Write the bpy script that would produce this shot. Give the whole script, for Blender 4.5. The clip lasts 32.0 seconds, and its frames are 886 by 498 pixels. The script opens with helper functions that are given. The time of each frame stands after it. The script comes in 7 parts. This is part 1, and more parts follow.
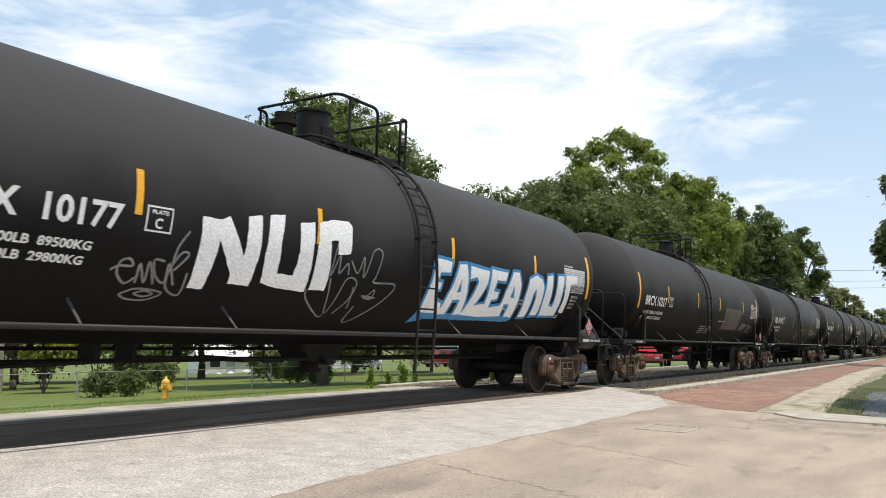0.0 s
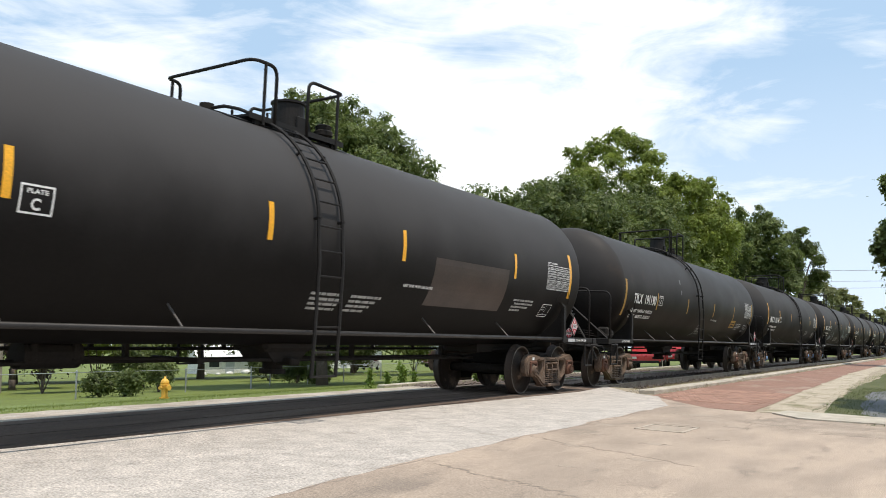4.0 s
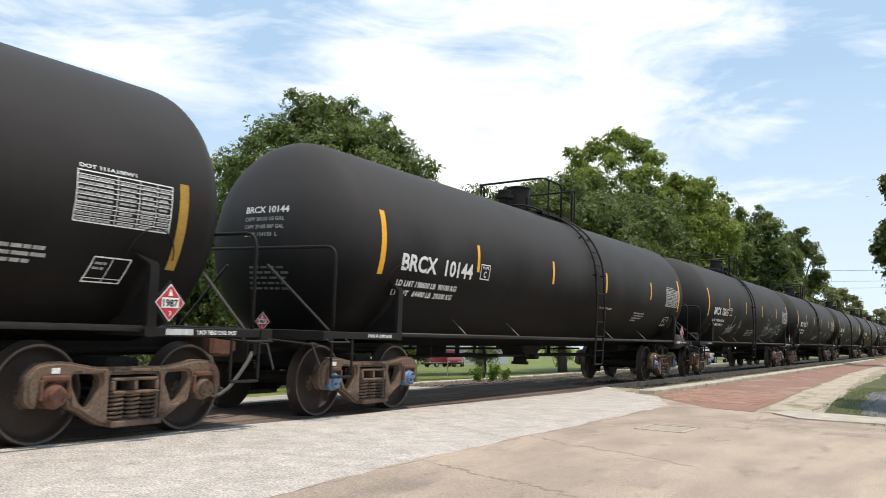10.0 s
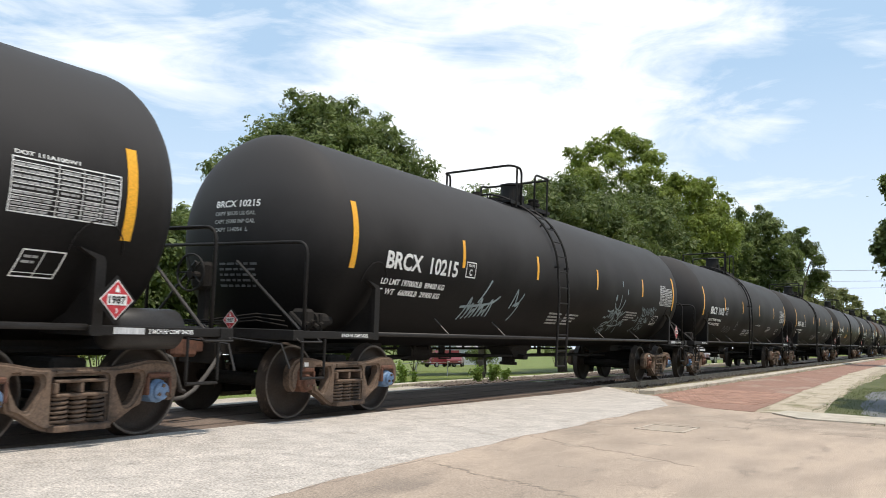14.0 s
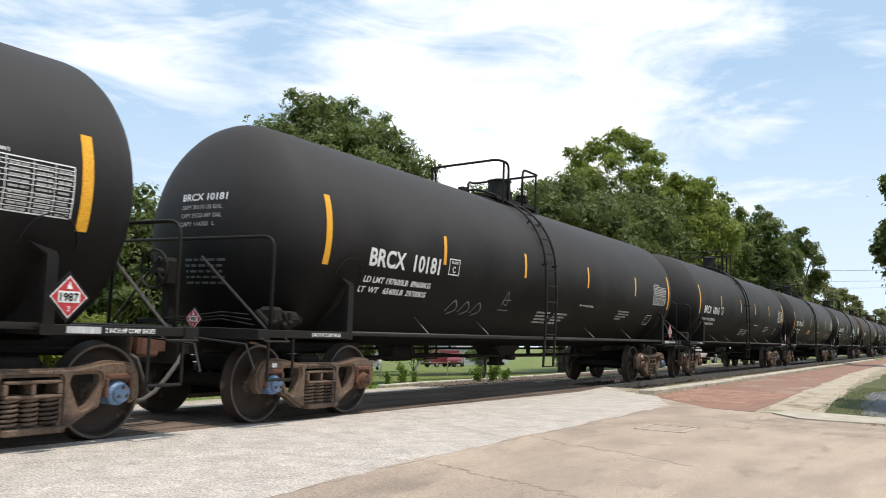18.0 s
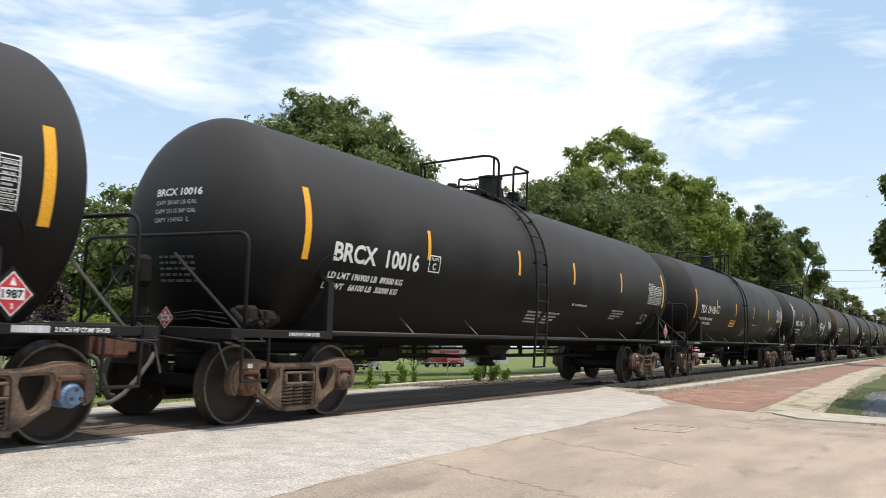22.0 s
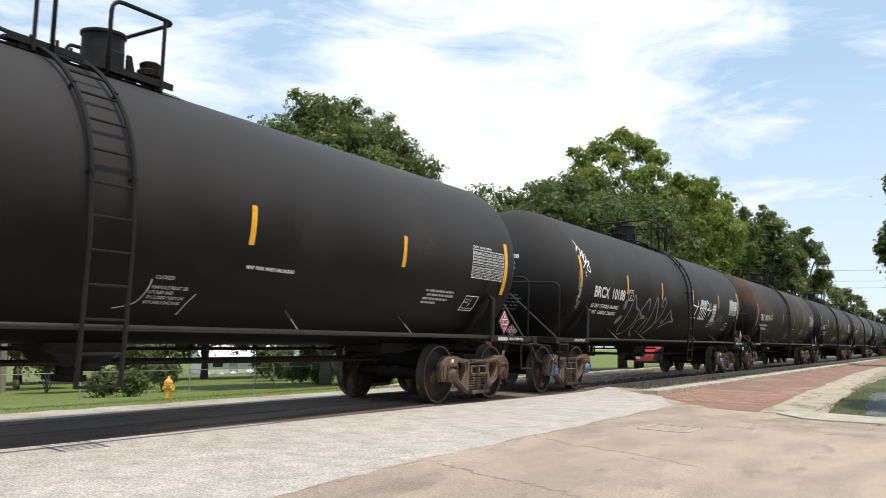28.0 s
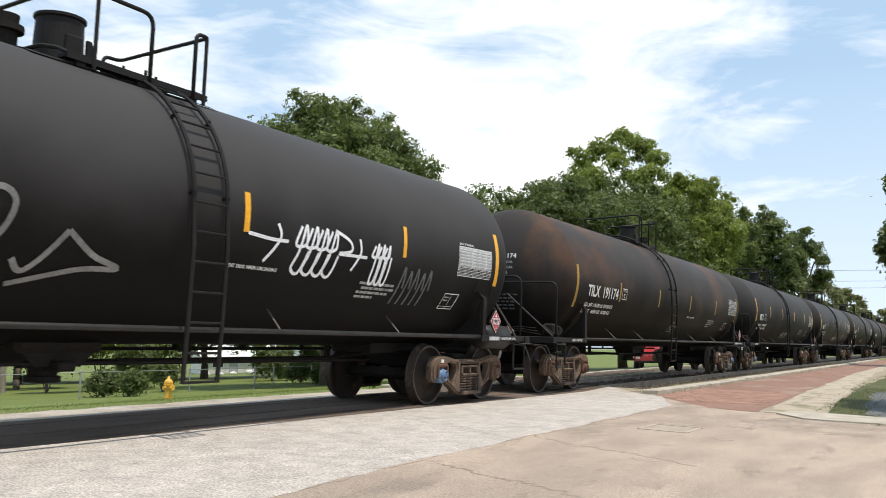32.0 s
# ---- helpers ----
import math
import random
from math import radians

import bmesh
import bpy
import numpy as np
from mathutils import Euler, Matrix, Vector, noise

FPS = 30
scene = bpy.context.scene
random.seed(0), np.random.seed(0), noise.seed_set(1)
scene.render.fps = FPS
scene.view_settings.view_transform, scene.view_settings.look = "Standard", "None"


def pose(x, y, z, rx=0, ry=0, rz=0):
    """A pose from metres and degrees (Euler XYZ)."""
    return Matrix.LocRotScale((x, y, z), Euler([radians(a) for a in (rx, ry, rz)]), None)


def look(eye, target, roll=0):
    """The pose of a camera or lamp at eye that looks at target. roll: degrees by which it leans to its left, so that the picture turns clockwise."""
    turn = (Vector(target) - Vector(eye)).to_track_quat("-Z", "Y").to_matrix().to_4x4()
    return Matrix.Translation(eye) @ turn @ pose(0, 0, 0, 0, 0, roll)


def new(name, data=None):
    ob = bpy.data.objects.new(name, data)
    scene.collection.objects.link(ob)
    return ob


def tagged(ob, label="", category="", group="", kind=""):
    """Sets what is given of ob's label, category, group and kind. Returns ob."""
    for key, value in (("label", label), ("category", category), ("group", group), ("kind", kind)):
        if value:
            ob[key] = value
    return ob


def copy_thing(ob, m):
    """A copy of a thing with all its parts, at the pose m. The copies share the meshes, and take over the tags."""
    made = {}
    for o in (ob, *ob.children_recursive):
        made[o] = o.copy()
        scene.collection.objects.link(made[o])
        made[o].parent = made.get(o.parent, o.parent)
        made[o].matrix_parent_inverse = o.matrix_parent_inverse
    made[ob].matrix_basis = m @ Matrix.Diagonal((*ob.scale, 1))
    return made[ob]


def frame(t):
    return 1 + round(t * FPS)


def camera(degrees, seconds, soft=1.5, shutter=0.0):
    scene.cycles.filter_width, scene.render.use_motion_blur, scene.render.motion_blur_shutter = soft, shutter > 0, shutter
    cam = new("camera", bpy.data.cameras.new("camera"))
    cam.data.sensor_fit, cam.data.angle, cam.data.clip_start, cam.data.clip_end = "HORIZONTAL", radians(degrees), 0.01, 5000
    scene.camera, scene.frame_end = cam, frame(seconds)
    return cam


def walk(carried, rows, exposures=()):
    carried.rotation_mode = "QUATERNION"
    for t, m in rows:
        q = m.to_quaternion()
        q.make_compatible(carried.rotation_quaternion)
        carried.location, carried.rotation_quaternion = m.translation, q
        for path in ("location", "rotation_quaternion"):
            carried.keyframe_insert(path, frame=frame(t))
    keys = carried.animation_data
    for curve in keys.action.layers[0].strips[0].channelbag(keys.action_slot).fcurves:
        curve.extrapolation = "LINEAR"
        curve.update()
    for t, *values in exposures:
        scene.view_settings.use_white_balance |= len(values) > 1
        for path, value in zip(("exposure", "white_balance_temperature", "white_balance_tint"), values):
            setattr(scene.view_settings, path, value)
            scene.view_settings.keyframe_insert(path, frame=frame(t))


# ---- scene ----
# ---------------- camera ----------------
EYE = Vector((0.0, -7.998, 0.835))
YAW, PITCH, LENS = 59.795, 6.486, 53.845
LEAN = 2.30                     # cross slope of the track bed, degrees
cam = camera(LENS, 32.0, soft=0.75, shutter=0.15)
# the camera sways a little sideways: seconds, hundredths of a degree to the left
SWAY = [(0, 5), (0.5, 22), (1, 22), (1.5, 5), (2, 0), (3.5, 0), (5.5, 0), (7, 0), (7.5, 5), (8, 1), (8.5, 5), (9, 0),
        (11, 0), (11.5, 5), (12, 5), (12.5, 11), (13, 0), (14.5, 0), (16, 6), (16.5, 11), (17, 0), (19, 0), (19.5, 22),
        (20, 11), (20.5, 0), (22.5, 0), (23, 5), (23.5, 5), (24, 11), (24.5, 0), (25.5, 0), (27, 5), (27.5, 11), (28, 22),
        (28.5, 5), (29, 0), (30.5, 0), (31, 5), (31.5, 11), (32, 22)]


def aim(turn):
    a, p = radians(YAW - turn), radians(PITCH)
    return EYE + Vector((math.sin(a) * math.cos(p), math.cos(a) * math.cos(p), math.sin(p)))


walk(cam, [(t, look(EYE, aim(d / 100))) for t, d in SWAY], [(0, 0.0), (0.5, -0.04), (1.0, -0.06), (2.0, 0.03), (3.0, 0.06), (32, 0.06)])

# ---------------- light ----------------
SUN_EL, SUN_AZ = 72.0, 190.0    # azimuth: the sun stands at (sin, cos) of it in plan, from +y towards +x
world = bpy.data.worlds.new("sky")
scene.world = world
world.use_nodes = True
wn, wl = world.node_tree.nodes, world.node_tree.links
wn.clear()
w_out, w_bg = wn.new("ShaderNodeOutputWorld"), wn.new("ShaderNodeBackground")
w_sky = wn.new("ShaderNodeTexSky")
w_sky.sky_type, w_sky.sun_disc = "NISHITA", False
w_sky.sun_elevation, w_sky.sun_rotation = radians(SUN_EL), radians(SUN_AZ)
w_sky.air_density, w_sky.dust_density, w_sky.ozone_density = 1.0, 1.2, 2.0
w_co, w_map = wn.new("ShaderNodeTexCoord"), wn.new("ShaderNodeMapping")
w_map.inputs["Scale"].default_value = (1.6, 1.6, 4.2)
w_map.inputs["Location"].default_value = (0.35, 0.1, 0.2)
w_map.inputs["Rotation"].default_value = (0.25, 0.1, 0.6)
w_no = wn.new("ShaderNodeTexNoise")
w_no.inputs["Scale"].default_value, w_no.inputs["Detail"].default_value = 1.7, 9
w_no.inputs["Roughness"].default_value, w_no.inputs["Distortion"].default_value = 0.55, 0.5
w_ra = wn.new("ShaderNodeValToRGB")
w_ra.color_ramp.elements[0].position, w_ra.color_ramp.elements[1].position = 0.40, 0.64
w_mix = wn.new("ShaderNodeMixRGB")
w_mix.inputs["Color2"].default_value = (12.0, 12.2, 12.4, 1)
w_haze = wn.new("ShaderNodeMixRGB")
w_haze.inputs["Fac"].default_value = 0.72
w_sep, w_low, w_pale = wn.new("ShaderNodeSeparateXYZ"), wn.new("ShaderNodeMapRange"), wn.new("ShaderNodeMixRGB")
w_low.inputs["From Min"].default_value, w_low.inputs["From Max"].default_value = 0.0, 0.30
w_low.inputs["To Min"].default_value, w_low.inputs["To Max"].default_value = 0.85, 0.0
w_pale.inputs["Color2"].default_value = (9.4, 10.6, 12.0, 1)
w_haze.inputs["Color2"].default_value = (6.1, 8.5, 11.2, 1)
w_dot, w_bank, w_sum = wn.new("ShaderNodeVectorMath"), wn.new("ShaderNodeMapRange"), wn.new("ShaderNodeMath")
w_dot.operation, w_sum.operation = "DOT_PRODUCT", "ADD"
w_dot.inputs[1].default_value = (0.874, 0.389, 0.292)          # a bright bank of cloud stands here
w_bank.inputs["From Min"].default_value, w_bank.inputs["From Max"].default_value = 0.955, 0.995
w_bank.inputs["To Min"].default_value, w_bank.inputs["To Max"].default_value = -0.10, 0.15
w_clear, w_open, w_thin = wn.new("ShaderNodeVectorMath"), wn.new("ShaderNodeMapRange"), wn.new("ShaderNodeMath")
w_clear.operation, w_thin.operation = "DOT_PRODUCT", "ADD"
w_clear.inputs[1].default_value = (0.962, 0.160, 0.215)        # the cloud thins to blue down the line
w_open.inputs["From Min"].default_value, w_open.inputs["From Max"].default_value = 0.980, 0.998
w_open.inputs["To Min"].default_value, w_open.inputs["To Max"].default_value = 0.0, -0.03
w_map2, w_no2, w_wisp, w_sum2 = wn.new("ShaderNodeMapping"), wn.new("ShaderNodeTexNoise"), wn.new("ShaderNodeMapRange"), wn.new("ShaderNodeMath")
w_map2.inputs["Rotation"].default_value, w_map2.inputs["Scale"].default_value = (0.35, 0.0, 0.0), (1.0, 2.2, 7.0)
w_no2.inputs["Scale"].default_value, w_no2.inputs["Detail"].default_value = 2.6, 8
w_no2.inputs["Roughness"].default_value, w_no2.inputs["Distortion"].default_value = 0.6, 0.9
w_wisp.inputs["From Min"].default_value, w_wisp.inputs["From Max"].default_value = 0.3, 0.7
w_wisp.inputs["To Min"].default_value, w_wisp.inputs["To Max"].default_value = -0.11, 0.13
w_sum2.operation = "ADD"
for a, b in ((w_co.outputs["Generated"], w_map2.inputs["Vector"]), (w_map2.outputs["Vector"], w_no2.inputs["Vector"]), (w_no2.outputs["Fac"], w_wisp.inputs["Value"]), (w_wisp.outputs["Result"], w_sum2.inputs[0])):
    wl.new(a, b)
w_clear2, w_open2, w_thin2 = wn.new("ShaderNodeVectorMath"), wn.new("ShaderNodeMapRange"), wn.new("ShaderNodeMath")
w_clear2.operation, w_thin2.operation = "DOT_PRODUCT", "ADD"
w_clear2.inputs[1].default_value = (0.628, 0.690, 0.360)       # and again over the gardens
w_open2.inputs["From Min"].default_value, w_open2.inputs["From Max"].default_value = 0.950, 0.995
w_open2.inputs["To Min"].default_value, w_open2.inputs["To Max"].default_value = 0.0, -0.07
w_bg.inputs["Strength"].default_value = 0.095
for a, b in ((w_co.outputs["Generated"], w_map.inputs["Vector"]), (w_map.outputs["Vector"], w_no.inputs["Vector"]),
             (w_co.outputs["Generated"], w_dot.inputs[0]), (w_dot.outputs["Value"], w_bank.inputs["Value"]), (w_bank.outputs["Result"], w_sum.inputs[0]), (w_no.outputs["Fac"], w_sum.inputs[1]), (w_co.outputs["Generated"], w_clear.inputs[0]), (w_clear.outputs["Value"], w_open.inputs["Value"]), (w_open.outputs["Result"], w_thin.inputs[0]), (w_sum.outputs[0], w_thin.inputs[1]), (w_co.outputs["Generated"], w_clear2.inputs[0]), (w_clear2.outputs["Value"], w_open2.inputs["Value"]), (w_open2.outputs["Result"], w_thin2.inputs[0]), (w_thin.outputs[0], w_thin2.inputs[1]), (w_thin2.outputs[0], w_sum2.inputs[1]), (w_sum2.outputs[0], w_ra.inputs["Fac"]), (w_ra.outputs["Color"], w_mix.inputs["Fac"]),
             (w_sky.outputs["Color"], w_haze.inputs["Color1"]), (w_haze.outputs["Color"], w_pale.inputs["Color1"]), (w_co.outputs["Generated"], w_sep.inputs["Vector"]), (w_sep.outputs["Z"], w_low.inputs["Value"]), (w_low.outputs["Result"], w_pale.inputs["Fac"]), (w_pale.outputs["Color"], w_mix.inputs["Color1"]), (w_mix.outputs["Color"], w_bg.inputs["Color"]),
             (w_bg.outputs["Background"], w_out.inputs["Surface"])):
    wl.new(a, b)
sun = new("sun", bpy.data.lights.new("sun", "SUN"))
sun.data.energy, sun.data.angle, sun.data.color = 3.7, radians(0.6), (1, 0.92, 0.81)
_el, _az = radians(SUN_EL), radians(SUN_AZ)
SUN_DIR = Vector((math.sin(_az) * math.cos(_el), math.cos(_az) * math.cos(_el), math.sin(_el)))
sun.matrix_world = look(SUN_DIR * 60, (0, 0, 0))

# ---------------- materials ----------------
MATS = {}


def mat(name, base, rough=0.6, metal=0.0, second=None, scale=4.0, amount=0.5, bump=0.0, fine=60.0, contrast=0.2,
        third=None, third_scale=0.8, third_at=0.6, stretch=(1, 1, 1), random=0.0, coat=0.0, spec=0.5, grain=0.25, pebble=0.0, pebble_scale=48.0):
    """A surface with two scales of variation: a broad stain (second, third) and a fine grain."""
    m = bpy.data.materials.new(name)
    MATS[name] = m
    m.use_nodes = True
    n, l = m.node_tree.nodes, m.node_tree.links
    b = n["Principled BSDF"]
    b.inputs["Roughness"].default_value, b.inputs["Metallic"].default_value = rough, metal
    b.inputs["Specular IOR Level"].default_value = spec
    b.inputs["Coat Weight"].default_value = coat
    co, mp = n.new("ShaderNodeTexCoord"), n.new("ShaderNodeMapping")
    mp.inputs["Scale"].default_value = stretch
    l.new(co.outputs["Object"], mp.inputs["Vector"])
    big, small = n.new("ShaderNodeTexNoise"), n.new("ShaderNodeTexNoise")
    big.inputs["Scale"].default_value, big.inputs["Detail"].default_value = scale, 6
    small.inputs["Scale"].default_value, small.inputs["Detail"].default_value = fine, 4
    for k in (big, small):
        l.new(mp.outputs["Vector"], k.inputs["Vector"])
    ramp = n.new("ShaderNodeValToRGB")
    ramp.color_ramp.elements[0].position, ramp.color_ramp.elements[1].position = 0.5 - contrast, 0.5 + contrast
    l.new(big.outputs["Fac"], ramp.inputs["Fac"])
    mix = n.new("ShaderNodeMixRGB")
    mix.inputs["Color1"].default_value = (*base, 1)
    mix.inputs["Color2"].default_value = (*(second or [c * 0.75 for c in base]), 1)
    mul = n.new("ShaderNodeMath")
    mul.operation, mul.inputs[1].default_value = "MULTIPLY", amount
    l.new(ramp.outputs["Color"], mul.inputs[0])
    l.new(mul.outputs[0], mix.inputs["Fac"])
    out = mix.outputs["Color"]
    if third:
        big2, ramp2, mix2 = n.new("ShaderNodeTexNoise"), n.new("ShaderNodeValToRGB"), n.new("ShaderNodeMixRGB")
        big2.inputs["Scale"].default_value, big2.inputs["Detail"].default_value = third_scale, 7
        big2.inputs["Roughness"].default_value = 0.65
        l.new(mp.outputs["Vector"], big2.inputs["Vector"])
        ramp2.color_ramp.elements[0].position, ramp2.color_ramp.elements[1].position = third_at, third_at + 0.12
        l.new(big2.outputs["Fac"], ramp2.inputs["Fac"])
        l.new(ramp2.outputs["Color"], mix2.inputs["Fac"])
        l.new(out, mix2.inputs["Color1"])
        mix2.inputs["Color2"].default_value = (*third, 1)
        out = mix2.outputs["Color"]
    mr0, hsv = n.new("ShaderNodeMapRange"), n.new("ShaderNodeHueSaturation")
    mr0.inputs["From Min"].default_value, mr0.inputs["From Max"].default_value = 0.25, 0.75
    mr0.inputs["To Min"].default_value, mr0.inputs["To Max"].default_value = 1 - grain, 1 + grain
    l.new(small.outputs["Fac"], mr0.inputs["Value"])
    val = mr0.outputs["Result"]
    if random:
        oi, mr, pr = n.new("ShaderNodeObjectInfo"), n.new("ShaderNodeMapRange"), n.new("ShaderNodeMath")
        mr.inputs["To Min"].default_value, mr.inputs["To Max"].default_value = 1 - random, 1 + random
        l.new(oi.outputs["Random"], mr.inputs["Value"])
        pr.operation = "MULTIPLY"
        l.new(mr.outputs["Result"], pr.inputs[0])
        l.new(val, pr.inputs[1])
        val = pr.outputs[0]
    if pebble:
        vo, vm, vp = n.new("ShaderNodeTexVoronoi"), n.new("ShaderNodeMapRange"), n.new("ShaderNodeMath")
        vo.inputs["Scale"].default_value = pebble_scale
        l.new(co.outputs["Object"], vo.inputs["Vector"])
        vm.inputs["To Min"].default_value, vm.inputs["To Max"].default_value = 1 - pebble, 1 + pebble
        l.new(vo.outputs["Color"], vm.inputs["Value"])
        vp.operation = "MULTIPLY"
        l.new(vm.outputs["Result"], vp.inputs[0])
        l.new(val, vp.inputs[1])
        val = vp.outputs[0]
    l.new(val, hsv.inputs["Value"])
    l.new(out, hsv.inputs["Color"])
    l.new(hsv.outputs["Color"], b.inputs["Base Color"])
    rr = n.new("ShaderNodeMapRange")
    rr.inputs["To Min"].default_value, rr.inputs["To Max"].default_value = max(rough - 0.12, 0.02), min(rough + 0.12, 1)
    l.new(big.outputs["Fac"], rr.inputs["Value"])
    l.new(rr.outputs["Result"], b.inputs["Roughness"])
    if bump:
        bp = n.new("ShaderNodeBump")
        bp.inputs["Strength"].default_value, bp.inputs["Distance"].default_value = min(bump, 1.0), 0.02
        l.new(small.outputs["Fac"], bp.inputs["Height"])
        l.new(bp.outputs["Normal"], b.inputs["Normal"])
    return m




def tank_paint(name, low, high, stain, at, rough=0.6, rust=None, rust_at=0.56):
    """Black tank paint with streaked stains; shade below and light on top are put into its colour."""
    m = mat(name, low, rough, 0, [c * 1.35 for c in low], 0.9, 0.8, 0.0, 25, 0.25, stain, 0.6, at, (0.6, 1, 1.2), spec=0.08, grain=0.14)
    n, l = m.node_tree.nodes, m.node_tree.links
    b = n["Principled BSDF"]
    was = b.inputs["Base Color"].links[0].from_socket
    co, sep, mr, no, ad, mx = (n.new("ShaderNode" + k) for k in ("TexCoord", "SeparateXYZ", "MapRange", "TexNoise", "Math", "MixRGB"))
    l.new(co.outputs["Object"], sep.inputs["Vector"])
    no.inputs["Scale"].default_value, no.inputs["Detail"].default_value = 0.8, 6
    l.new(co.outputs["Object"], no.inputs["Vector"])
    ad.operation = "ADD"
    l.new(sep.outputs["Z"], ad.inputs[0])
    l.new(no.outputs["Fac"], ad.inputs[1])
    # painted light: colour turns from low to high with height on the shell
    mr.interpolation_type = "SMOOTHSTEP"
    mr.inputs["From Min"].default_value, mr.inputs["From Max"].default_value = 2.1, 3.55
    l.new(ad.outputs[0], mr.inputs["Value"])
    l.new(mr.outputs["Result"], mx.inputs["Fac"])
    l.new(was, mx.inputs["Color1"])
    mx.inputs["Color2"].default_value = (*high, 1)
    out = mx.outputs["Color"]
    if rust:
        mp, n2, r2, mu, m2 = (n.new("ShaderNode" + k) for k in ("Mapping", "TexNoise", "ValToRGB", "Math", "MixRGB"))
        mp.inputs["Scale"].default_value = (0.55, 0.9, 0.7)
        l.new(co.outputs["Object"], mp.inputs["Vector"])
        l.new(mp.outputs["Vector"], n2.inputs["Vector"])
        n2.inputs["Scale"].default_value, n2.inputs["Detail"].default_value, n2.inputs["Roughness"].default_value = 0.7, 8, 0.62
        r2.color_ramp.elements[0].position, r2.color_ramp.elements[1].position = rust_at, rust_at + 0.14
        l.new(n2.outputs["Fac"], r2.inputs["Fac"])
        mu.operation = "MULTIPLY"
        l.new(r2.outputs["Color"], mu.inputs[0])
        l.new(mr.outputs["Result"], mu.inputs[1])
        l.new(mu.outputs[0], m2.inputs["Fac"])
        l.new(out, m2.inputs["Color1"])
        m2.inputs["Color2"].default_value = (*rust, 1)
        out = m2.outputs["Color"]
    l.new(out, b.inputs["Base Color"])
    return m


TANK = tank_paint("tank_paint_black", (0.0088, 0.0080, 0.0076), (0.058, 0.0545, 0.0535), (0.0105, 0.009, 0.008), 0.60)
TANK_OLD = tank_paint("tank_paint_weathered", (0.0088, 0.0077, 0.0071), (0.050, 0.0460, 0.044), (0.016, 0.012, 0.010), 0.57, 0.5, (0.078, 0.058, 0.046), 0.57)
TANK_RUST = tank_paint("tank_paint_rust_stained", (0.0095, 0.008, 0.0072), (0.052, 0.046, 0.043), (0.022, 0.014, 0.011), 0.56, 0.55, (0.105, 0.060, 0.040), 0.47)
BLACK = mat("black_steel", (0.013, 0.0118, 0.0112), 0.6, 0, (0.022, 0.019, 0.017), 3, 0.7, 0.1, 40, spec=0.2)
GRIME = mat("underframe_grime", (0.015, 0.0128, 0.0112), 0.9, 0, (0.025, 0.020, 0.016), 3, 0.7, 0.2, 30, spec=0.25)
CAST = mat("truck_cast_steel", (0.128, 0.092, 0.068), 0.8, 0, (0.165, 0.108, 0.074), 3.5, 0.9, 0.2, 45, 0.22, (0.052, 0.039, 0.031), 2.5, 0.54, spec=0.3, grain=0.35)
RUST = mat("orange_rust", (0.165, 0.070, 0.040), 0.85, 0, (0.07, 0.040, 0.030), 8, 0.8, 0.3, 50)
WHEEL = mat("wheel_steel", (0.046, 0.035, 0.028), 0.6, 0, (0.040, 0.028, 0.021), 4, 0.8, 0.08, 50, 0.2, (0.23, 0.165, 0.12), 2.1, 0.565, spec=0.25)
RIM = mat("wheel_rim_steel", (0.16, 0.135, 0.115), 0.45, 0.5, (0.055, 0.043, 0.035), 5, 0.8, 0.1, 60)
BLUE = mat("blue_bearing_cap", (0.13, 0.24, 0.42), 0.45, 0, (0.16, 0.20, 0.26), 10, 0.6, 0.1, 60)
YELLOW = mat("reflective_yellow", (0.85, 0.42, 0.02), 0.4, 0, (0.75, 0.34, 0.02), 3, 0.5, 0, 60)
YELLOW_OLD = mat("faded_yellow", (0.42, 0.24, 0.03), 0.6, 0, (0.30, 0.17, 0.03), 5, 0.7, 0, 60)
WHITE = mat("white_stencil_paint", (0.80, 0.80, 0.78), 0.6, 0, (0.66, 0.65, 0.63), 6, 0.6, 0, 60)
GREYW = mat("faded_stencil_paint", (0.46, 0.46, 0.45), 0.7, 0, (0.22, 0.22, 0.21), 8, 0.9, 0, 40)
RED = mat("placard_red", (0.52, 0.035, 0.045), 0.5, 0, (0.40, 0.03, 0.04), 5, 0.5)
STEELPIPE = mat("worn_rail_steel", (0.030, 0.027, 0.025), 0.5, 0, (0.018, 0.016, 0.015), 4, 0.7, 0.05, 50, spec=0.3)

BAREPIPE = mat("bare_strut_steel", (0.10, 0.09, 0.082), 0.6, 0, (0.08, 0.07, 0.065), 4, 0.7, 0.05, 50)
HOSE = mat("old_rubber_hose", (0.11, 0.098, 0.088), 0.8, 0, (0.06, 0.054, 0.05), 6, 0.7, 0.1, 50)

# ---------------- mesh helpers ----------------


def part(name, bm, material, parent=None, label="", smooth=False):
    """One mesh object from a bmesh, under a thing or a part."""
    me = bpy.data.meshes.new(name)
    if smooth:
        for fc in bm.faces:
            fc.smooth = True
    bm.to_mesh(me)
    bm.free()
    me.materials.append(material)
    ob = new(name, me)
    if parent:
        ob.parent = parent
    if label:
        ob["label"] = label
    return ob


def box(bm, x0, x1, y0, y1, z0, z1, m=None, bevel=0.0):
    vs = bmesh.ops.create_cube(bm, size=1)["verts"]
    t = Matrix.Translation(((x0 + x1) / 2, (y0 + y1) / 2, (z0 + z1) / 2)) @ Matrix.Diagonal((x1 - x0, y1 - y0, z1 - z0, 1))
    bmesh.ops.transform(bm, matrix=(m @ t) if m else t, verts=vs)
    if bevel:
        es = {e for v in vs for e in v.link_edges}
        bmesh.ops.bevel(bm, geom=list(es), offset=bevel, segments=1, affect="EDGES")
    return bm


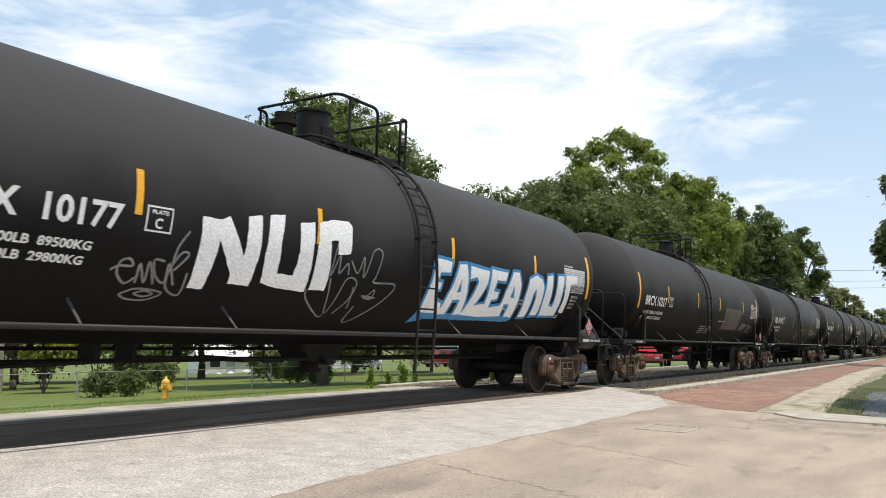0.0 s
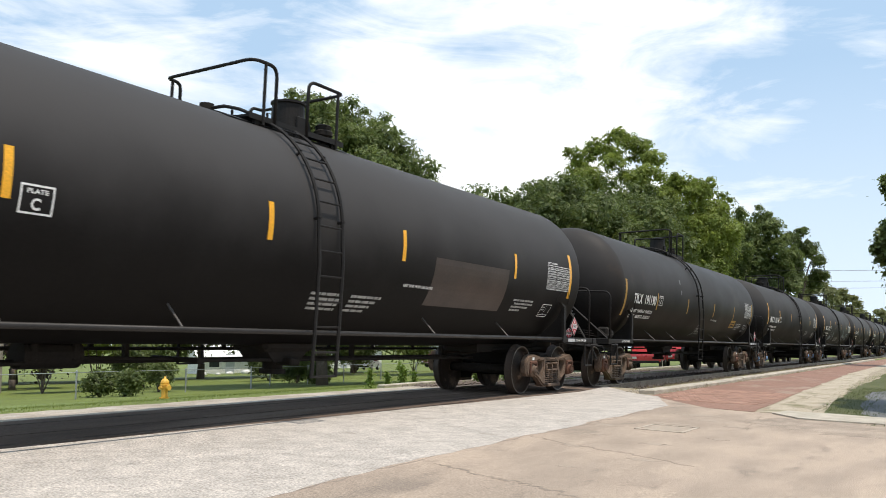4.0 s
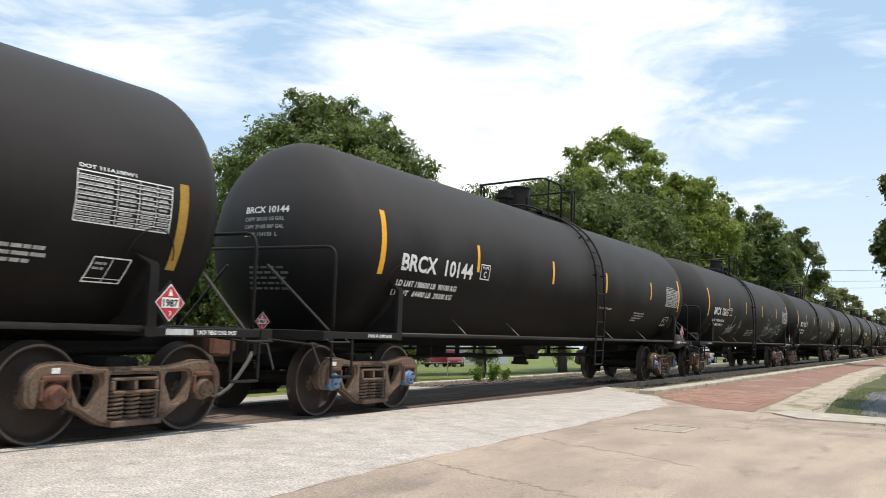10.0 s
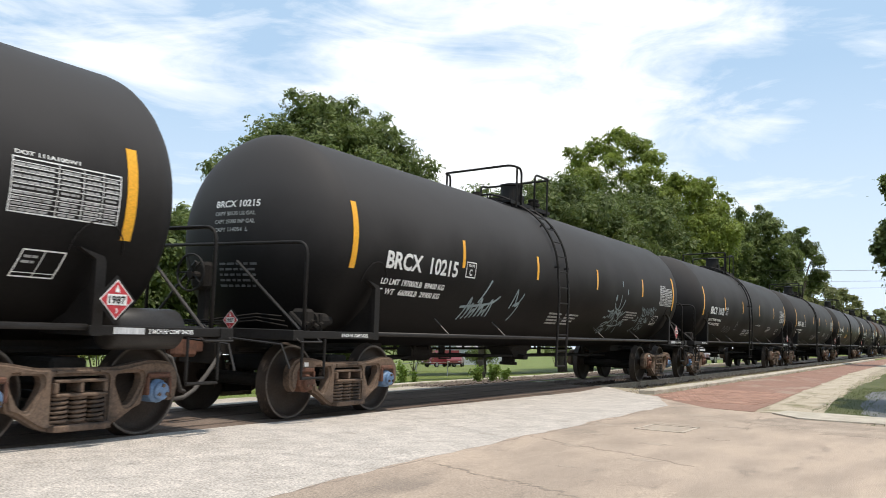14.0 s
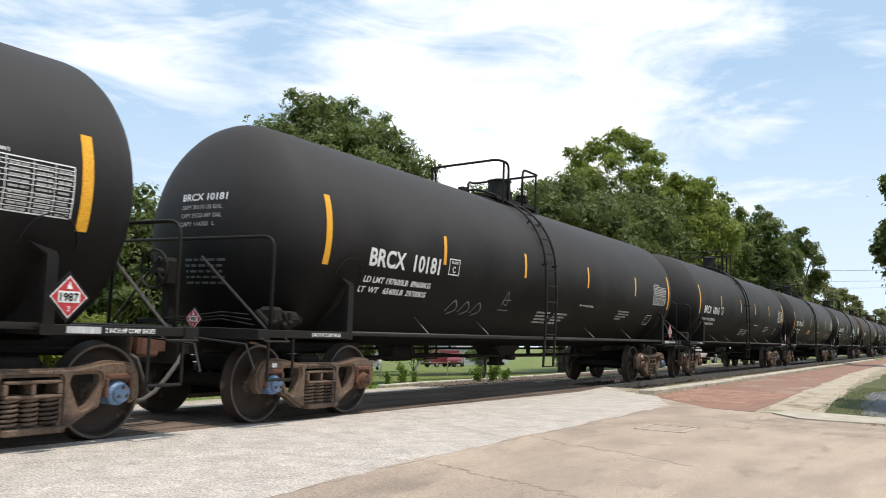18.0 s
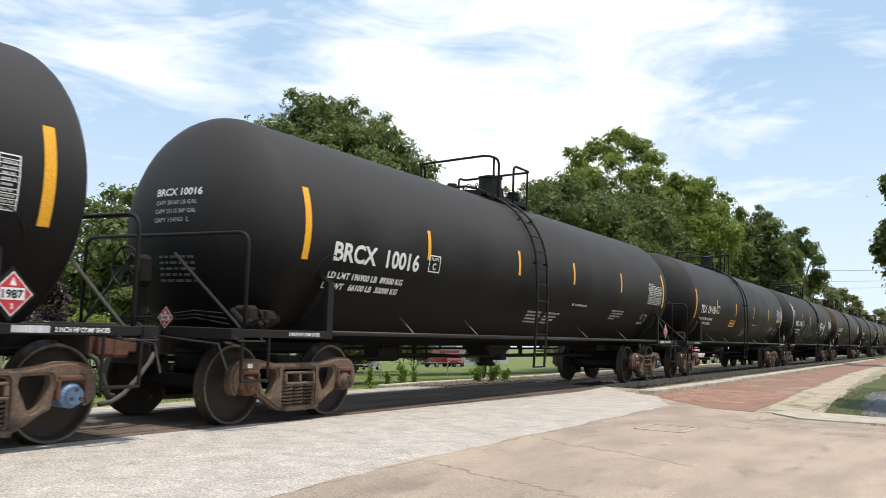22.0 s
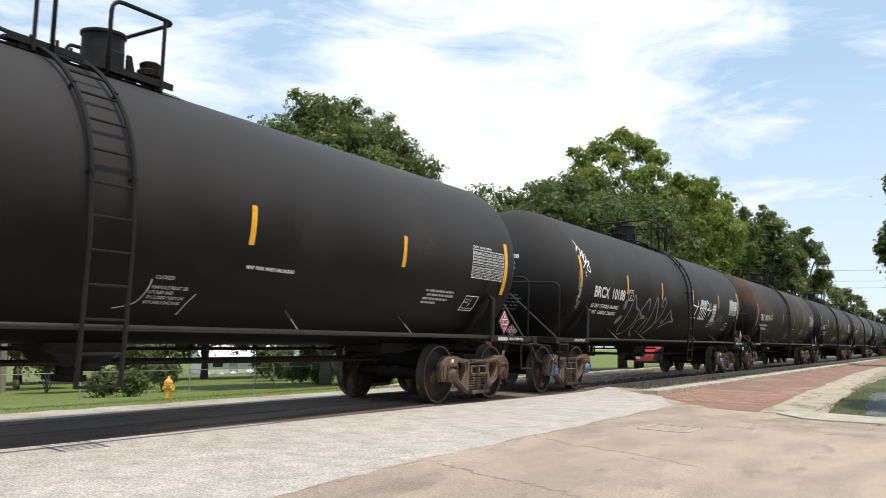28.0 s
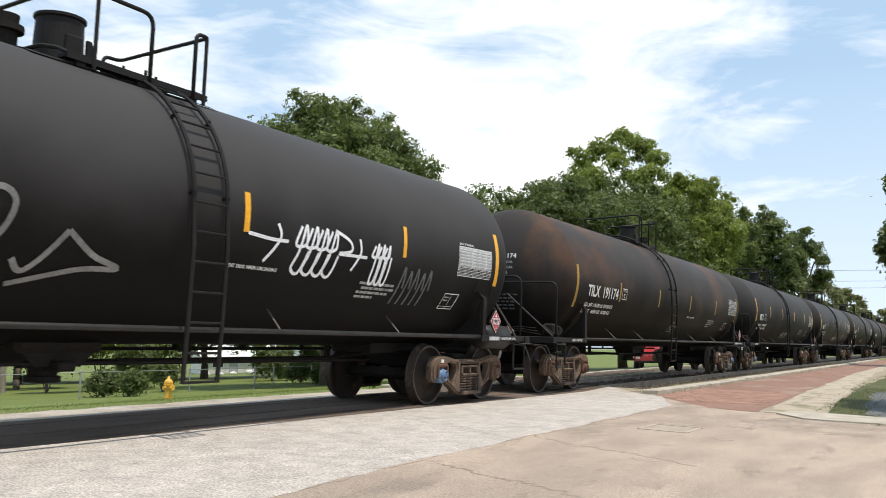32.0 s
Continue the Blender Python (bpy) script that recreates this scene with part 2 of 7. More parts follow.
def rod(bm, a, b, r, seg=8, r2=None):
    """A closed cylinder or cone from a to b."""
    a, b = Vector(a), Vector(b)
    d = b - a
    m = Matrix.Translation((a + b) / 2) @ d.to_track_quat("Z", "Y").to_matrix().to_4x4()
    bmesh.ops.create_cone(bm, cap_ends=True, segments=seg, radius1=r, radius2=r if r2 is None else r2, depth=d.length, matrix=m)
    return bm


def tube(bm, pts, r, seg=8):
    """A bent pipe through the points."""
    pts = [Vector(p) for p in pts]
    rings, side = [], None
    for i, p in enumerate(pts):
        d = (pts[min(i + 1, len(pts) - 1)] - pts[max(i - 1, 0)]).normalized()
        if side is None:
            side = d.orthogonal().normalized()
        side = (side - d * side.dot(d)).normalized()
        up = d.cross(side)
        rings.append([bm.verts.new(p + r * (math.cos(a) * side + math.sin(a) * up)) for a in (2 * math.pi * k / seg for k in range(seg))])
    for q, s in zip(rings, rings[1:]):
        for k in range(seg):
            bm.faces.new((q[k], q[(k + 1) % seg], s[(k + 1) % seg], s[k]))
    bm.faces.new(rings[0][::-1])
    bm.faces.new(rings[-1])
    return bm


def bend(p, c, q, r, n=5):
    """Points of a rounded corner at c between p and q."""
    p, c, q = Vector(p), Vector(c), Vector(q)
    a, b = c + (p - c).normalized() * r, c + (q - c).normalized() * r
    return [a.lerp(c, t).lerp(c.lerp(b, t), t) for t in (k / (n - 1) for k in range(n))]


def lathe(bm, profile, seg=48, axis="x", centre=(0, 0, 0), caps=True):
    """Turns (along, radius) pairs round an axis through the centre."""
    c, rings = Vector(centre), []
    for s, r in profile:
        ring = []
        for k in range(seg):
            a = 2 * math.pi * k / seg
            u, v = r * math.cos(a), r * math.sin(a)
            ring.append(bm.verts.new(c + Vector({"x": (s, u, v), "y": (u, s, v), "z": (u, v, s)}[axis])))
        rings.append(ring)
    for q, s in zip(rings, rings[1:]):
        for k in range(seg):
            bm.faces.new((q[k], q[(k + 1) % seg], s[(k + 1) % seg], s[k]))
    for ring in (rings[0], rings[-1]):
        if caps:
            bm.faces.new(ring)
    bmesh.ops.recalc_face_normals(bm, faces=bm.faces)
    return bm


def slab(bm, pts, depth, axis="y", at=0.0, holes=()):
    """A plate: a polygon (u, v), with holes, pushed out along an axis."""
    def put(u, v, s):
        return {"y": (u, s, v), "z": (u, v, s), "x": (s, u, v)}[axis]
    edges = []
    loops = [list(pts)] + [list(h) for h in holes]
    for lp in loops:
        vs = [bm.verts.new(put(u, v, at)) for u, v in lp]
        edges += [bm.edges.new((vs[i], vs[(i + 1) % len(vs)])) for i in range(len(vs))]
    fs = [g for g in bmesh.ops.triangle_fill(bm, use_beauty=True, edges=edges)["geom"] if isinstance(g, bmesh.types.BMFace)]
    ex = bmesh.ops.extrude_face_region(bm, geom=fs)["geom"]
    off = Vector(put(0, 0, depth)) - Vector(put(0, 0, 0))
    bmesh.ops.translate(bm, verts=[g for g in ex if isinstance(g, bmesh.types.BMVert)], vec=off)
    bmesh.ops.recalc_face_normals(bm, faces=bm.faces)
    return bm


def arc(cx, cy, r, a0, a1, n=8):
    return [(cx + r * math.cos(radians(a0 + (a1 - a0) * k / n)), cy + r * math.sin(radians(a0 + (a1 - a0) * k / n))) for k in range(n + 1)]
# ---------------- tank cars ----------------
R_TANK, Z_TANK, HALF = 1.42, 2.30, 7.48     # radius, height of the axis, half of the straight shell


def skin(x, z_or_deg, out=0.006, deg=False):
    """A point on the near side of the shell: along the car and by height or by degrees above the middle."""
    a = radians(z_or_deg) if deg else math.asin(max(-1, min(1, (z_or_deg - Z_TANK) / R_TANK)))
    r = R_TANK + out
    return Vector((x, -r * math.cos(a), Z_TANK + r * math.sin(a)))


def wrap(u, v, out=0.006):
    """As skin(), v metres along the arc above the middle height."""
    return skin(u, math.degrees(v / R_TANK), out, True)


def patch(bm, u0, u1, v0, v1, out=0.006, nu=1, nv=6, lean=0.0):
    """A sheet laid on the shell; v along the arc."""
    grid = [[bm.verts.new(wrap(u0 + (u1 - u0) * i / nu + lean * j / nv, v0 + (v1 - v0) * j / nv, out)) for j in range(nv + 1)] for i in range(nu + 1)]
    for i in range(nu):
        for j in range(nv):
            bm.faces.new((grid[i][j], grid[i + 1][j], grid[i + 1][j + 1], grid[i][j + 1]))
    return bm


HEAD = 0.62                                  # depth of the rounded ends


def tank_mesh():
    bm, prof = bmesh.new(), []
    for k in range(0, 13):
        a = math.pi / 2 * k / 12
        prof.append((-HALF - HEAD * math.cos(a), max(R_TANK * math.sin(a), 0.002)))
    prof += [(-s, r) for s, r in prof[12::-1]]
    return lathe(bm, prof, 72, "x", (0, 0, Z_TANK))


def rounded(pts, r, n=4):
    """A polygon with its corners rounded."""
    out = []
    for k, c in enumerate(pts):
        p, c, q = Vector(pts[k - 1]), Vector(c), Vector(pts[(k + 1) % len(pts)])
        d = min(r, (p - c).length * 0.48, (q - c).length * 0.48)
        a, b = c + (p - c).normalized() * d, c + (q - c).normalized() * d
        out += [tuple(a.lerp(c, t).lerp(c.lerp(b, t), t)) for t in (j / (n - 1) for j in range(n))]
    return out


def side_frame_mesh(y0, y1):
    """Cast frame: bowed top chord, legs down to the spring seat, jaws over the bearings."""
    bm = bmesh.new()
    top = [(-1.155, 0.40), (-1.165, 0.62), (-1.06, 0.745), (-0.80, 0.765), (-0.42, 0.70), (0.42, 0.70), (0.80, 0.765), (1.06, 0.745), (1.165, 0.62), (1.155, 0.40)]
    low = [(1.05, 0.33), (1.00, 0.56), (0.76, 0.57), (0.715, 0.33), (0.64, 0.31), (0.36, 0.145), (-0.36, 0.145), (-0.64, 0.31), (-0.715, 0.33), (-0.76, 0.57), (-1.00, 0.56), (-1.05, 0.33)]
    tri = [(0.70, 0.645), (0.40, 0.635), (0.385, 0.55), (0.50, 0.315), (0.60, 0.36), (0.70, 0.55)]
    win = [(-0.285, 0.625), (-0.285, 0.21), (0.285, 0.21), (0.285, 0.625)]
    slab(bm, rounded(top + low, 0.09), y1 - y0, "y", y0, [rounded(tri, 0.07), rounded([(-u, v) for u, v in tri][::-1], 0.07), rounded(win, 0.03)])
    bmesh.ops.bevel(bm, geom=[e for e in bm.edges if e.calc_face_angle(0) > 0.9], offset=0.03, segments=3, affect="EDGES")
    return bm


def wheel_mesh(s):
    """A wheel whose outer face looks towards s on the axis y."""
    bm = bmesh.new()
    prof = [(0.86, 0.08), (0.86, 0.125), (0.80, 0.15), (0.762, 0.22), (0.742, 0.34), (0.752, 0.392), (0.805, 0.408), (0.838, 0.418), (0.845, 0.426), (0.845, 0.452), (0.838, 0.457), (0.742, 0.462),
            (0.728, 0.480), (0.712, 0.486), (0.702, 0.470), (0.702, 0.40), (0.722, 0.37), (0.715, 0.30), (0.70, 0.16), (0.68, 0.13), (0.68, 0.08)]
    return lathe(bm, [(s * a, r) for a, r in prof], 40, "y")


def coil(bm, x, y, z0, z1, r, turns, wire, seg=5):
    n = int(turns * 12)
    tube(bm, [(x + r * math.cos(k * math.pi / 6), y + r * math.sin(k * math.pi / 6), z0 + (z1 - z0) * k / n) for k in range(n + 1)], wire, seg)


def truck_parts(car, cx, caps):
    """One two-axle truck under the car at cx."""
    for s in (-1, 1):
        y0, y1 = sorted((s * 0.93, s * 1.08))
        sf = part("side_frame", side_frame_mesh(y0, y1), CAST, car, "brown grimy cast steel truck side frame")
        sf.location.x = cx
        bm = bmesh.new()
        box(bm, -0.30, 0.30, *sorted((s * 0.86, s * 1.15)), 0.14, 0.20, None, 0.01)
        box(bm, -0.275, 0.275, *sorted((s * 0.80, s * 1.12)), 0.445, 0.475, None, 0.01)
        box(bm, -0.275, 0.275, *sorted((s * 0.80, s * 1.10)), 0.57, 0.60, None, 0.01)
        for x in (-0.26, 0.0, 0.26):
            box(bm, x - 0.022, x + 0.022, *sorted((s * 0.80, s * 1.10)), 0.475, 0.57, None, 0.008)
        part("bolster_end", bm, CAST, sf)
        # Added dark plate closes the spring window, standing in for the darkness behind.
        bm = bmesh.new()
        box(bm, -0.28, 0.28, *sorted((s * 0.86, s * 0.90)), 0.20, 0.61)
        part("spring_wedge", bm, GRIME, sf)
        for x in (-0.19, 0.0, 0.19):
            bm = bmesh.new()
            coil(bm, x, s * 1.025, 0.20, 0.445, 0.076, 6, 0.0165)
            rod(bm, (x, s * 1.025, 0.20), (x, s * 1.025, 0.445), 0.045, 8)
            part("coil_spring", bm, CAST, sf, smooth=True)
        bm = bmesh.new()
        for x in (-0.23, 0.23):
            box(bm, x - 0.04, x + 0.04, *sorted((s * 1.075, s * 1.092)), 0.655, 0.68)
        box(bm, -0.62, -0.36, *sorted((s * 1.08, s * 1.095)), 0.655, 0.675)
        part("cast_mark", bm, CAST, sf)["kind"] = "stuff"
        if s < 0:
            part("tag_plate", box(bmesh.new(), -0.93, -0.85, -1.090, -1.075, 0.655, 0.705), WHITE, sf, "small white tag plate")
    bm = bmesh.new()
    box(bm, cx - 0.2, cx + 0.2, -0.9, 0.9, 0.52, 0.78, None, 0.03)
    rod(bm, (cx, 0, 0.78), (cx, 0, 0.9), 0.2, 16)
    part("truck_bolster", bm, GRIME, car)
    for s in (-1, 1):
        bm = bmesh.new()
        box(bm, cx + s * 0.40 - 0.05, cx + s * 0.40 + 0.05, -0.8, 0.8, 0.32, 0.40, None, 0.01)
        for y in (-0.72, 0.72):
            box(bm, cx + s * 0.43 - 0.03, cx + s * 0.43 + 0.03, y - 0.05, y + 0.05, 0.27, 0.52, None, 0.01)
        part("brake_beam", bm, GRIME, car)
    for k, s in enumerate((-1, 1)):
        bm = bmesh.new()
        rod(bm, (0, -0.98, 0), (0, 0.98, 0), 0.085, 14)
        ws = part("wheelset", bm, GRIME, car)
        ws.location = (cx + s * 0.889, 0, 0.457)
        for q in (-1, 1):
            part("wheel", wheel_mesh(q), WHEEL, ws, "dull brown steel railway wheel with scuffed plate", smooth=True)
            part("wheel_rim", lathe(bmesh.new(), [(q * 0.8462, 0.430), (q * 0.8475, 0.434), (q * 0.8475, 0.448), (q * 0.8462, 0.453)], 40, "y", caps=False), RIM, ws)
        for q in (-1, 1):
            blue = caps[k] and q < 0
            bm = bmesh.new()
            lathe(bm, [(q * 0.90, 0.02), (q * 0.90, 0.118), (q * 1.08, 0.118), (q * 1.10, 0.105), (q * 1.115, 0.092), (q * 1.15, 0.088), (q * 1.16, 0.075), (q * 1.16, 0.01)], 20, "y", (cx + s * 0.889, 0, 0.457))
            bc = part("bearing", bm, BLUE if blue else RUST if (k + (cx > 0)) % 2 else CAST, car, "blue painted bearing end cap" if blue else "rusty bearing end cap", smooth=False)
            bm = bmesh.new()
            for a in range(3):
                w = radians(90 + 120 * a)
                px, pz = cx + s * 0.889 + 0.055 * math.cos(w), 0.457 + 0.055 * math.sin(w)
                rod(bm, (px, q * 1.16, pz), (px, q * 1.178, pz), 0.018, 6)
            part("cap_bolt", bm, CAST, bc)["kind"] = "stuff"
            bm = bmesh.new()
            x = cx + s * 0.889
            y0, y1 = sorted((q * 0.92, q * 1.115))
            box(bm, x - 0.14, x + 0.14, y0, y1, 0.585, 0.64, None, 0.015)
            box(bm, x - 0.155, x - 0.12, y0, y1, 0.42, 0.60, None, 0.01)
            box(bm, x + 0.12, x + 0.155, y0, y1, 0.42, 0.60, None, 0.01)
            part("bearing_adapter", bm, RUST, car)


BRAKE_Y = 0.30


def end_parts(car, s, brake, kind):
    """Deck, rails, steps and coupler of the end at s * x."""
    def bx(name, dims, m=BLACK, label="", bevel=0.008):
        bm = bmesh.new()
        for x0, x1, y0, y1, z0, z1 in dims:
            x0, x1 = sorted((s * x0, s * x1))
            box(bm, x0, x1, y0, y1, z0, z1, None, bevel)
        return part(name, bm, m, car, label)
    bx("centre_sill", [(5.2, 8.62, -0.36, 0.36, 0.78, 1.06)], GRIME)
    for y in (-1, 1):
        y0, y1 = sorted((y * 1.30, y * 1.40))
        bx("side_sill", [(6.80, 8.52, y0, y1, 1.005, 1.095)], BLACK)
        bm = bmesh.new()
        w = [(-0.055, 1.0), (0.055, 1.0), (0.055, 1.66), (0.03, 1.71), (-0.24, 1.775), (-0.055, 1.68)]
        slab(bm, [(s * 6.87 + u, v) for u, v in w], y * 0.06, "y", y * 1.34)
        slab(bm, [(y * 1.34, 1.0), (y * 1.34, 1.70), (y * 1.22, 1.45), (y * 0.95, 1.2), (y * 0.5, 1.0)], 0.03, "x", s * 6.87)
        part("tank_cradle", bm, BLACK, car)
    bx("end_beam", [(8.38, 8.56, -1.42, 1.42, 0.98, 1.10)], BLACK, "worn black steel end sill")
    bx("end_deck", [(7.95, 8.38, -1.30, 1.30, 1.06, 1.085)], STEELPIPE)
    bx("striker_plate", [(8.56, 8.66, -0.30, 0.30, 0.66, 1.06)], GRIME)
    bm = bmesh.new()
    box(bm, *sorted((s * 8.62, s * 8.84)), -0.10, 0.10, 0.79, 0.96, None, 0.02)
    box(bm, *sorted((s * 8.80, s * 9.02)), -0.17 if s < 0 else -0.02, 0.02 if s < 0 else 0.17, 0.74, 1.01, None, 0.03)
    box(bm, *sorted((s * 8.90, s * 9.09)), 0.03 if s < 0 else -0.17, 0.17 if s < 0 else -0.03, 0.74, 1.01, None, 0.04)
    part("coupler", bm, RUST, car, "rusty brown cast knuckle coupler")
    # hand rail across the end, with its posts
    z, x = 2.15, s * 8.30
    pts = [(x, -1.35, 1.05)] + bend((x, -1.35, 1.05), (x, -1.35, z), (x, 1.35, z), 0.16) + bend((x, -1.35, z), (x, 1.35, z), (x, 1.35, 1.05), 0.16) + [(x, 1.35, 1.05)]
    part("end_handrail", tube(bmesh.new(), pts, 0.022), BLACK, car, smooth=True)
    for y in (-1, 1):
        bm = bmesh.new()
        tube(bm, [(s * 8.25, y * 1.30, 1.08), (s * 7.62, y * 1.05, 1.86)] if s > 0 else [(s * 8.30, y * 1.30, 1.10), (s * 8.42, y * 0.35, 1.92)], 0.018, 6)
        part("rail_brace", bm, BAREPIPE if s > 0 else STEELPIPE, car)
        # stirrup step and grab iron
        x0, x1 = s * 7.95, s * 8.37
        part("stirrup_step", tube(bmesh.new(), [(x0, y * 1.40, 1.0), (x0, y * 1.40, 0.58)] + [(x0, y * 1.40, 0.54), (x1, y * 1.40, 0.54)] + [(x1, y * 1.40, 0.58), (x1, y * 1.40, 1.0)], 0.018, 6), BLACK, car)
        part("grab_iron", tube(bmesh.new(), [(s * 8.1, y * 1.41, 1.0), (s * 8.1, y * 1.47, 0.97), (s * 8.5, y * 1.47, 0.97), (s * 8.5, y * 1.41, 1.0)], 0.011, 6), STEELPIPE, car)
    part("cut_lever", tube(bmesh.new(), [(s * 8.62, -0.05, 1.12), (s * 8.64, -0.35, 0.99), (s * 8.62, -1.30, 0.93), (s * 8.60, -1.42, 0.66)], 0.014, 6), STEELPIPE, car)
    hose = [(s * 8.62, -0.35, 0.80), (s * 8.69, -0.36, 0.70), (s * 8.83, -0.36, 0.54), (s * 9.00, -0.35, 0.37), (s * 9.14, -0.33, 0.29), (s * 9.28, -0.31, 0.27)] if s < 0 else [(s * 8.60, -0.30, 0.80), (s * 8.72, -0.34, 0.74), (s * 8.86, -0.30, 0.52), (s * 8.98, -0.24, 0.36), (s * 9.08, -0.2, 0.34)]
    part("brake_hose", tube(bmesh.new(), hose, 0.026, 8), HOSE, car, smooth=True)
    if brake:
        bm = bmesh.new()
        c = Vector((s * 8.50, BRAKE_Y, 1.77))
        tube(bm, [c + Vector((s * 0.05, 0.23 * math.cos(a), 0.23 * math.sin(a))) for a in (k * math.pi / 12 for k in range(25))], 0.016, 6)
        for k in range(5):
            a = k * 2 * math.pi / 5
            rod(bm, c + Vector((s * 0.03, 0, 0)), c + Vector((s * 0.05, 0.23 * math.cos(a), 0.23 * math.sin(a))), 0.012, 5)
        part("hand_brake_wheel", bm, BLACK, car)
        bm = bmesh.new()
        box(bm, *sorted((s * 8.24, s * 8.42)), BRAKE_Y - 0.15, BRAKE_Y + 0.15, 1.56, 1.92, None, 0.05)
        rod(bm, (s * 8.40, BRAKE_Y, 1.74), (s * 8.56, BRAKE_Y, 1.74), 0.05, 10)
        box(bm, *sorted((s * 8.26, s * 8.34)), BRAKE_Y - 0.07, BRAKE_Y + 0.07, 1.09, 1.57, None, 0.01)
        part("hand_brake_housing", bm, GRIME, car)
    if s < 0 and kind != "A":
        bm = bmesh.new()
        box(bm, s * 8.02 - 0.10, s * 8.02 + 0.10, -1.22, -0.98, 1.12, 1.36, None, 0.04)
        for k in range(5):
            rod(bm, (s * (8.16 - 0.09 * k), -1.24, 1.13 + 0.03 * (k % 3)), (s * (8.16 - 0.09 * k), -1.02, 1.30 - 0.04 * (k % 2)), 0.035, 8)
        box(bm, s * 7.78 - 0.07, s * 7.78 + 0.05, -1.18, -1.0, 1.12, 1.28, None, 0.03)
        rod(bm, (s * 7.86, -1.1, 1.22), (s * 7.62, -1.1, 1.22), 0.10, 12)
        rod(bm, (s * 7.62, -1.1, 1.22), (s * 7.5, -1.1, 1.22), 0.06, 10)
        for y in (-1.2, -1.0):
            rod(bm, (s * 7.8, y, 1.09), (s * 7.8, y, 1.3), 0.03, 6)
        part("brake_valve", bm, GRIME, car, "grimy black brake control valve")
        for k in range(3):
            bm = tube(bmesh.new(), [(s * 8.12, -0.95 + 0.05 * k, 1.14 + 0.06 * k), (s * 8.30, -0.6, 1.2 + 0.04 * k), (s * 8.36, 0.1, 1.13 + 0.03 * k), (s * 8.3, 0.8, 1.13 + 0.02 * k)], 0.012, 5)
            part("air_pipe", bm, GRIME, car)
    if s > 0 and kind == "A":
        bm = lathe(bmesh.new(), [(7.12, 0.02), (7.13, 0.16), (7.16, 0.20), (7.92, 0.20), (8.0, 0.13), (8.01, 0.02)], 20, "x", (0, -1.17, 1.07))
        part("air_reservoir", bm, STEELPIPE, car, "grey-black cylindrical air reservoir", smooth=True)


def ladder_part(car, xl, y, label=""):
    """A side ladder that follows the shell and ends below the side rail."""
    bm, w = bmesh.new(), 0.46
    path = []
    for k in range(13):
        a = radians(64 - k * 64 / 12)
        path.append((y * (R_TANK + 0.07) * math.cos(a), Z_TANK + (R_TANK + 0.07) * math.sin(a)))
    path += [(y * 1.52, 1.9), (y * 1.50, 1.08), (y * 1.48, 0.55)]
    for x in (xl, xl + w):
        tube(bm, [(x, py, pz) for py, pz in path], 0.024, 6)
    ld = part("ladder", bm, BLACK, car, label)
    length, at = 0.0, 0.12
    for (y0, z0), (y1, z1) in zip(path, path[1:]):
        seg = math.hypot(y1 - y0, z1 - z0)
        while at <= length + seg - 1e-6 and z0 + (z1 - z0) * (at - length) / seg > 0.5:
            q = (at - length) / seg
            py, pz = y0 + (y1 - y0) * q, z0 + (z1 - z0) * q
            part("rung", rod(bmesh.new(), (xl - 0.02, py, pz), (xl + w + 0.02, py, pz), 0.013, 6), BLACK, ld)
            at += 0.30
        length += seg
    part("rung", rod(bmesh.new(), (xl, y * 1.48, 0.56), (xl + w, y * 1.48, 0.56), 0.014, 6), BLACK, ld)
    for deg in (40, 5):
        for x in (xl, xl + w):
            a = radians(deg)
            part("ladder_bracket", rod(bmesh.new(), (x, y * R_TANK * math.cos(a), Z_TANK + R_TANK * math.sin(a)), (x, y * (R_TANK + 0.1) * math.cos(a), Z_TANK + (R_TANK + 0.1) * math.sin(a)), 0.02, 6), BLACK, ld)
    return ld


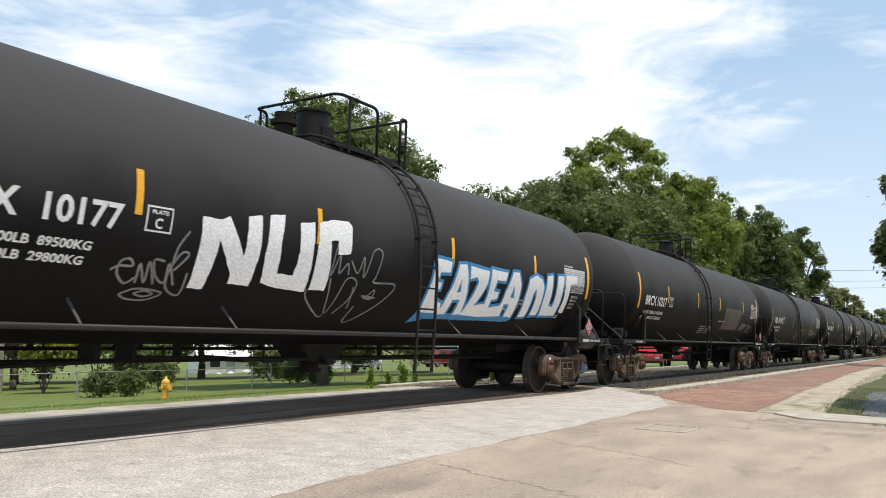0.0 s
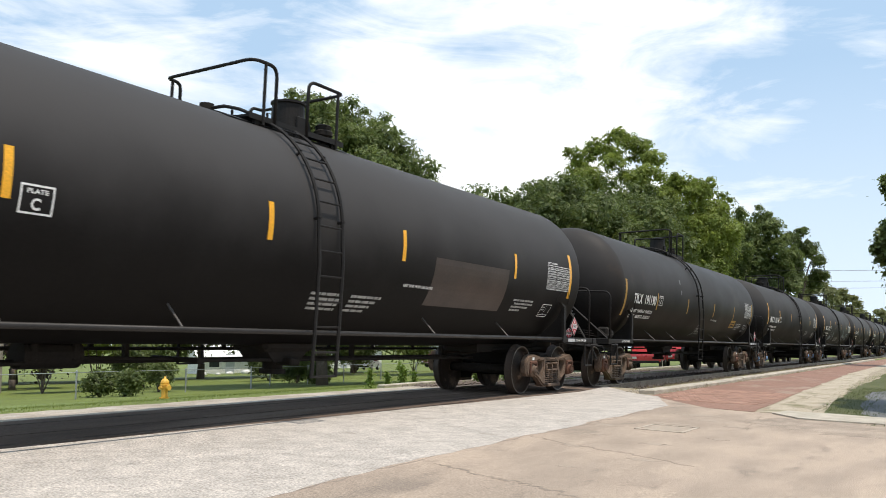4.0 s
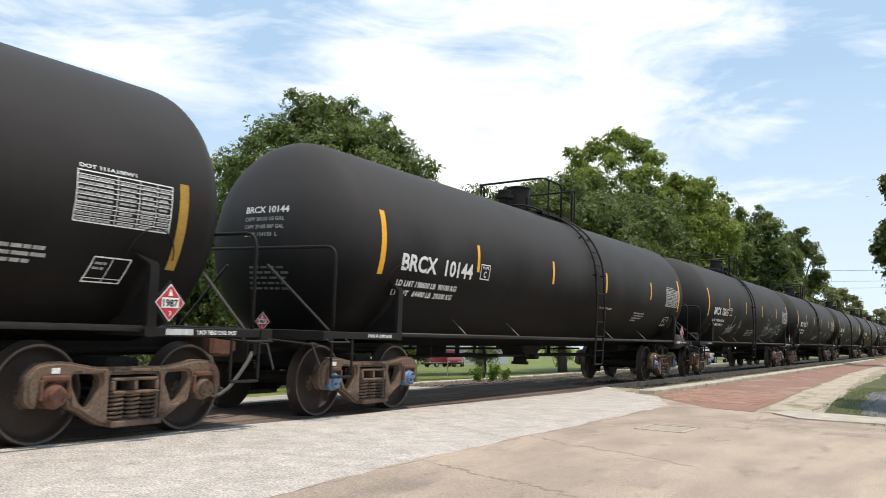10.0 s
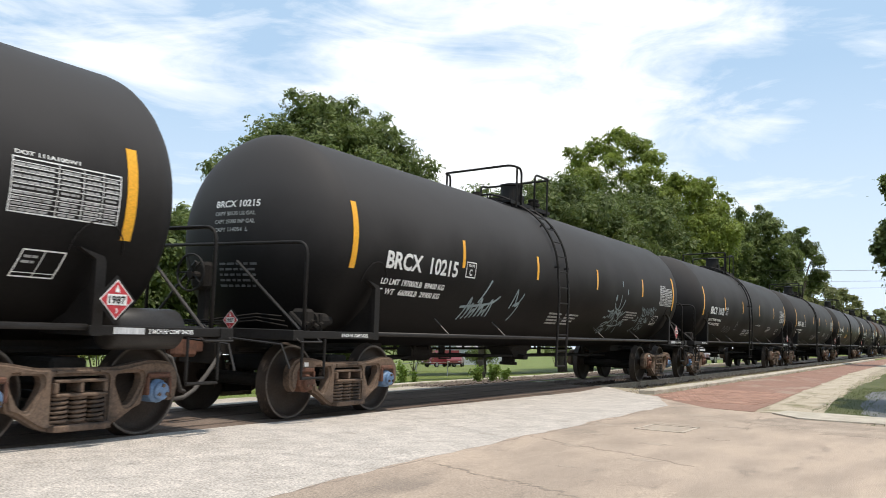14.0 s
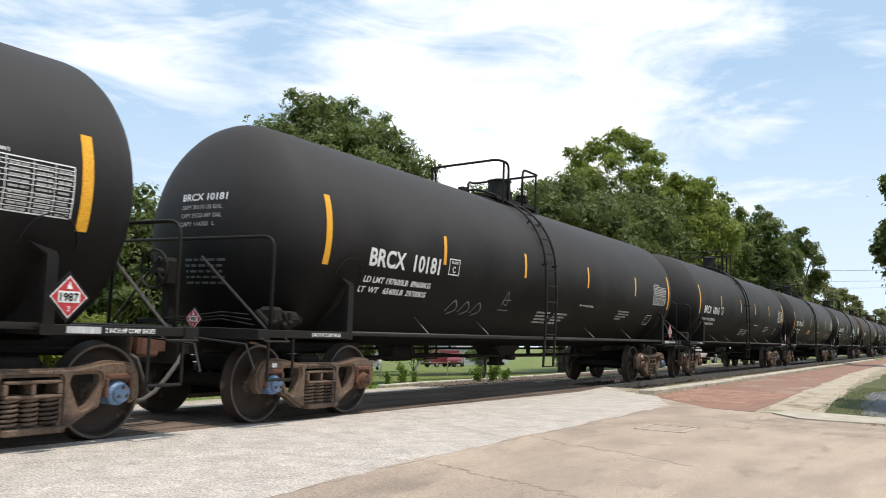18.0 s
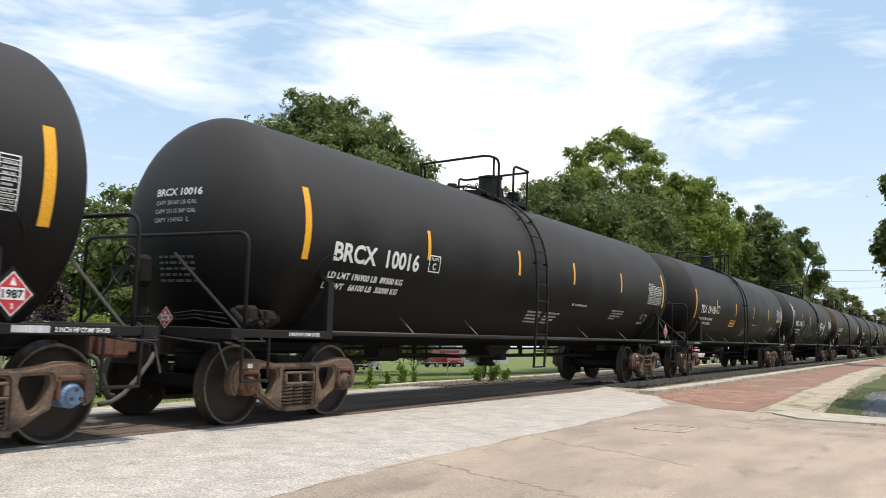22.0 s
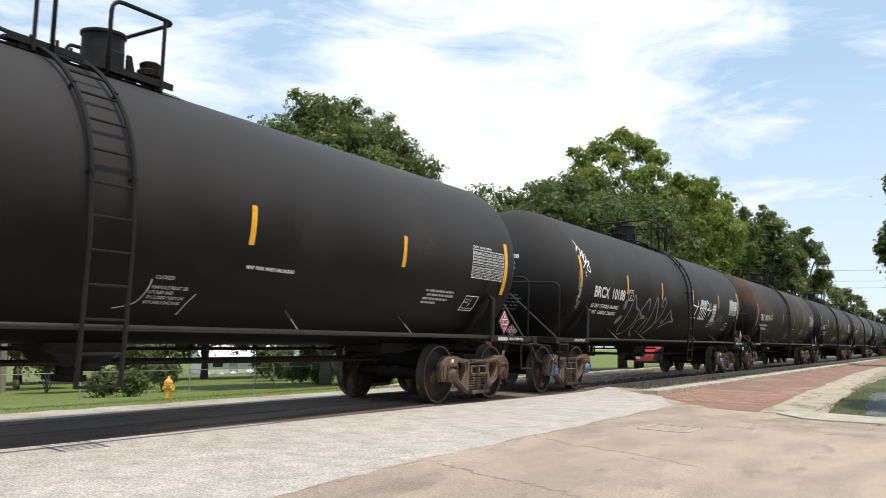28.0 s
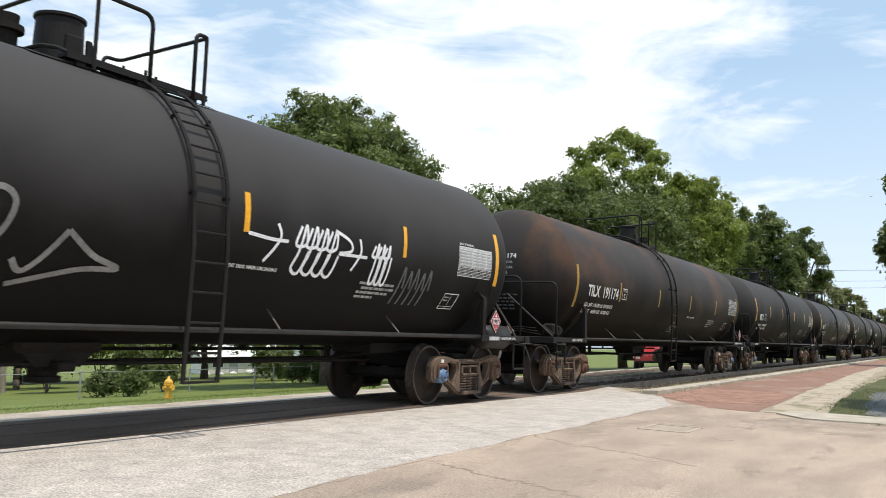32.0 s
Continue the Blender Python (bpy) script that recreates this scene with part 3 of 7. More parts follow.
def top_parts(car, xa, xb, g0, g1, xp, xd, tall, r=0.25):
    """Manway platform from xa to xb with two hoops of rail, open from g0 to g1 at the ladder; xp: a post; xd: the housing's place."""
    z0, z1, w = 3.68, 4.39, 0.75
    pf = part("top_platform", box(bmesh.new(), xa, xb, -w + 0.012, -0.56, z0, z0 + 0.03), BLACK, car, "black steel walkway round the manway")
    part("walkway_plate", box(bmesh.new(), xa, xb, 0.56, w - 0.012, z0, z0 + 0.03), BLACK, pf)
    for y in (-1, 1):
        part("toe_board", box(bmesh.new(), xa - 0.03, xb + 0.03, *sorted((y * (w - 0.01), y * (w + 0.008))), z0 - 0.03, z0 + 0.04), BLACK, pf)
    for x in (xa, xb):
        bm = bmesh.new()
        tube(bm, [(x, -w, z0 + 0.02), (x, -0.55, z0 + 0.10), (x, -0.3, z0 + 0.16), (x, 0.3, z0 + 0.16), (x, 0.55, z0 + 0.10), (x, w, z0 + 0.02)], 0.022, 6)
        part("end_bar", bm, BLACK, pf)
    bm = bmesh.new()
    n = int((xb - xa) / 0.10)
    for k in range(n):
        x = xa + (xb - xa) * (k + 0.5) / n
        for y in (-1, 1):
            box(bm, x - 0.010, x + 0.010, *sorted((y * 0.57, y * 0.73)), z0 + 0.03, z0 + 0.045)
    part("grating", bm, BLACK, pf)["kind"] = "stuff"
    for x in (xa + 0.15, (xa + xb) / 2, xb - 0.15):
        for y in (-1, 1):
            zz = Z_TANK + math.sqrt(R_TANK ** 2 - 0.72 ** 2) - 0.13
            part("platform_bracket", box(bmesh.new(), x - 0.05, x + 0.05, *sorted((y * 0.68, y * 0.73)), zz, z0 - 0.002, None), BLACK, pf)
    near, far = -w - 0.01, w + 0.01
    for g, x, back in ((g0, xa, 0.24), (g1, xb, -0.24)):
        cr = min(0.14, abs(x - g) * 0.45)
        pts = [(g, near, z0 - 0.06)] + bend((g, near, z0), (g, near, z1), (x, near, z1), cr) + bend((g, near, z1), (x, near, z1), (x, far, z1), cr)
        zf = z1 - 0.07
        pts += bend((x, near, z1), (x, far, zf), (x + back, far, zf), 0.10) + bend((x, far, zf), (x + back, far, zf), (x + back, far, z0), 0.10) + [(x + back, far, z0 - 0.06)]
        part("platform_railing", tube(bmesh.new(), pts, 0.023, 8), BLACK, pf, smooth=True)
    for x, y in ((xp, near), (xb - (0.03 if xb - g1 < 0.3 else 0.14), near), (xa + 0.10, far)):
        part("railing_post", rod(bmesh.new(), (x, y, z0 - 0.08), (x, y, z1 - (0.07 if y > 0 else 0)), 0.021, 8), BLACK, pf)
    bm = lathe(bmesh.new(), [(3.62, 0.02), (3.62, r + 0.02), (3.70, r + 0.01), (4.24, r - 0.01), (4.255, r + 0.012), (4.285, r + 0.012), (4.29, r - 0.02), (4.32, r * 0.5), (4.325, 0.02)], 32, "z", (xd, 0, 0))
    dh = part("valve_housing", bm, BLACK, car, "round black steel protective housing over the valves", smooth=False)
    bm = bmesh.new()
    box(bm, xd - 0.10, xd + 0.10, -r - 0.022, -r + 0.02, 3.80, 4.06, None, 0.01)
    part("housing_door", bm, BLACK, dh)
    bm = bmesh.new()
    slab(bm, [(xd + r - 0.01, 4.10), (xd + r + 0.05, 4.10), (xd + r + 0.17, 3.70), (xd + r - 0.01, 3.70)], 0.03, "y", -0.14)
    part("housing_gusset", bm, BLACK, dh)
    bm = bmesh.new()
    xm = xd - 0.78 if not tall else xd + 0.88
    rod(bm, (xm, 0, 3.66), (xm, 0, 3.83), 0.28, 20)
    rod(bm, (xm, 0, 3.81), (xm, 0, 3.86), 0.32, 20)
    for k in range(8):
        a = k * math.pi / 4
        rod(bm, (xm + 0.32 * math.cos(a), 0.32 * math.sin(a), 3.80), (xm + 0.32 * math.cos(a), 0.32 * math.sin(a), 3.93), 0.018, 6)
    mw = part("manway", bm, BLACK, car)
    if tall:
        bm = lathe(bmesh.new(), [(3.68, 0.13), (3.96, 0.13), (3.97, 0.19), (4.03, 0.19), (4.04, 0.13), (4.14, 0.14), (4.15, 0.01)], 14, "z", (xd - 0.58, 0.05, 0))
        rv = part("relief_valve", bm, GRIME, car)
    else:
        rv = part("relief_valve", lathe(bmesh.new(), [(3.68, 0.15), (3.80, 0.15), (3.81, 0.10), (3.90, 0.09), (3.91, 0.01)], 14, "z", (xd - 1.55, 0.0, 0)), GRIME, car)
        part("vacuum_valve", lathe(bmesh.new(), [(3.66, 0.10), (3.84, 0.09), (3.86, 0.14), (3.92, 0.14), (3.94, 0.11), (4.00, 0.12), (4.02, 0.09), (4.03, 0.01)], 12, "z", (xd + r + 0.14, -0.2, 0)), GRIME, car)
    for ob in (pf, dh, mw, rv):
        ob.location.y = 0.14
    bm = bmesh.new()
    x0, x1 = xa - 0.40, xb + 0.2
    g = [[(x0 + (x1 - x0) * i / 8, -0.62 + 1.24 * j / 8) for j in range(9)] for i in range(9)]
    vs = [[bm.verts.new((x, y, Z_TANK + math.sqrt((R_TANK + 0.014) ** 2 - y * y))) for x, y in row] for row in g]
    for i in range(8):
        for j in range(8):
            bm.faces.new((vs[i][j], vs[i + 1][j], vs[i + 1][j + 1], vs[i][j + 1]))
    bmesh.ops.solidify(bm, geom=bm.faces[:], thickness=0.01)
    part("reinforcing_pad", bm, BLACK, car)


def underframe_parts(car, kind):
    bm = bmesh.new()
    box(bm, -0.50, 0.50, -0.3, 0.3, 0.80, 0.95, None, 0.05)
    slab(bm, [(-0.42, 0.82), (0.42, 0.82), (0.26, 0.66), (-0.26, 0.66)], 0.5, "y", -0.25)
    rod(bm, (0, 0, 0.74), (0, 0, 0.55), 0.14, 14)
    rod(bm, (0, 0, 0.56), (0, 0, 0.50), 0.18, 14)
    box(bm, -0.1, 0.1, -0.40, -0.12, 0.62, 0.72, None, 0.02)
    part("bottom_outlet", bm, GRIME, car)
    for y in (-1, 1):
        rl = part("side_rail", tube(bmesh.new(), [(-6.80, y * 1.35, 1.075), (6.80, y * 1.35, 1.075)], 0.030, 8), STEELPIPE, car, "worn black pipe hand rail", smooth=True)
        for x in (-4.83, -2.89, 2.03, 4.49):
            d = 0.06 if x < 0 else 0.10
            part("rail_strut", rod(bmesh.new(), (x, y * 1.35, 1.075), (x + d, y * 1.02, 1.34), 0.013, 6), BAREPIPE, rl)
    bm = bmesh.new()
    tube(bm, [(-8.4, -0.42, 0.84), (-5.9, -0.42, 0.84), (-5.0, 0.30, 0.68), (5.0, 0.30, 0.68), (5.9, -0.42, 0.84), (8.4, -0.42, 0.84)], 0.03, 6)
    part("brake_pipe", bm, GRIME, car)
    bm = bmesh.new()
    if kind == "B":
        rod(bm, (-3.6, 0.25, 0.76), (-2.9, 0.25, 0.76), 0.15, 14)
    rod(bm, (-2.9, 0.25, 0.72), (-1.6, 0.1, 0.70), 0.025, 6)
    box(bm, -1.66, -1.54, -0.3, 0.5, 0.67, 0.73, None, 0.01)
    rod(bm, (-1.6, -0.25, 0.70), (5.6, -0.05, 0.66), 0.022, 6)
    rod(bm, (-3.6, 0.1, 0.68), (-6.0, 0.05, 0.62), 0.022, 6)
    for x in (-3.5, -3.0):
        box(bm, x - 0.04, x + 0.04, 0.1, 0.4, 0.70, 0.97, None, 0.01)
    part("brake_cylinder", bm, GRIME, car)
    tl = part("train_line", tube(bmesh.new(), [(-6.7, 1.30, 0.78), (6.7, 1.30, 0.78)], 0.026, 6), GRIME, car)
    for x in (-6.2, -5.0, -3.5, -2.3, -1.9, 0.4, 1.5, 2.9, 4.2, 5.6):
        part("rail_hanger", box(bmesh.new(), x - 0.035, x + 0.035, 1.285, 1.315, 0.78, 1.07), GRIME, tl)
    for x in (-5.0, -2.2, 2.2, 5.0):
        part("pipe_hanger", box(bmesh.new(), x - 0.03, x + 0.03, 0.26, 0.34, 0.68, 0.95, None, 0.01), GRIME, car)


def make_car(kind, caps):
    car = new("tank_car")
    car.empty_display_size = 0.5
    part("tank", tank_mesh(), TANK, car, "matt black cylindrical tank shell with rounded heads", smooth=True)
    if kind == "A":
        top_parts(car, -0.39, 1.37, 0.57, 1.18, -0.12, 0.0, True, 0.25)
        ladder_part(car, 0.48, -1)
    elif kind == "C":
        top_parts(car, -1.31, 0.56, -0.90, -0.27, -1.09, 0.235, False, 0.235)
        ladder_part(car, -1.02, -1)
    else:
        top_parts(car, -1.33, 0.50, -0.91, -0.28, -1.12, 0.215, False, 0.24)
        ladder_part(car, -1.01, -1)
    ladder_part(car, 0.7 if kind == "A" else -0.3, 1)
    underframe_parts(car, kind)
    for s in (-1, 1):
        end_parts(car, s, (s > 0) == (kind == "A"), kind)
        truck_parts(car, s * 7.0, caps[:2] if s < 0 else caps[2:])
    for s in (-1, 1):
        bm = bmesh.new()
        pts = [wrap(s * 6.87 + 0.28 * math.cos(a), -0.57 + 0.30 * math.sin(a), 0.008) for a in (math.pi * k / 12 for k in range(13))]
        tube(bm, pts, 0.006, 5)
        part("cradle_pad", bm, BLACK, car)
    return car
# ---------------- lettering and marks on the cars ----------------
TEXTS = {}


def glyphs(text):
    """Vertices and faces of a line of lettering, its cap height 1, from 0 to 1 along x."""
    if text not in TEXTS:
        cu = bpy.data.curves.new("line", "FONT")
        cu.body, cu.resolution_u, cu.offset = text, 3, 0.028
        ob = new("line", cu)
        me = bpy.data.meshes.new_from_object(ob.evaluated_get(bpy.context.evaluated_depsgraph_get()))
        vs = np.array([v.co[:2] for v in me.vertices])
        fs = [tuple(p.vertices) for p in me.polygons]
        bpy.data.objects.remove(ob)
        bpy.data.curves.remove(cu)
        bpy.data.meshes.remove(me)
        vs[:, 0] -= vs[:, 0].min()
        vs[:, 0] /= vs[:, 0].max()
        vs[:, 1] /= 0.73
        TEXTS[text] = (vs, fs)
    return TEXTS[text]


def lettering(name, text, place, parent, material=WHITE, label=""):
    """place(a, b): where the point a along the line and b up the capitals lies."""
    vs, fs = glyphs(text)
    me = bpy.data.meshes.new(name)
    me.from_pydata([tuple(place(a, b)) for a, b in vs], [], fs)
    me.materials.append(material)
    ob = new(name, me)
    ob.parent = parent
    if label:
        ob["label"] = label
    return ob


def shell_text(name, text, u0, u1, v, cap, parent, material=WHITE, label=""):
    """Lettering on the shell, each word a part of its own."""
    vs, fs = glyphs(text)
    words, at = text.split(), 0
    xs = sorted((min(vs[i][0] for i in f), max(vs[i][0] for i in f)) for f in fs)
    gaps, reach = [], xs[0][1]
    for a, b in xs:
        if a > reach:
            gaps.append((a - reach, (a + reach) / 2))
        reach = max(reach, b)
    cuts = [0] + sorted(g for _, g in sorted(gaps)[::-1][:len(words) - 1]) + [2]
    for lo, hi in zip(cuts, cuts[1:]):
        mine = [f for f in fs if lo <= sum(vs[i][0] for i in f) / len(f) < hi]
        use = sorted({i for f in mine for i in f})
        at = {i: k for k, i in enumerate(use)}
        me = bpy.data.meshes.new(name)
        me.from_pydata([tuple(wrap(u0 + (u1 - u0) * vs[i][0], v + cap * vs[i][1], 0.009)) for i in use], [], [tuple(at[i] for i in f) for f in mine])
        me.materials.append(material)
        ob = new(name, me)
        ob.parent = parent
        if label:
            ob["label"] = label


def bars(name, u0, u1, v, h, gaps, parent, material=GREYW, seed=0, lean=0.0):
    """A line of lettering too small to read: short bars."""
    rnd, bm, u = random.Random(seed), bmesh.new(), u0
    while u < u1 - 0.02:
        w = min(rnd.uniform(*gaps), u1 - u)
        patch(bm, u, u + w, v, v + h, 0.007, 1, 1, lean)
        u += w + h * 0.45
    ob = part(name, bm, material, parent)
    ob["kind"] = "stuff"
    return ob


def frame_lines(name, u0, u1, v0, v1, w, parent, rows=(), cols=(), lean=0.0, material=WHITE):
    """A painted frame with inner lines, on the shell."""
    bm = bmesh.new()

    def line(a, b, c, d, out):
        patch(bm, a + lean * (c - v0) / (v1 - v0), b + lean * (c - v0) / (v1 - v0), c, d, out, max(1, int((b - a) / 0.2)), 3, lean * (d - c) / (v1 - v0))
    for v in (v0, v1 - w):
        line(u0, u1, v, v + w, 0.0065)
    for u in (u0, u1 - w):
        line(u, u + w, v0, v1, 0.0072)
    for r in rows:
        line(u0, u1, v0 + (v1 - v0) * r, v0 + (v1 - v0) * r + w * 0.6, 0.0067)
    for c in cols:
        line(u0 + (u1 - u0) * c, u0 + (u1 - u0) * c + w * 0.6, v0, v1, 0.0074)
    return part(name, bm, material, parent)


def stroke(bm, pts, w, out, close=False):
    """A sprayed line on the shell through (u, v) points, w wide."""
    fine = []
    p = [Vector(q) for q in pts]
    for a, b in zip(p, p[1:]):
        n = max(1, int((b - a).length / 0.09))
        fine += [a.lerp(b, k / n) for k in range(n)]
    fine.append(p[-1])
    last = None
    for k, q in enumerate(fine):
        d = (fine[min(k + 1, len(fine) - 1)] - fine[max(k - 1, 0)]).normalized()
        s = Vector((-d.y, d.x)) * w / 2
        e = [bm.verts.new(wrap(*(q + s), out)), bm.verts.new(wrap(*q, out)), bm.verts.new(wrap(*(q - s), out))]
        if last:
            bm.faces.new((last[0], last[1], e[1], e[0]))
            bm.faces.new((last[1], last[2], e[2], e[1]))
        last = e


def curve(pts, n=6):
    """A smooth line through a few points."""
    p = [Vector(q) for q in pts]
    out = []
    for k in range(len(p) - 1):
        a, b, c, d = p[max(k - 1, 0)], p[k], p[k + 1], p[min(k + 2, len(p) - 1)]
        for j in range(n):
            t = j / n
            out.append(0.5 * (2 * b + (c - a) * t + (2 * a - 5 * b + 4 * c - d) * t * t + (3 * b - a - 3 * c + d) * t ** 3))
    return out + [p[-1]]


SPRAYW = mat("white_spray_paint", (0.88, 0.88, 0.89), 0.5, 0, (0.80, 0.81, 0.83), 3, 0.4, 0, 40)
SPRAYB = mat("blue_spray_paint", (0.03, 0.22, 0.48), 0.6, 0, (0.05, 0.30, 0.58), 3, 0.7, 0, 40)
SPRAYG = mat("pale_blue_grey_spray_paint", (0.28, 0.35, 0.37), 0.75, 0, (0.15, 0.19, 0.20), 4, 0.9, 0, 30)
SPRAYS = mat("grey_spray_paint", (0.27, 0.265, 0.255), 0.75, 0, (0.15, 0.145, 0.14), 4, 0.9, 0, 30)
SPRAYF = mat("faint_grey_spray_paint", (0.16, 0.16, 0.16), 0.8, 0, (0.07, 0.07, 0.07), 5, 0.9, 0, 30)
RUSTP = mat("overpaint_brown", (0.05, 0.032, 0.026), 0.5, 0, (0.035, 0.025, 0.022), 1.5, 0.8, 0, 30)
SHEETW = mat("faded_white_decal", (0.42, 0.43, 0.44), 0.6, 0, (0.62, 0.62, 0.62), 4, 0.9, 0, 30, stretch=(4, 1, 0.5))


def inset(pts, d):
    """A polygon moved out by d along its corners; inwards where d is negative."""
    area = sum(a[0] * b[1] - b[0] * a[1] for a, b in zip(pts, pts[1:] + pts[:1]))
    out, sgn = [], 1 if area > 0 else -1
    for k, c in enumerate(pts):
        p, c, q = Vector(pts[k - 1]), Vector(c), Vector(pts[(k + 1) % len(pts)])
        a, b = (c - p).normalized(), (q - c).normalized()
        na, nb = Vector((a.y, -a.x)) * sgn, Vector((b.y, -b.x)) * sgn
        m = na + nb
        m = m / max(m.length_squared, 0.7) * 2 if m.length > 0.2 else na
        out.append(tuple(c + m * d))
    return out


def shell_letter(name, pts, parent, material, out, label="", hole=(), grow=0.0, rough=0.0, seed=0):
    """A sprayed letter: an outline with a hole, laid on the shell; rough: unevenness of its edge."""
    bm, edges, rnd = bmesh.new(), [], random.Random(seed)
    for j, lp in enumerate([p for p in (list(pts), list(hole)) if p]):
        lp = inset(lp, -grow if j else grow) if grow else lp
        fine = []
        for a, b in zip(lp, lp[1:] + lp[:1]):
            a, b = Vector(a), Vector(b)
            n = max(1, int((b - a).length / 0.07))
            fine += [a.lerp(b, q / n) + (Vector((rnd.uniform(-rough, rough), rnd.uniform(-rough, rough))) if q else Vector((0, 0))) for q in range(n)]
        vs = [bm.verts.new((p.x, p.y, 0)) for p in fine]
        edges += [bm.edges.new((vs[i], vs[(i + 1) % len(vs)])) for i in range(len(vs))]
    bmesh.ops.triangle_fill(bm, use_beauty=True, edges=edges)
    for k in range(-24, 8):
        bmesh.ops.bisect_plane(bm, geom=bm.verts[:] + bm.edges[:] + bm.faces[:], plane_co=(0, k * 0.06, 0), plane_no=(0, 1, 0))
    for v in bm.verts:
        v.co = wrap(v.co.x, v.co.y, out)
    return part(name, bm, material, parent, label)


def scrawl(name, strokes, w, parent, material, out=0.008, label="sprayed scrawl"):
    bm = bmesh.new()
    for k, pts in enumerate(strokes):
        stroke(bm, curve(pts), w, out + 0.0005 * k)
    ob = part(name, bm, material, parent, label)
    ob["kind"] = "stuff"
    return ob


def placard(car, x, y, z, side, size=0.273):
    """A red and white diamond plate; side: facing -y ('s') or -x ('e')."""
    def put(a, b, o):
        return Vector((x + a, y - o, z + b)) if side == "s" else Vector((x - o, y - a, z + b))
    h = size * 0.5 * 1.414

    def diamond(s, o, lo=-1.0, hi=1.0):
        bm = bmesh.new()
        pts = ([(0, -s)] if lo <= -1 else [(-s * (1 + lo), s * lo), (s * (1 + lo), s * lo)]) + ([(s, 0)] if lo < 0 < hi else []) + ([(0, s)] if hi >= 1 else [(s * (1 - hi), s * hi), (-s * (1 - hi), s * hi)]) + ([(-s, 0)] if lo < 0 < hi else [])
        vs = [bm.verts.new(put(a, b, o)) for a, b in pts]
        bm.faces.new(vs)
        return bm
    bm = diamond(h * 1.22, 0.0)
    bmesh.ops.solidify(bm, geom=bm.faces[:], thickness=0.012)
    pl = part("placard", bm, BLACK, car, "red and white hazard diamond numbered 1987")
    part("placard_border", diamond(h, 0.014), WHITE, pl)
    part("placard_field", diamond(h * 0.92, 0.017), RED, pl)
    bm = bmesh.new()
    vs = [bm.verts.new(put(a, b, 0.020)) for a, b in ((-h * 0.58, -h * 0.27), (h * 0.58, -h * 0.27), (h * 0.58, h * 0.27), (-h * 0.58, h * 0.27))]
    bm.faces.new(vs)
    part("placard_panel", bm, WHITE, pl)
    lettering("placard_number", "1987", lambda a, b: put(-h * 0.50 + a * h * 1.00, -h * 0.18 + b * h * 0.37, 0.023), pl, BLACK)
    lettering("placard_class", "3", lambda a, b: put(-h * 0.07 + a * h * 0.14, -h * 0.66 + b * h * 0.24, 0.020), pl, WHITE)
    bm = bmesh.new()
    vs = [bm.verts.new(put(a, b, 0.020)) for a, b in ((-h * 0.16, h * 0.36), (h * 0.16, h * 0.36), (h * 0.05, h * 0.62), (0, h * 0.74), (-h * 0.08, h * 0.6))]
    bm.faces.new(vs)
    part("placard_symbol", bm, WHITE, pl)


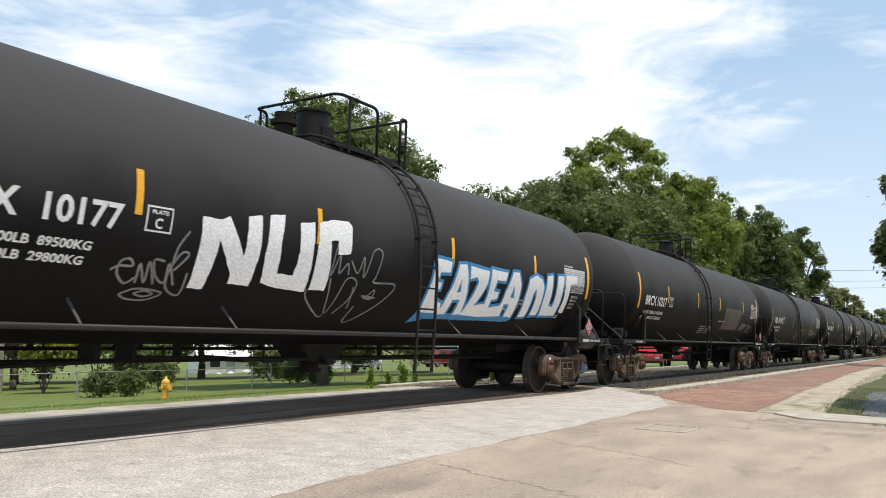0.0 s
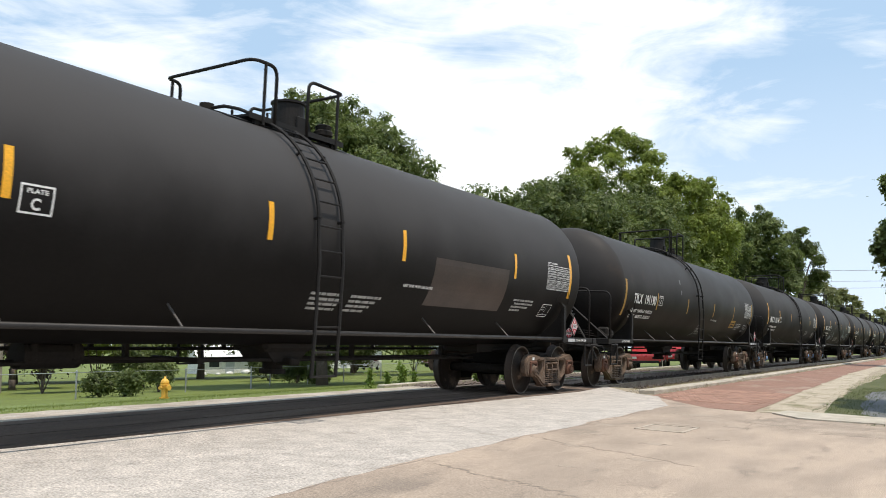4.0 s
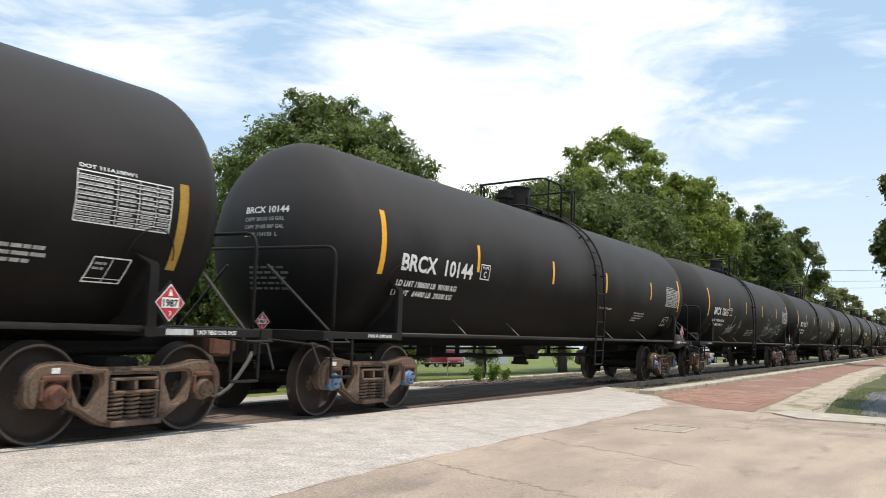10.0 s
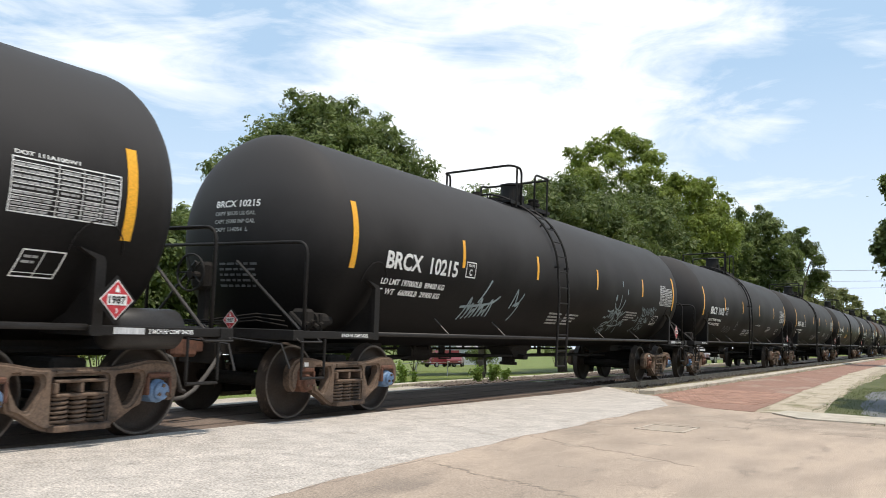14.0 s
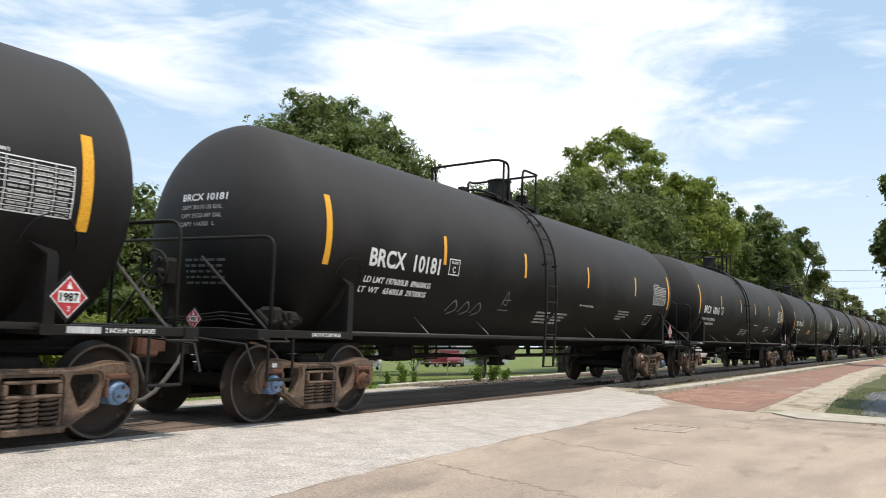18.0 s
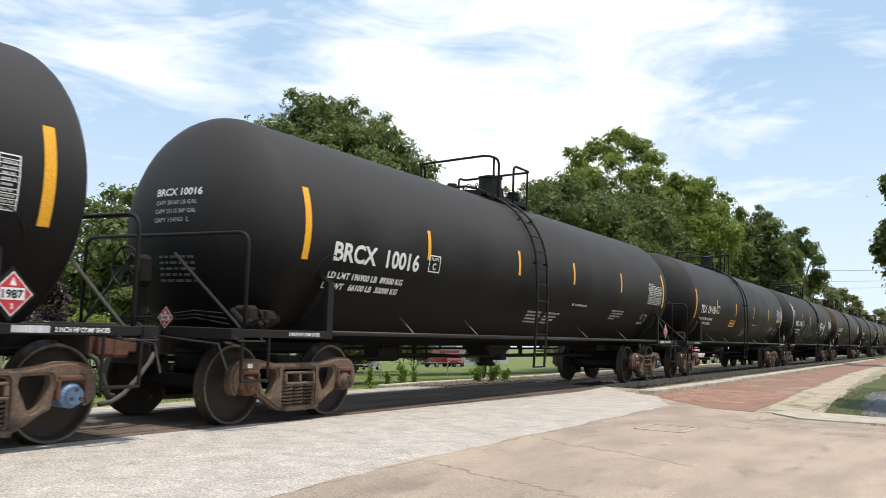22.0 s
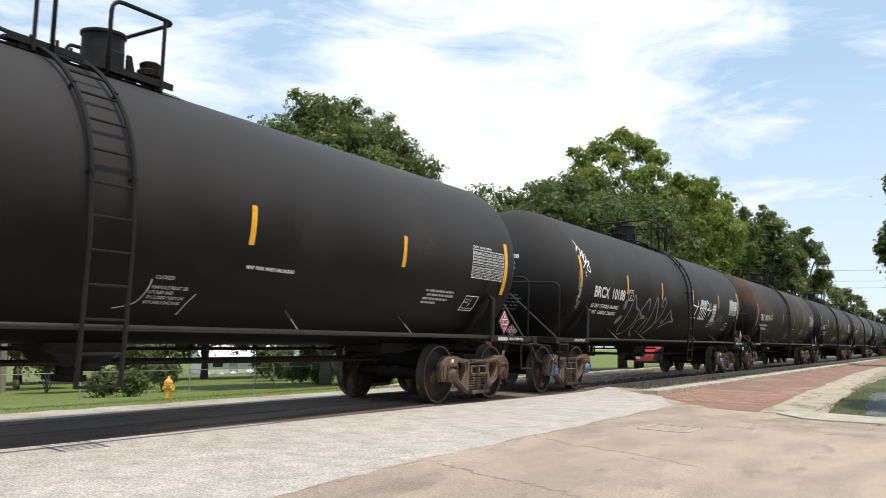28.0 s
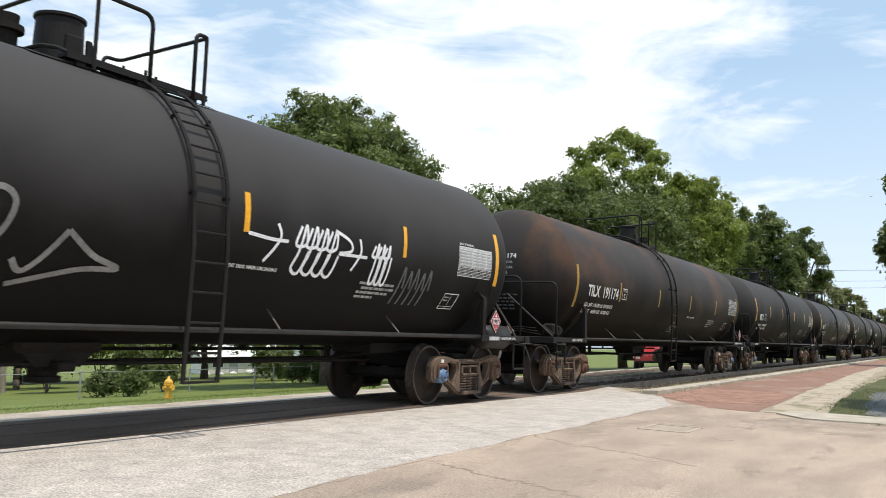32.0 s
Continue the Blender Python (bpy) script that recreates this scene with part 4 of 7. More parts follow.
def marks(car, mark, lines, stripes, num, shoes, vent=True, chart="open", kind="B", high=0.0, seed=0, old=False, panel=5.72, warn=3.55, c0=5.93):
    """All the painted marks of one car. stripes: places along the car; num: the number's two ends."""
    yel = YELLOW_OLD if old else YELLOW
    for k, u in enumerate(stripes):
        end = k in (0, len(stripes) - 1)
        w, v0, v1 = (0.115, -0.40, 0.47) if end else (0.085, -0.17, 0.26)
        part("reflective_stripe", patch(bmesh.new(), u - w / 2, u + w / 2, v0 + high, v1 + high, 0.005, 1, 8), yel, car, "yellow reflective strip")
    n0, n1 = num
    shell_text("car_number", mark if mark[5:] in ("10217",) else mark.replace(" ", "  "), n0, n1, -0.325, 0.235, car, WHITE, "white stencilled car number")
    shell_text("weight_line", lines[0], n0 - 0.02, n0 + 1.66, -0.555, 0.085, car, WHITE)
    shell_text("weight_line", lines[1], n0 - 0.06, n0 + 1.62, -0.70, 0.085, car, WHITE)
    fr = frame_lines("plate_frame", n1 + 0.26, n1 + 0.58, -0.31, -0.06, 0.018, car)
    lettering("plate_word", "PLATE", lambda a, b: wrap(n1 + 0.32 + 0.2 * a, -0.135 + 0.04 * b, 0.009), fr)
    lettering("plate_letter", "C", lambda a, b: wrap(n1 + 0.37 + 0.09 * a, -0.27 + 0.10 * b, 0.009), fr)
    # the front head repeats the number
    def head(a, z):
        y = 0.40 - a
        q = max(1 - (y * y + (z - Z_TANK) ** 2) / R_TANK ** 2, 0.0)
        return Vector((-HALF - (HEAD + 0.01) * math.sqrt(q) - 0.004, y, z))
    lettering("head_number", mark, lambda a, b: head(0.76 * a, 2.655 + 0.09 * b), car, WHITE)
    for k, t in enumerate(lines[2:]):
        lettering("head_capacity", t, lambda a, b: head((0.70 if k < 2 else 0.6) * a, 2.545 - 0.105 * k + 0.052 * b), car, GREYW)["kind"] = "stuff"
    bm = bmesh.new()
    rnd = random.Random(seed)
    for k in range(5):
        a = 0.12
        while a < 0.72:
            w = rnd.uniform(0.05, 0.13)
            vs = [bm.verts.new(head(a + i, 1.90 - 0.07 * k + j) - Vector((0.004, 0, 0))) for i, j in ((0, 0), (w, 0), (w, 0.03), (0, 0.03))]
            bm.faces.new(vs)
            a += w + 0.03
    part("head_note", bm, SPRAYF, car)["kind"] = "stuff"
    # test chart near the far end
    ch = frame_lines("test_chart", c0, c0 + 1.08, -0.31, 0.15, 0.012, car, (0.1, 0.2, 0.3, 0.38, 0.52, 0.62, 0.72, 0.82, 0.9), (0.4, 0.63, 0.82))
    ch["kind"] = "stuff"
    if chart == "sheet":
        part("chart_sheet", patch(bmesh.new(), c0 + 0.02, c0 + 1.06, -0.16, 0.14, 0.0055, 6, 4), SHEETW, ch)
    for k in range(9):
        for c, (a, b) in enumerate(((0.02, 0.36), (0.43, 0.6), (0.66, 0.8), (0.85, 0.97))):
            bars("chart_line", c0 + 1.08 * a, c0 + 1.08 * b, -0.30 + 0.046 * k + 0.008, 0.02, (0.04, 0.12), ch, GREYW, seed + k * 7 + c)
    lettering("chart_title", "DOT 111A100W1", lambda a, b: wrap(c0 + 0.02 + (0.62 if panel > 6 else 0.44) * a, 0.17 + 0.035 * b, 0.009), ch)
    pn = frame_lines("stencil_panel", panel, panel + 0.42, -0.87, -0.60, 0.014, car, (0.16,), (0.5,), 0.04)
    bars("panel_line", panel + 0.07, panel + 0.2, -0.68, 0.025, (0.05, 0.1), pn, GREYW, seed)
    bars("panel_line", panel + 0.06, panel + 0.18, -0.73, 0.025, (0.05, 0.1), pn, GREYW, seed + 1)
    for k, (a, b) in enumerate(((warn, warn + 0.81), (warn + 0.07, warn + 0.83), (warn, warn + 0.7), (warn, warn + 0.4))):
        bars("warning_line", a, b, -0.60 - 0.065 * k, 0.036, (0.06, 0.16), car, GREYW, seed + 20 + k)
    if vent:
        shell_text("vent_line", "VENT TANK WHEN UNLOADING", 1.12, 1.92, -0.565, 0.042, car, WHITE)
    lx = -0.76 if kind == "B" else 1.15
    for k in range(4 if kind == "B" and "TILX" not in mark else 0):
        bars("valve_note", lx + 0.02 * k, lx + 0.62, -0.80 - 0.075 * k, 0.04, (0.08, 0.2), car, GREYW, seed + 40 + k)
        if kind == "B":
            bars("valve_note", lx + 0.82, lx + 1.5 - 0.08 * k, -0.80 - 0.075 * k, 0.04, (0.08, 0.2), car, GREYW, seed + 50 + k)
    for s in (-1, 1):
        x0 = -7.62 if s < 0 else 7.45
        lettering("brake_note", shoes, lambda a, b: Vector((x0 + 0.56 * a, -1.4035, 1.03 + 0.042 * b)), car, WHITE)
    part("note_patch", box(bmesh.new(), 7.05, 7.40, -1.404, -1.40, 1.02, 1.08), SHEETW, car)
    placard(car, 6.92, -1.56, 1.325, "s", 0.255)
    if mark:
        placard(car, -8.64, -0.52, 1.19, "e", 0.17)


def all_marks(cars):
    hf, tc = "2 INCH HF COMP SHOES", "2 INCH TREAD COND. SHOES"
    def cap(a, b, c):
        return (f"CAPY {a} US GAL", f"CAPY {b} IMP GAL", f"CAPY {c}  L")
    std = (-7.38, -4.56, -1.72, 1.38, 4.52, 7.18)
    marks(cars[0], "BRCX 10177", ("LD LMT 197300LB  89500KG", "LT  WT   65700LB  29800KG") + cap(30160, 25110, 114160), (-7.38, -4.36, -1.67, 1.56, 4.57, 7.22), (-6.44, -4.52), hf, False, "sheet", "A", 0, 100)
    marks(cars[1], "BRCX 10217", ("LD LMT 198900 LB  90200 KG", "LT  WT   64100 LB  29100 KG") + cap(30080, 25050, 113863), (-7.36, -4.92, -1.77, 0.98, 4.54, 7.05), (-6.87, -5.06), hf, True, "open", "B", -0.04, 200, False, 5.98, 4.72)
    marks(cars[2], "TILX 191190", ("LD LMT 196400 LB  89100 KG", "LT  WT   66600 LB  30200 KG") + cap(30100, 25063, 113941), (-7.40, -4.87, -1.88, 1.27, 4.16, 7.16), (-6.80, -5.01), tc, True, "open", "B", -0.27, 300, True, 6.22, 4.95, 5.93)
    marks(cars[3], "BRCX 10144", ("LD LMT 198600 LB  90100 KG", "LT  WT   64400 LB  29200 KG") + cap(30150, 25105, 114130), (-7.36, -4.66, -1.62, 1.33, 4.58, 7.14), (-6.88, -4.83), hf, True, "open", "A", -0.03, 400, False, 6.13)
    marks(cars[4], "BRCX 10215", ("LD LMT 197000LB  89400 KG", "LT  WT   66000LB  29900 KG") + cap(30130, 25090, 114054), (-7.44, -4.58, -1.78, 1.32, 4.45, 7.14), (-6.69, -4.75), hf, False, "open", "B", 0, 500)
    marks(cars[5], "BRCX 10181", ("LD LMT 197600LB  89600KG", "LT  WT   65400LB  29700KG") + cap(30170, 25123, 114203), (-7.40, -4.58, -1.73, 1.36, 4.48, 7.28), (-6.50, -4.70), hf, True, "open", "B", 0, 600)
    marks(cars[6], "BRCX 10016", ("LD LMT 196900 LB  89300 KG", "LT  WT   66100 LB  30000 KG") + cap(30160, 25115, 114163), (-7.39, -4.63, -1.57, 0.99, 3.87, 7.20), (-6.85, -4.88), hf, True, "open", "B", 0.03, 700)
    marks(cars[7], "TILX 191196", ("LD LMT 196700 LB  89200 KG", "LT  WT   66300 LB  30000 KG") + cap(30100, 25063, 113941), (-7.47, -4.90, -2.01, 1.11, 4.12, 7.23), (-6.88, -5.06), hf, True, "open", "B", -0.13, 800, False, 6.07, 4.88, 6.06)
    marks(cars[8], "BRCX 10188", ("LD LMT 197200LB  89400KG", "LT  WT   65800LB  29800KG") + cap(30210, 25156, 114357), (-7.35, -4.45, -1.71, 1.31, 4.42, 7.21), (-6.54, -4.62), hf, True, "sheet", "A", 0, 900)
    marks(cars[9], "TILX 191174", ("LD LMT 196500 LB  89100 KG", "LT  WT   66500 LB  30200 KG") + cap(30100, 25063, 113941), (-7.40, -4.80, -1.8, 1.2, 4.2, 7.1), (-6.8, -4.95), hf, True, "open", "B", -0.2, 1000, True)
    for k in (10, 11, 12):
        marks(cars[k], "BRCX", ("LD LMT", "LT WT"), std, (-6.7, -6.0), hf, False, "open", "B", 0, 1100 + k)
    for c in cars[13:]:
        for k, u in enumerate(std):
            part("reflective_stripe", patch(bmesh.new(), u - 0.05, u + 0.05, -0.25, 0.3, 0.005, 1, 5), YELLOW_OLD, c)
        bars("number_bar", -6.7, -4.8, -0.32, 0.2, (0.3, 0.6), c, GREYW, 3)
    # sprayed work on single cars
    c = cars[0]
    for k, pts in enumerate((
            [(-3.56, -0.08), (-3.29, -0.08), (-3.18, -0.03), (-2.88, -0.43), (-2.9, 0.0), (-2.69, 0.04), (-2.65, -0.3), (-2.65, -0.61), (-2.65, -0.77), (-2.97, -0.76), (-2.99, -0.65), (-3.28, -0.29), (-3.29, -0.85), (-3.5, -0.85), (-3.53, -0.55)],
            [(-2.56, 0.06), (-2.31, 0.1), (-2.33, -0.24), (-2.28, -0.58), (-2.0, -0.58), (-1.99, -0.29), (-2.04, 0.04), (-1.78, 0.08), (-1.74, -0.35), (-1.68, -0.78), (-2.19, -0.76), (-2.49, -0.71), (-2.56, -0.38)],
            [(-1.69, 0.08), (-1.45, 0.15), (-1.11, 0.17), (-1.03, 0.12), (-1.02, -0.23), (-1.27, -0.26), (-1.3, -0.09), (-1.44, -0.11), (-1.35, -0.5), (-1.32, -0.74), (-1.62, -0.75), (-1.67, -0.35)])):
        shell_letter("spray_letter", pts, c, SPRAYW, 0.0095, "thick white sprayed block letter", rough=0.007, seed=k)
    letters = (
        ([(1.07, -0.09), (1.53, -0.11), (1.53, -0.27), (1.24, -0.29), (1.23, -0.43), (1.35, -0.44), (1.36, -0.54), (1.24, -0.56), (1.3, -0.7), (1.56, -0.77), (1.70, -0.95), (1.09, -0.95), (1.05, -0.68)], ()),
        ([(1.77, -0.13), (2.0, -0.11), (2.11, -0.32), (2.2, -0.55), (2.32, -0.94), (2.11, -0.96), (2.07, -0.68), (1.85, -0.69), (1.85, -0.96), (1.61, -0.97), (1.66, -0.58)], [(1.88, -0.57), (1.91, -0.35), (2.0, -0.55)]),
        ([(2.13, -0.12), (2.78, -0.16), (2.79, -0.36), (2.59, -0.76), (2.91, -0.71), (3.0, -0.97), (2.32, -0.95), (2.48, -0.34), (2.37, -0.28), (2.18, -0.33)], ()),
        ([(2.86, -0.12), (3.45, -0.13), (3.42, -0.28), (3.1, -0.28), (3.07, -0.47), (3.27, -0.48), (3.28, -0.59), (3.1, -0.63), (3.11, -0.77), (3.47, -0.72), (3.53, -0.66), (3.72, -0.92), (2.95, -0.97)], ()),
        ([(3.66, -0.11), (3.9, -0.1), (4.05, -0.32), (4.11, -0.65), (4.16, -0.94), (3.86, -0.92), (3.81, -0.68), (3.63, -0.68), (3.7, -0.93), (3.51, -0.9), (3.52, -0.45)], [(3.75, -0.55), (3.78, -0.33), (3.9, -0.55)]),
        ([(4.43, -0.91), (4.33, -0.48), (4.36, -0.18), (4.63, -0.09), (4.9, -0.15), (5.04, -0.3), (5.13, -0.84), (4.86, -0.86), (4.8, -0.51), (4.71, -0.33), (4.63, -0.43), (4.69, -0.89)], ()),
        ([(5.12, -0.07), (5.37, -0.04), (5.46, -0.63), (5.66, -0.64), (5.62, -0.04), (5.91, -0.02), (5.94, -0.55), (5.93, -0.82), (5.26, -0.85), (5.15, -0.57)], ()))
    for k, (pts, hole) in enumerate(letters):
        shell_letter("spray_outline", pts, c, SPRAYB, 0.0085 + 0.0005 * k, "blue outline of a sprayed letter", hole, 0.052, 0.005, 10 + k)
        shell_letter("spray_fill", pts, c, SPRAYW, 0.0130 + 0.0003 * k, "white sprayed block letter", hole, 0.0, 0.005, 20 + k)
    shell_letter("spray_tail", [(1.05, -0.96), (0.98, -1.18), (1.35, -1.09)], c, SPRAYB, 0.0078, "blue sprayed tail of a letter")
    shell_letter("spray_base", [(1.1, -0.93), (4.2, -0.93), (4.15, -1.04), (1.1, -1.08)], c, SPRAYB, 0.0080, "blue sprayed base line", rough=0.01, seed=5)
    shell_letter("spray_letter", [(6.01, 0.0), (6.58, 0.02), (6.6, -0.12), (6.27, -0.17), (6.28, -0.75), (6.06, -0.74), (6.05, -0.32)], c, SPRAYW, 0.0152, "white sprayed letter", rough=0.006, seed=9)
    scrawl("spray_tag", [[(-4.5, -0.72), (-4.42, -0.67), (-4.27, -0.66), (-4.33, -0.59), (-4.42, -0.63), (-4.41, -0.75), (-4.28, -0.85), (-4.19, -0.78)], [(-4.16, -0.84), (-4.19, -0.63), (-4.06, -0.83), (-4.09, -0.6), (-3.94, -0.84)], [(-3.91, -0.58), (-4.04, -0.58), (-3.96, -0.74), (-3.82, -0.81), (-3.85, -0.6), (-3.69, -0.83)], [(-3.81, -0.6), (-3.8, -0.42), (-3.7, -0.25)], [(-3.77, -0.67), (-3.64, -0.49), (-3.74, -0.48), (-3.82, -0.68), (-3.76, -0.87), (-3.56, -0.94), (-3.58, -0.68)]], 0.026, c, SPRAYS)
    scrawl("spray_tag", [[(-4.27, -0.98), (-4.1, -0.9), (-3.78, -0.93), (-3.93, -1.03), (-4.16, -1.03), (-4.27, -0.98)], [(-4.11, -0.96), (-4.0, -0.92), (-3.88, -0.95), (-3.98, -0.99), (-4.11, -0.96)]], 0.024, c, SPRAYS)
    scrawl("spray_tag", [[(-1.29, -0.12), (-1.32, -0.29), (-1.31, -0.53), (-1.21, -0.26), (-1.16, -0.49), (-1.03, -0.35), (-0.96, -0.5)], [(-0.97, -0.31), (-0.78, -0.46), (-0.71, -0.24), (-0.62, -0.51), (-0.52, -0.15), (-0.32, -0.15), (-0.35, -0.46), (-0.35, -0.56), (0.14, -0.56), (0.05, -0.78), (-0.4, -1.19), (-0.55, -1.17), (-0.54, -0.93)]], 0.026, c, SPRAYS)
    scrawl("spray_tag", [[(-1.29, -0.56), (-1.04, -1.08), (-0.97, -0.57), (-0.73, -0.58), (-0.74, -0.83), (-0.88, -1.07)], [(-1.67, -0.73), (-1.56, -0.88), (-1.14, -1.13), (-1.05, -1.1)], [(-0.76, -0.65), (-0.66, -0.98)], [(-0.43, -0.81), (-0.28, -0.66), (-0.28, -0.8), (-0.5, -0.76), (-0.19, -0.78)]], 0.024, c, SPRAYS)
    for k in range(4):
        bars("warning_line", 6.42, 6.75 - 0.03 * k, -0.42 - 0.075 * k, 0.045, (0.08, 0.14), c, GREYW, 77 + k)
    c = cars[1]
    part("overpaint_patch", patch(bmesh.new(), 1.85, 4.3, -0.83, -0.08, 0.004, 10, 8), RUSTP, c, "brown overpainted rectangle")
    c = cars[2]
    for k, (u, v) in enumerate(((-2.72, 0.36), (-2.70, 0.06))):
        part("scuff", patch(bmesh.new(), u, u + 0.12 - 0.03 * k, v, v + 0.13, 0.004, 2, 2, 0.04), SPRAYF, c)
    yp = part("notice_panel", patch(bmesh.new(), 4.02, 4.72, -0.74, -0.47, 0.006, 3, 4, 0.03), YELLOW_OLD, c, "yellow emergency notice panel")
    bars("notice_line", 4.1, 4.64, -0.60, 0.05, (0.08, 0.2), yp, BLACK, 1)
    bars("notice_line", 4.1, 4.62, -0.69, 0.06, (0.08, 0.2), yp, BLACK, 2)
    c = cars[7]
    for c in (cars[2], cars[9], cars[7]):
        for text, a, b, v in (("CLOSED", -0.02, 0.22, -0.77), ("HANDLE MUST BE", 0.0, 0.46, -0.885), ("LOCKED AND", -0.01, 0.30, -0.945), ("IN CLOSED POSITION", 0.0, 0.47, -1.01), ("BEFORE LOADING", 0.0, 0.46, -1.075)):
            shell_text("valve_note", text, a, b, v, 0.042, c, GREYW)
    for c in (cars[2], cars[9], cars[7]):
        scrawl("note_arrow", [[(-0.31, -1.165), (-0.10, -1.08), (-0.04, -0.90), (-0.05, -0.78)], [(0.6, -0.915), (0.55, -1.05), (0.53, -1.22)]], 0.018, c, GREYW)
    yp = part("notice_panel", patch(bmesh.new(), -2.66, -1.85, -0.70, -0.46, 0.006, 3, 4, 0.03), YELLOW, c, "yellow emergency notice panel")
    bars("notice_line", -2.6, -1.9, -0.54, 0.05, (0.08, 0.2), yp, BLACK, 1)
    bars("notice_line", -2.6, -1.9, -0.65, 0.06, (0.08, 0.2), yp, BLACK, 2)
    c = cars[4]
    scrawl("spray_tag", [[(2.63, -0.4), (2.76, -0.52), (2.94, -0.53), (2.97, -0.32), (2.97, -0.2)], [(2.95, -0.57), (3.12, -0.53), (3.26, -0.3)], [(2.53, -0.61), (2.55, -0.75), (2.66, -0.56), (2.69, -0.77), (2.8, -0.58), (2.84, -0.8)], [(2.79, -0.56), (3.04, -0.67), (3.19, -0.6), (2.98, -0.64), (2.85, -0.61)], [(3.09, -0.74), (3.12, -0.59), (3.19, -0.81), (3.28, -0.57), (3.27, -0.68), (3.5, -0.57)]], 0.042, c, SPRAYG)
    scrawl("spray_tag", [[(2.31, -0.59), (2.48, -0.61), (2.64, -0.57)], [(2.35, -0.96), (2.56, -0.88), (2.76, -0.9)], [(2.46, -1.03), (2.62, -0.93), (2.8, -0.84), (2.91, -0.75)], [(2.2, -0.78), (2.27, -0.75), (2.39, -0.78)], [(2.47, -0.72), (2.4, -0.73)], [(2.79, -0.96), (3.16, -0.98), (3.42, -0.92)], [(2.33, -1.15), (2.41, -1.0), (2.59, -1.0)]], 0.036, c, SPRAYG)
    scrawl("spray_tag", [[(2.78, -0.75), (2.91, -0.83), (3.02, -1.13)], [(3.01, -0.78), (3.14, -1.09)], [(3.07, -0.82), (3.33, -0.88), (3.52, -1.2)], [(2.53, -1.09), (2.46, -1.12), (2.57, -1.23), (2.62, -1.15)], [(2.57, -1.06), (2.67, -1.2), (2.65, -1.06)], [(2.66, -1.04), (2.76, -1.22)], [(2.78, -1.07), (2.72, -1.14), (2.81, -1.23)], [(3.44, -0.96), (3.42, -0.81), (3.52, -0.95), (3.53, -0.8), (3.63, -0.94)], [(3.69, -0.81), (3.6, -0.86), (3.69, -0.96), (3.76, -0.9)]], 0.024, c, SPRAYG)
    scrawl("spray_tag", [[(4.78, -0.66), (4.82, -0.44), (4.95, -0.65), (4.79, -0.59)], [(4.91, -0.44), (4.97, -0.64), (5.08, -0.61)], [(5.02, -0.42), (5.1, -0.62), (5.13, -0.46), (5.23, -0.6), (5.23, -0.41)], [(5.32, -0.62), (5.33, -0.42), (5.45, -0.58)], [(5.36, -0.42), (5.47, -0.49), (5.53, -0.38), (5.51, -0.63)], [(5.65, -0.41), (5.51, -0.47), (5.68, -0.54), (5.57, -0.64)], [(4.62, -0.4), (4.7, -0.52)], [(4.71, -0.41), (4.77, -0.51)], [(5.71, -0.47), (5.79, -0.42)]], 0.028, c, SPRAYG)
    scrawl("spray_tag", [[(4.83, -0.86), (4.78, -0.7), (4.94, -0.72), (4.83, -0.78), (4.99, -0.8), (4.84, -0.89)], [(4.99, -0.71), (5.04, -0.85), (5.15, -0.82)], [(5.01, -0.72), (5.12, -0.71)], [(5.21, -0.86), (5.19, -0.67), (5.31, -0.83)], [(5.26, -0.67), (5.34, -0.83), (5.38, -0.66)], [(5.3, -0.74), (5.46, -0.82)]], 0.026, c, SPRAYG)
    scrawl("spray_tag", [[(4.92, -0.92), (4.8, -0.99), (4.91, -1.06), (4.99, -1.02)], [(5.05, -1.06), (5.02, -0.9), (5.17, -1.05)], [(5.17, -0.89), (5.09, -0.95), (5.24, -1.02), (5.18, -1.11)], [(5.28, -1.04), (5.28, -0.88)], [(4.23, -0.77), (4.49, -0.77), (4.6, -0.67)], [(4.53, -0.66), (4.61, -0.74), (4.56, -0.83)], [(4.58, -1.14), (4.7, -0.97)], [(4.49, -1.09), (4.64, -1.0)]], 0.022, c, SPRAYG)
    for u, v, q in ((2.64, -0.28, 0.055), (2.97, 0.06, 0.03), (3.37, -0.11, 0.03)):
        shell_letter("spray_dot", [(u + q * math.cos(a), v + 0.075 * math.sin(a)) for a in (j * math.pi / 7 for j in range(14))], c, SPRAYG, 0.009, "pale sprayed dot")
    zig = [[(-4.15 + 0.12 * k, -1.05 + 0.02 * k), (-4.05 + 0.12 * k, -0.62 - 0.1 * (k % 3)), (-4.0 + 0.12 * k, -0.95)] for k in range(7)]
    scrawl("spray_tag", zig + [[(-3.8, -0.7), (-3.55, -0.3)], [(-4.3, -0.8), (-3.4, -0.7), (-3.1, -0.55)], [(-2.6, -0.75), (-2.5, -0.4), (-2.4, -0.7), (-2.2, -0.45)], [(-2.5, -0.7), (-2.3, -0.65), (-2.4, -1.0)]], 0.045, c, SPRAYG)
    c = cars[5]
    scrawl("spray_tag", [[(-2.35, -0.72), (-2.25, -0.45), (-2.15, -0.7), (-2.35, -0.62), (-2.05, -0.6)], [(-2.4, -0.8), (-2.0, -0.8)]], 0.025, c, SPRAYF)
    scrawl("spray_tag", [[(-4.1 + 0.4 * k, -0.9), (-3.95 + 0.4 * k, -0.7), (-3.8 + 0.4 * k, -0.85), (-4.0 + 0.4 * k, -0.95)] for k in range(3)], 0.03, c, SPRAYF)
    c = cars[8]
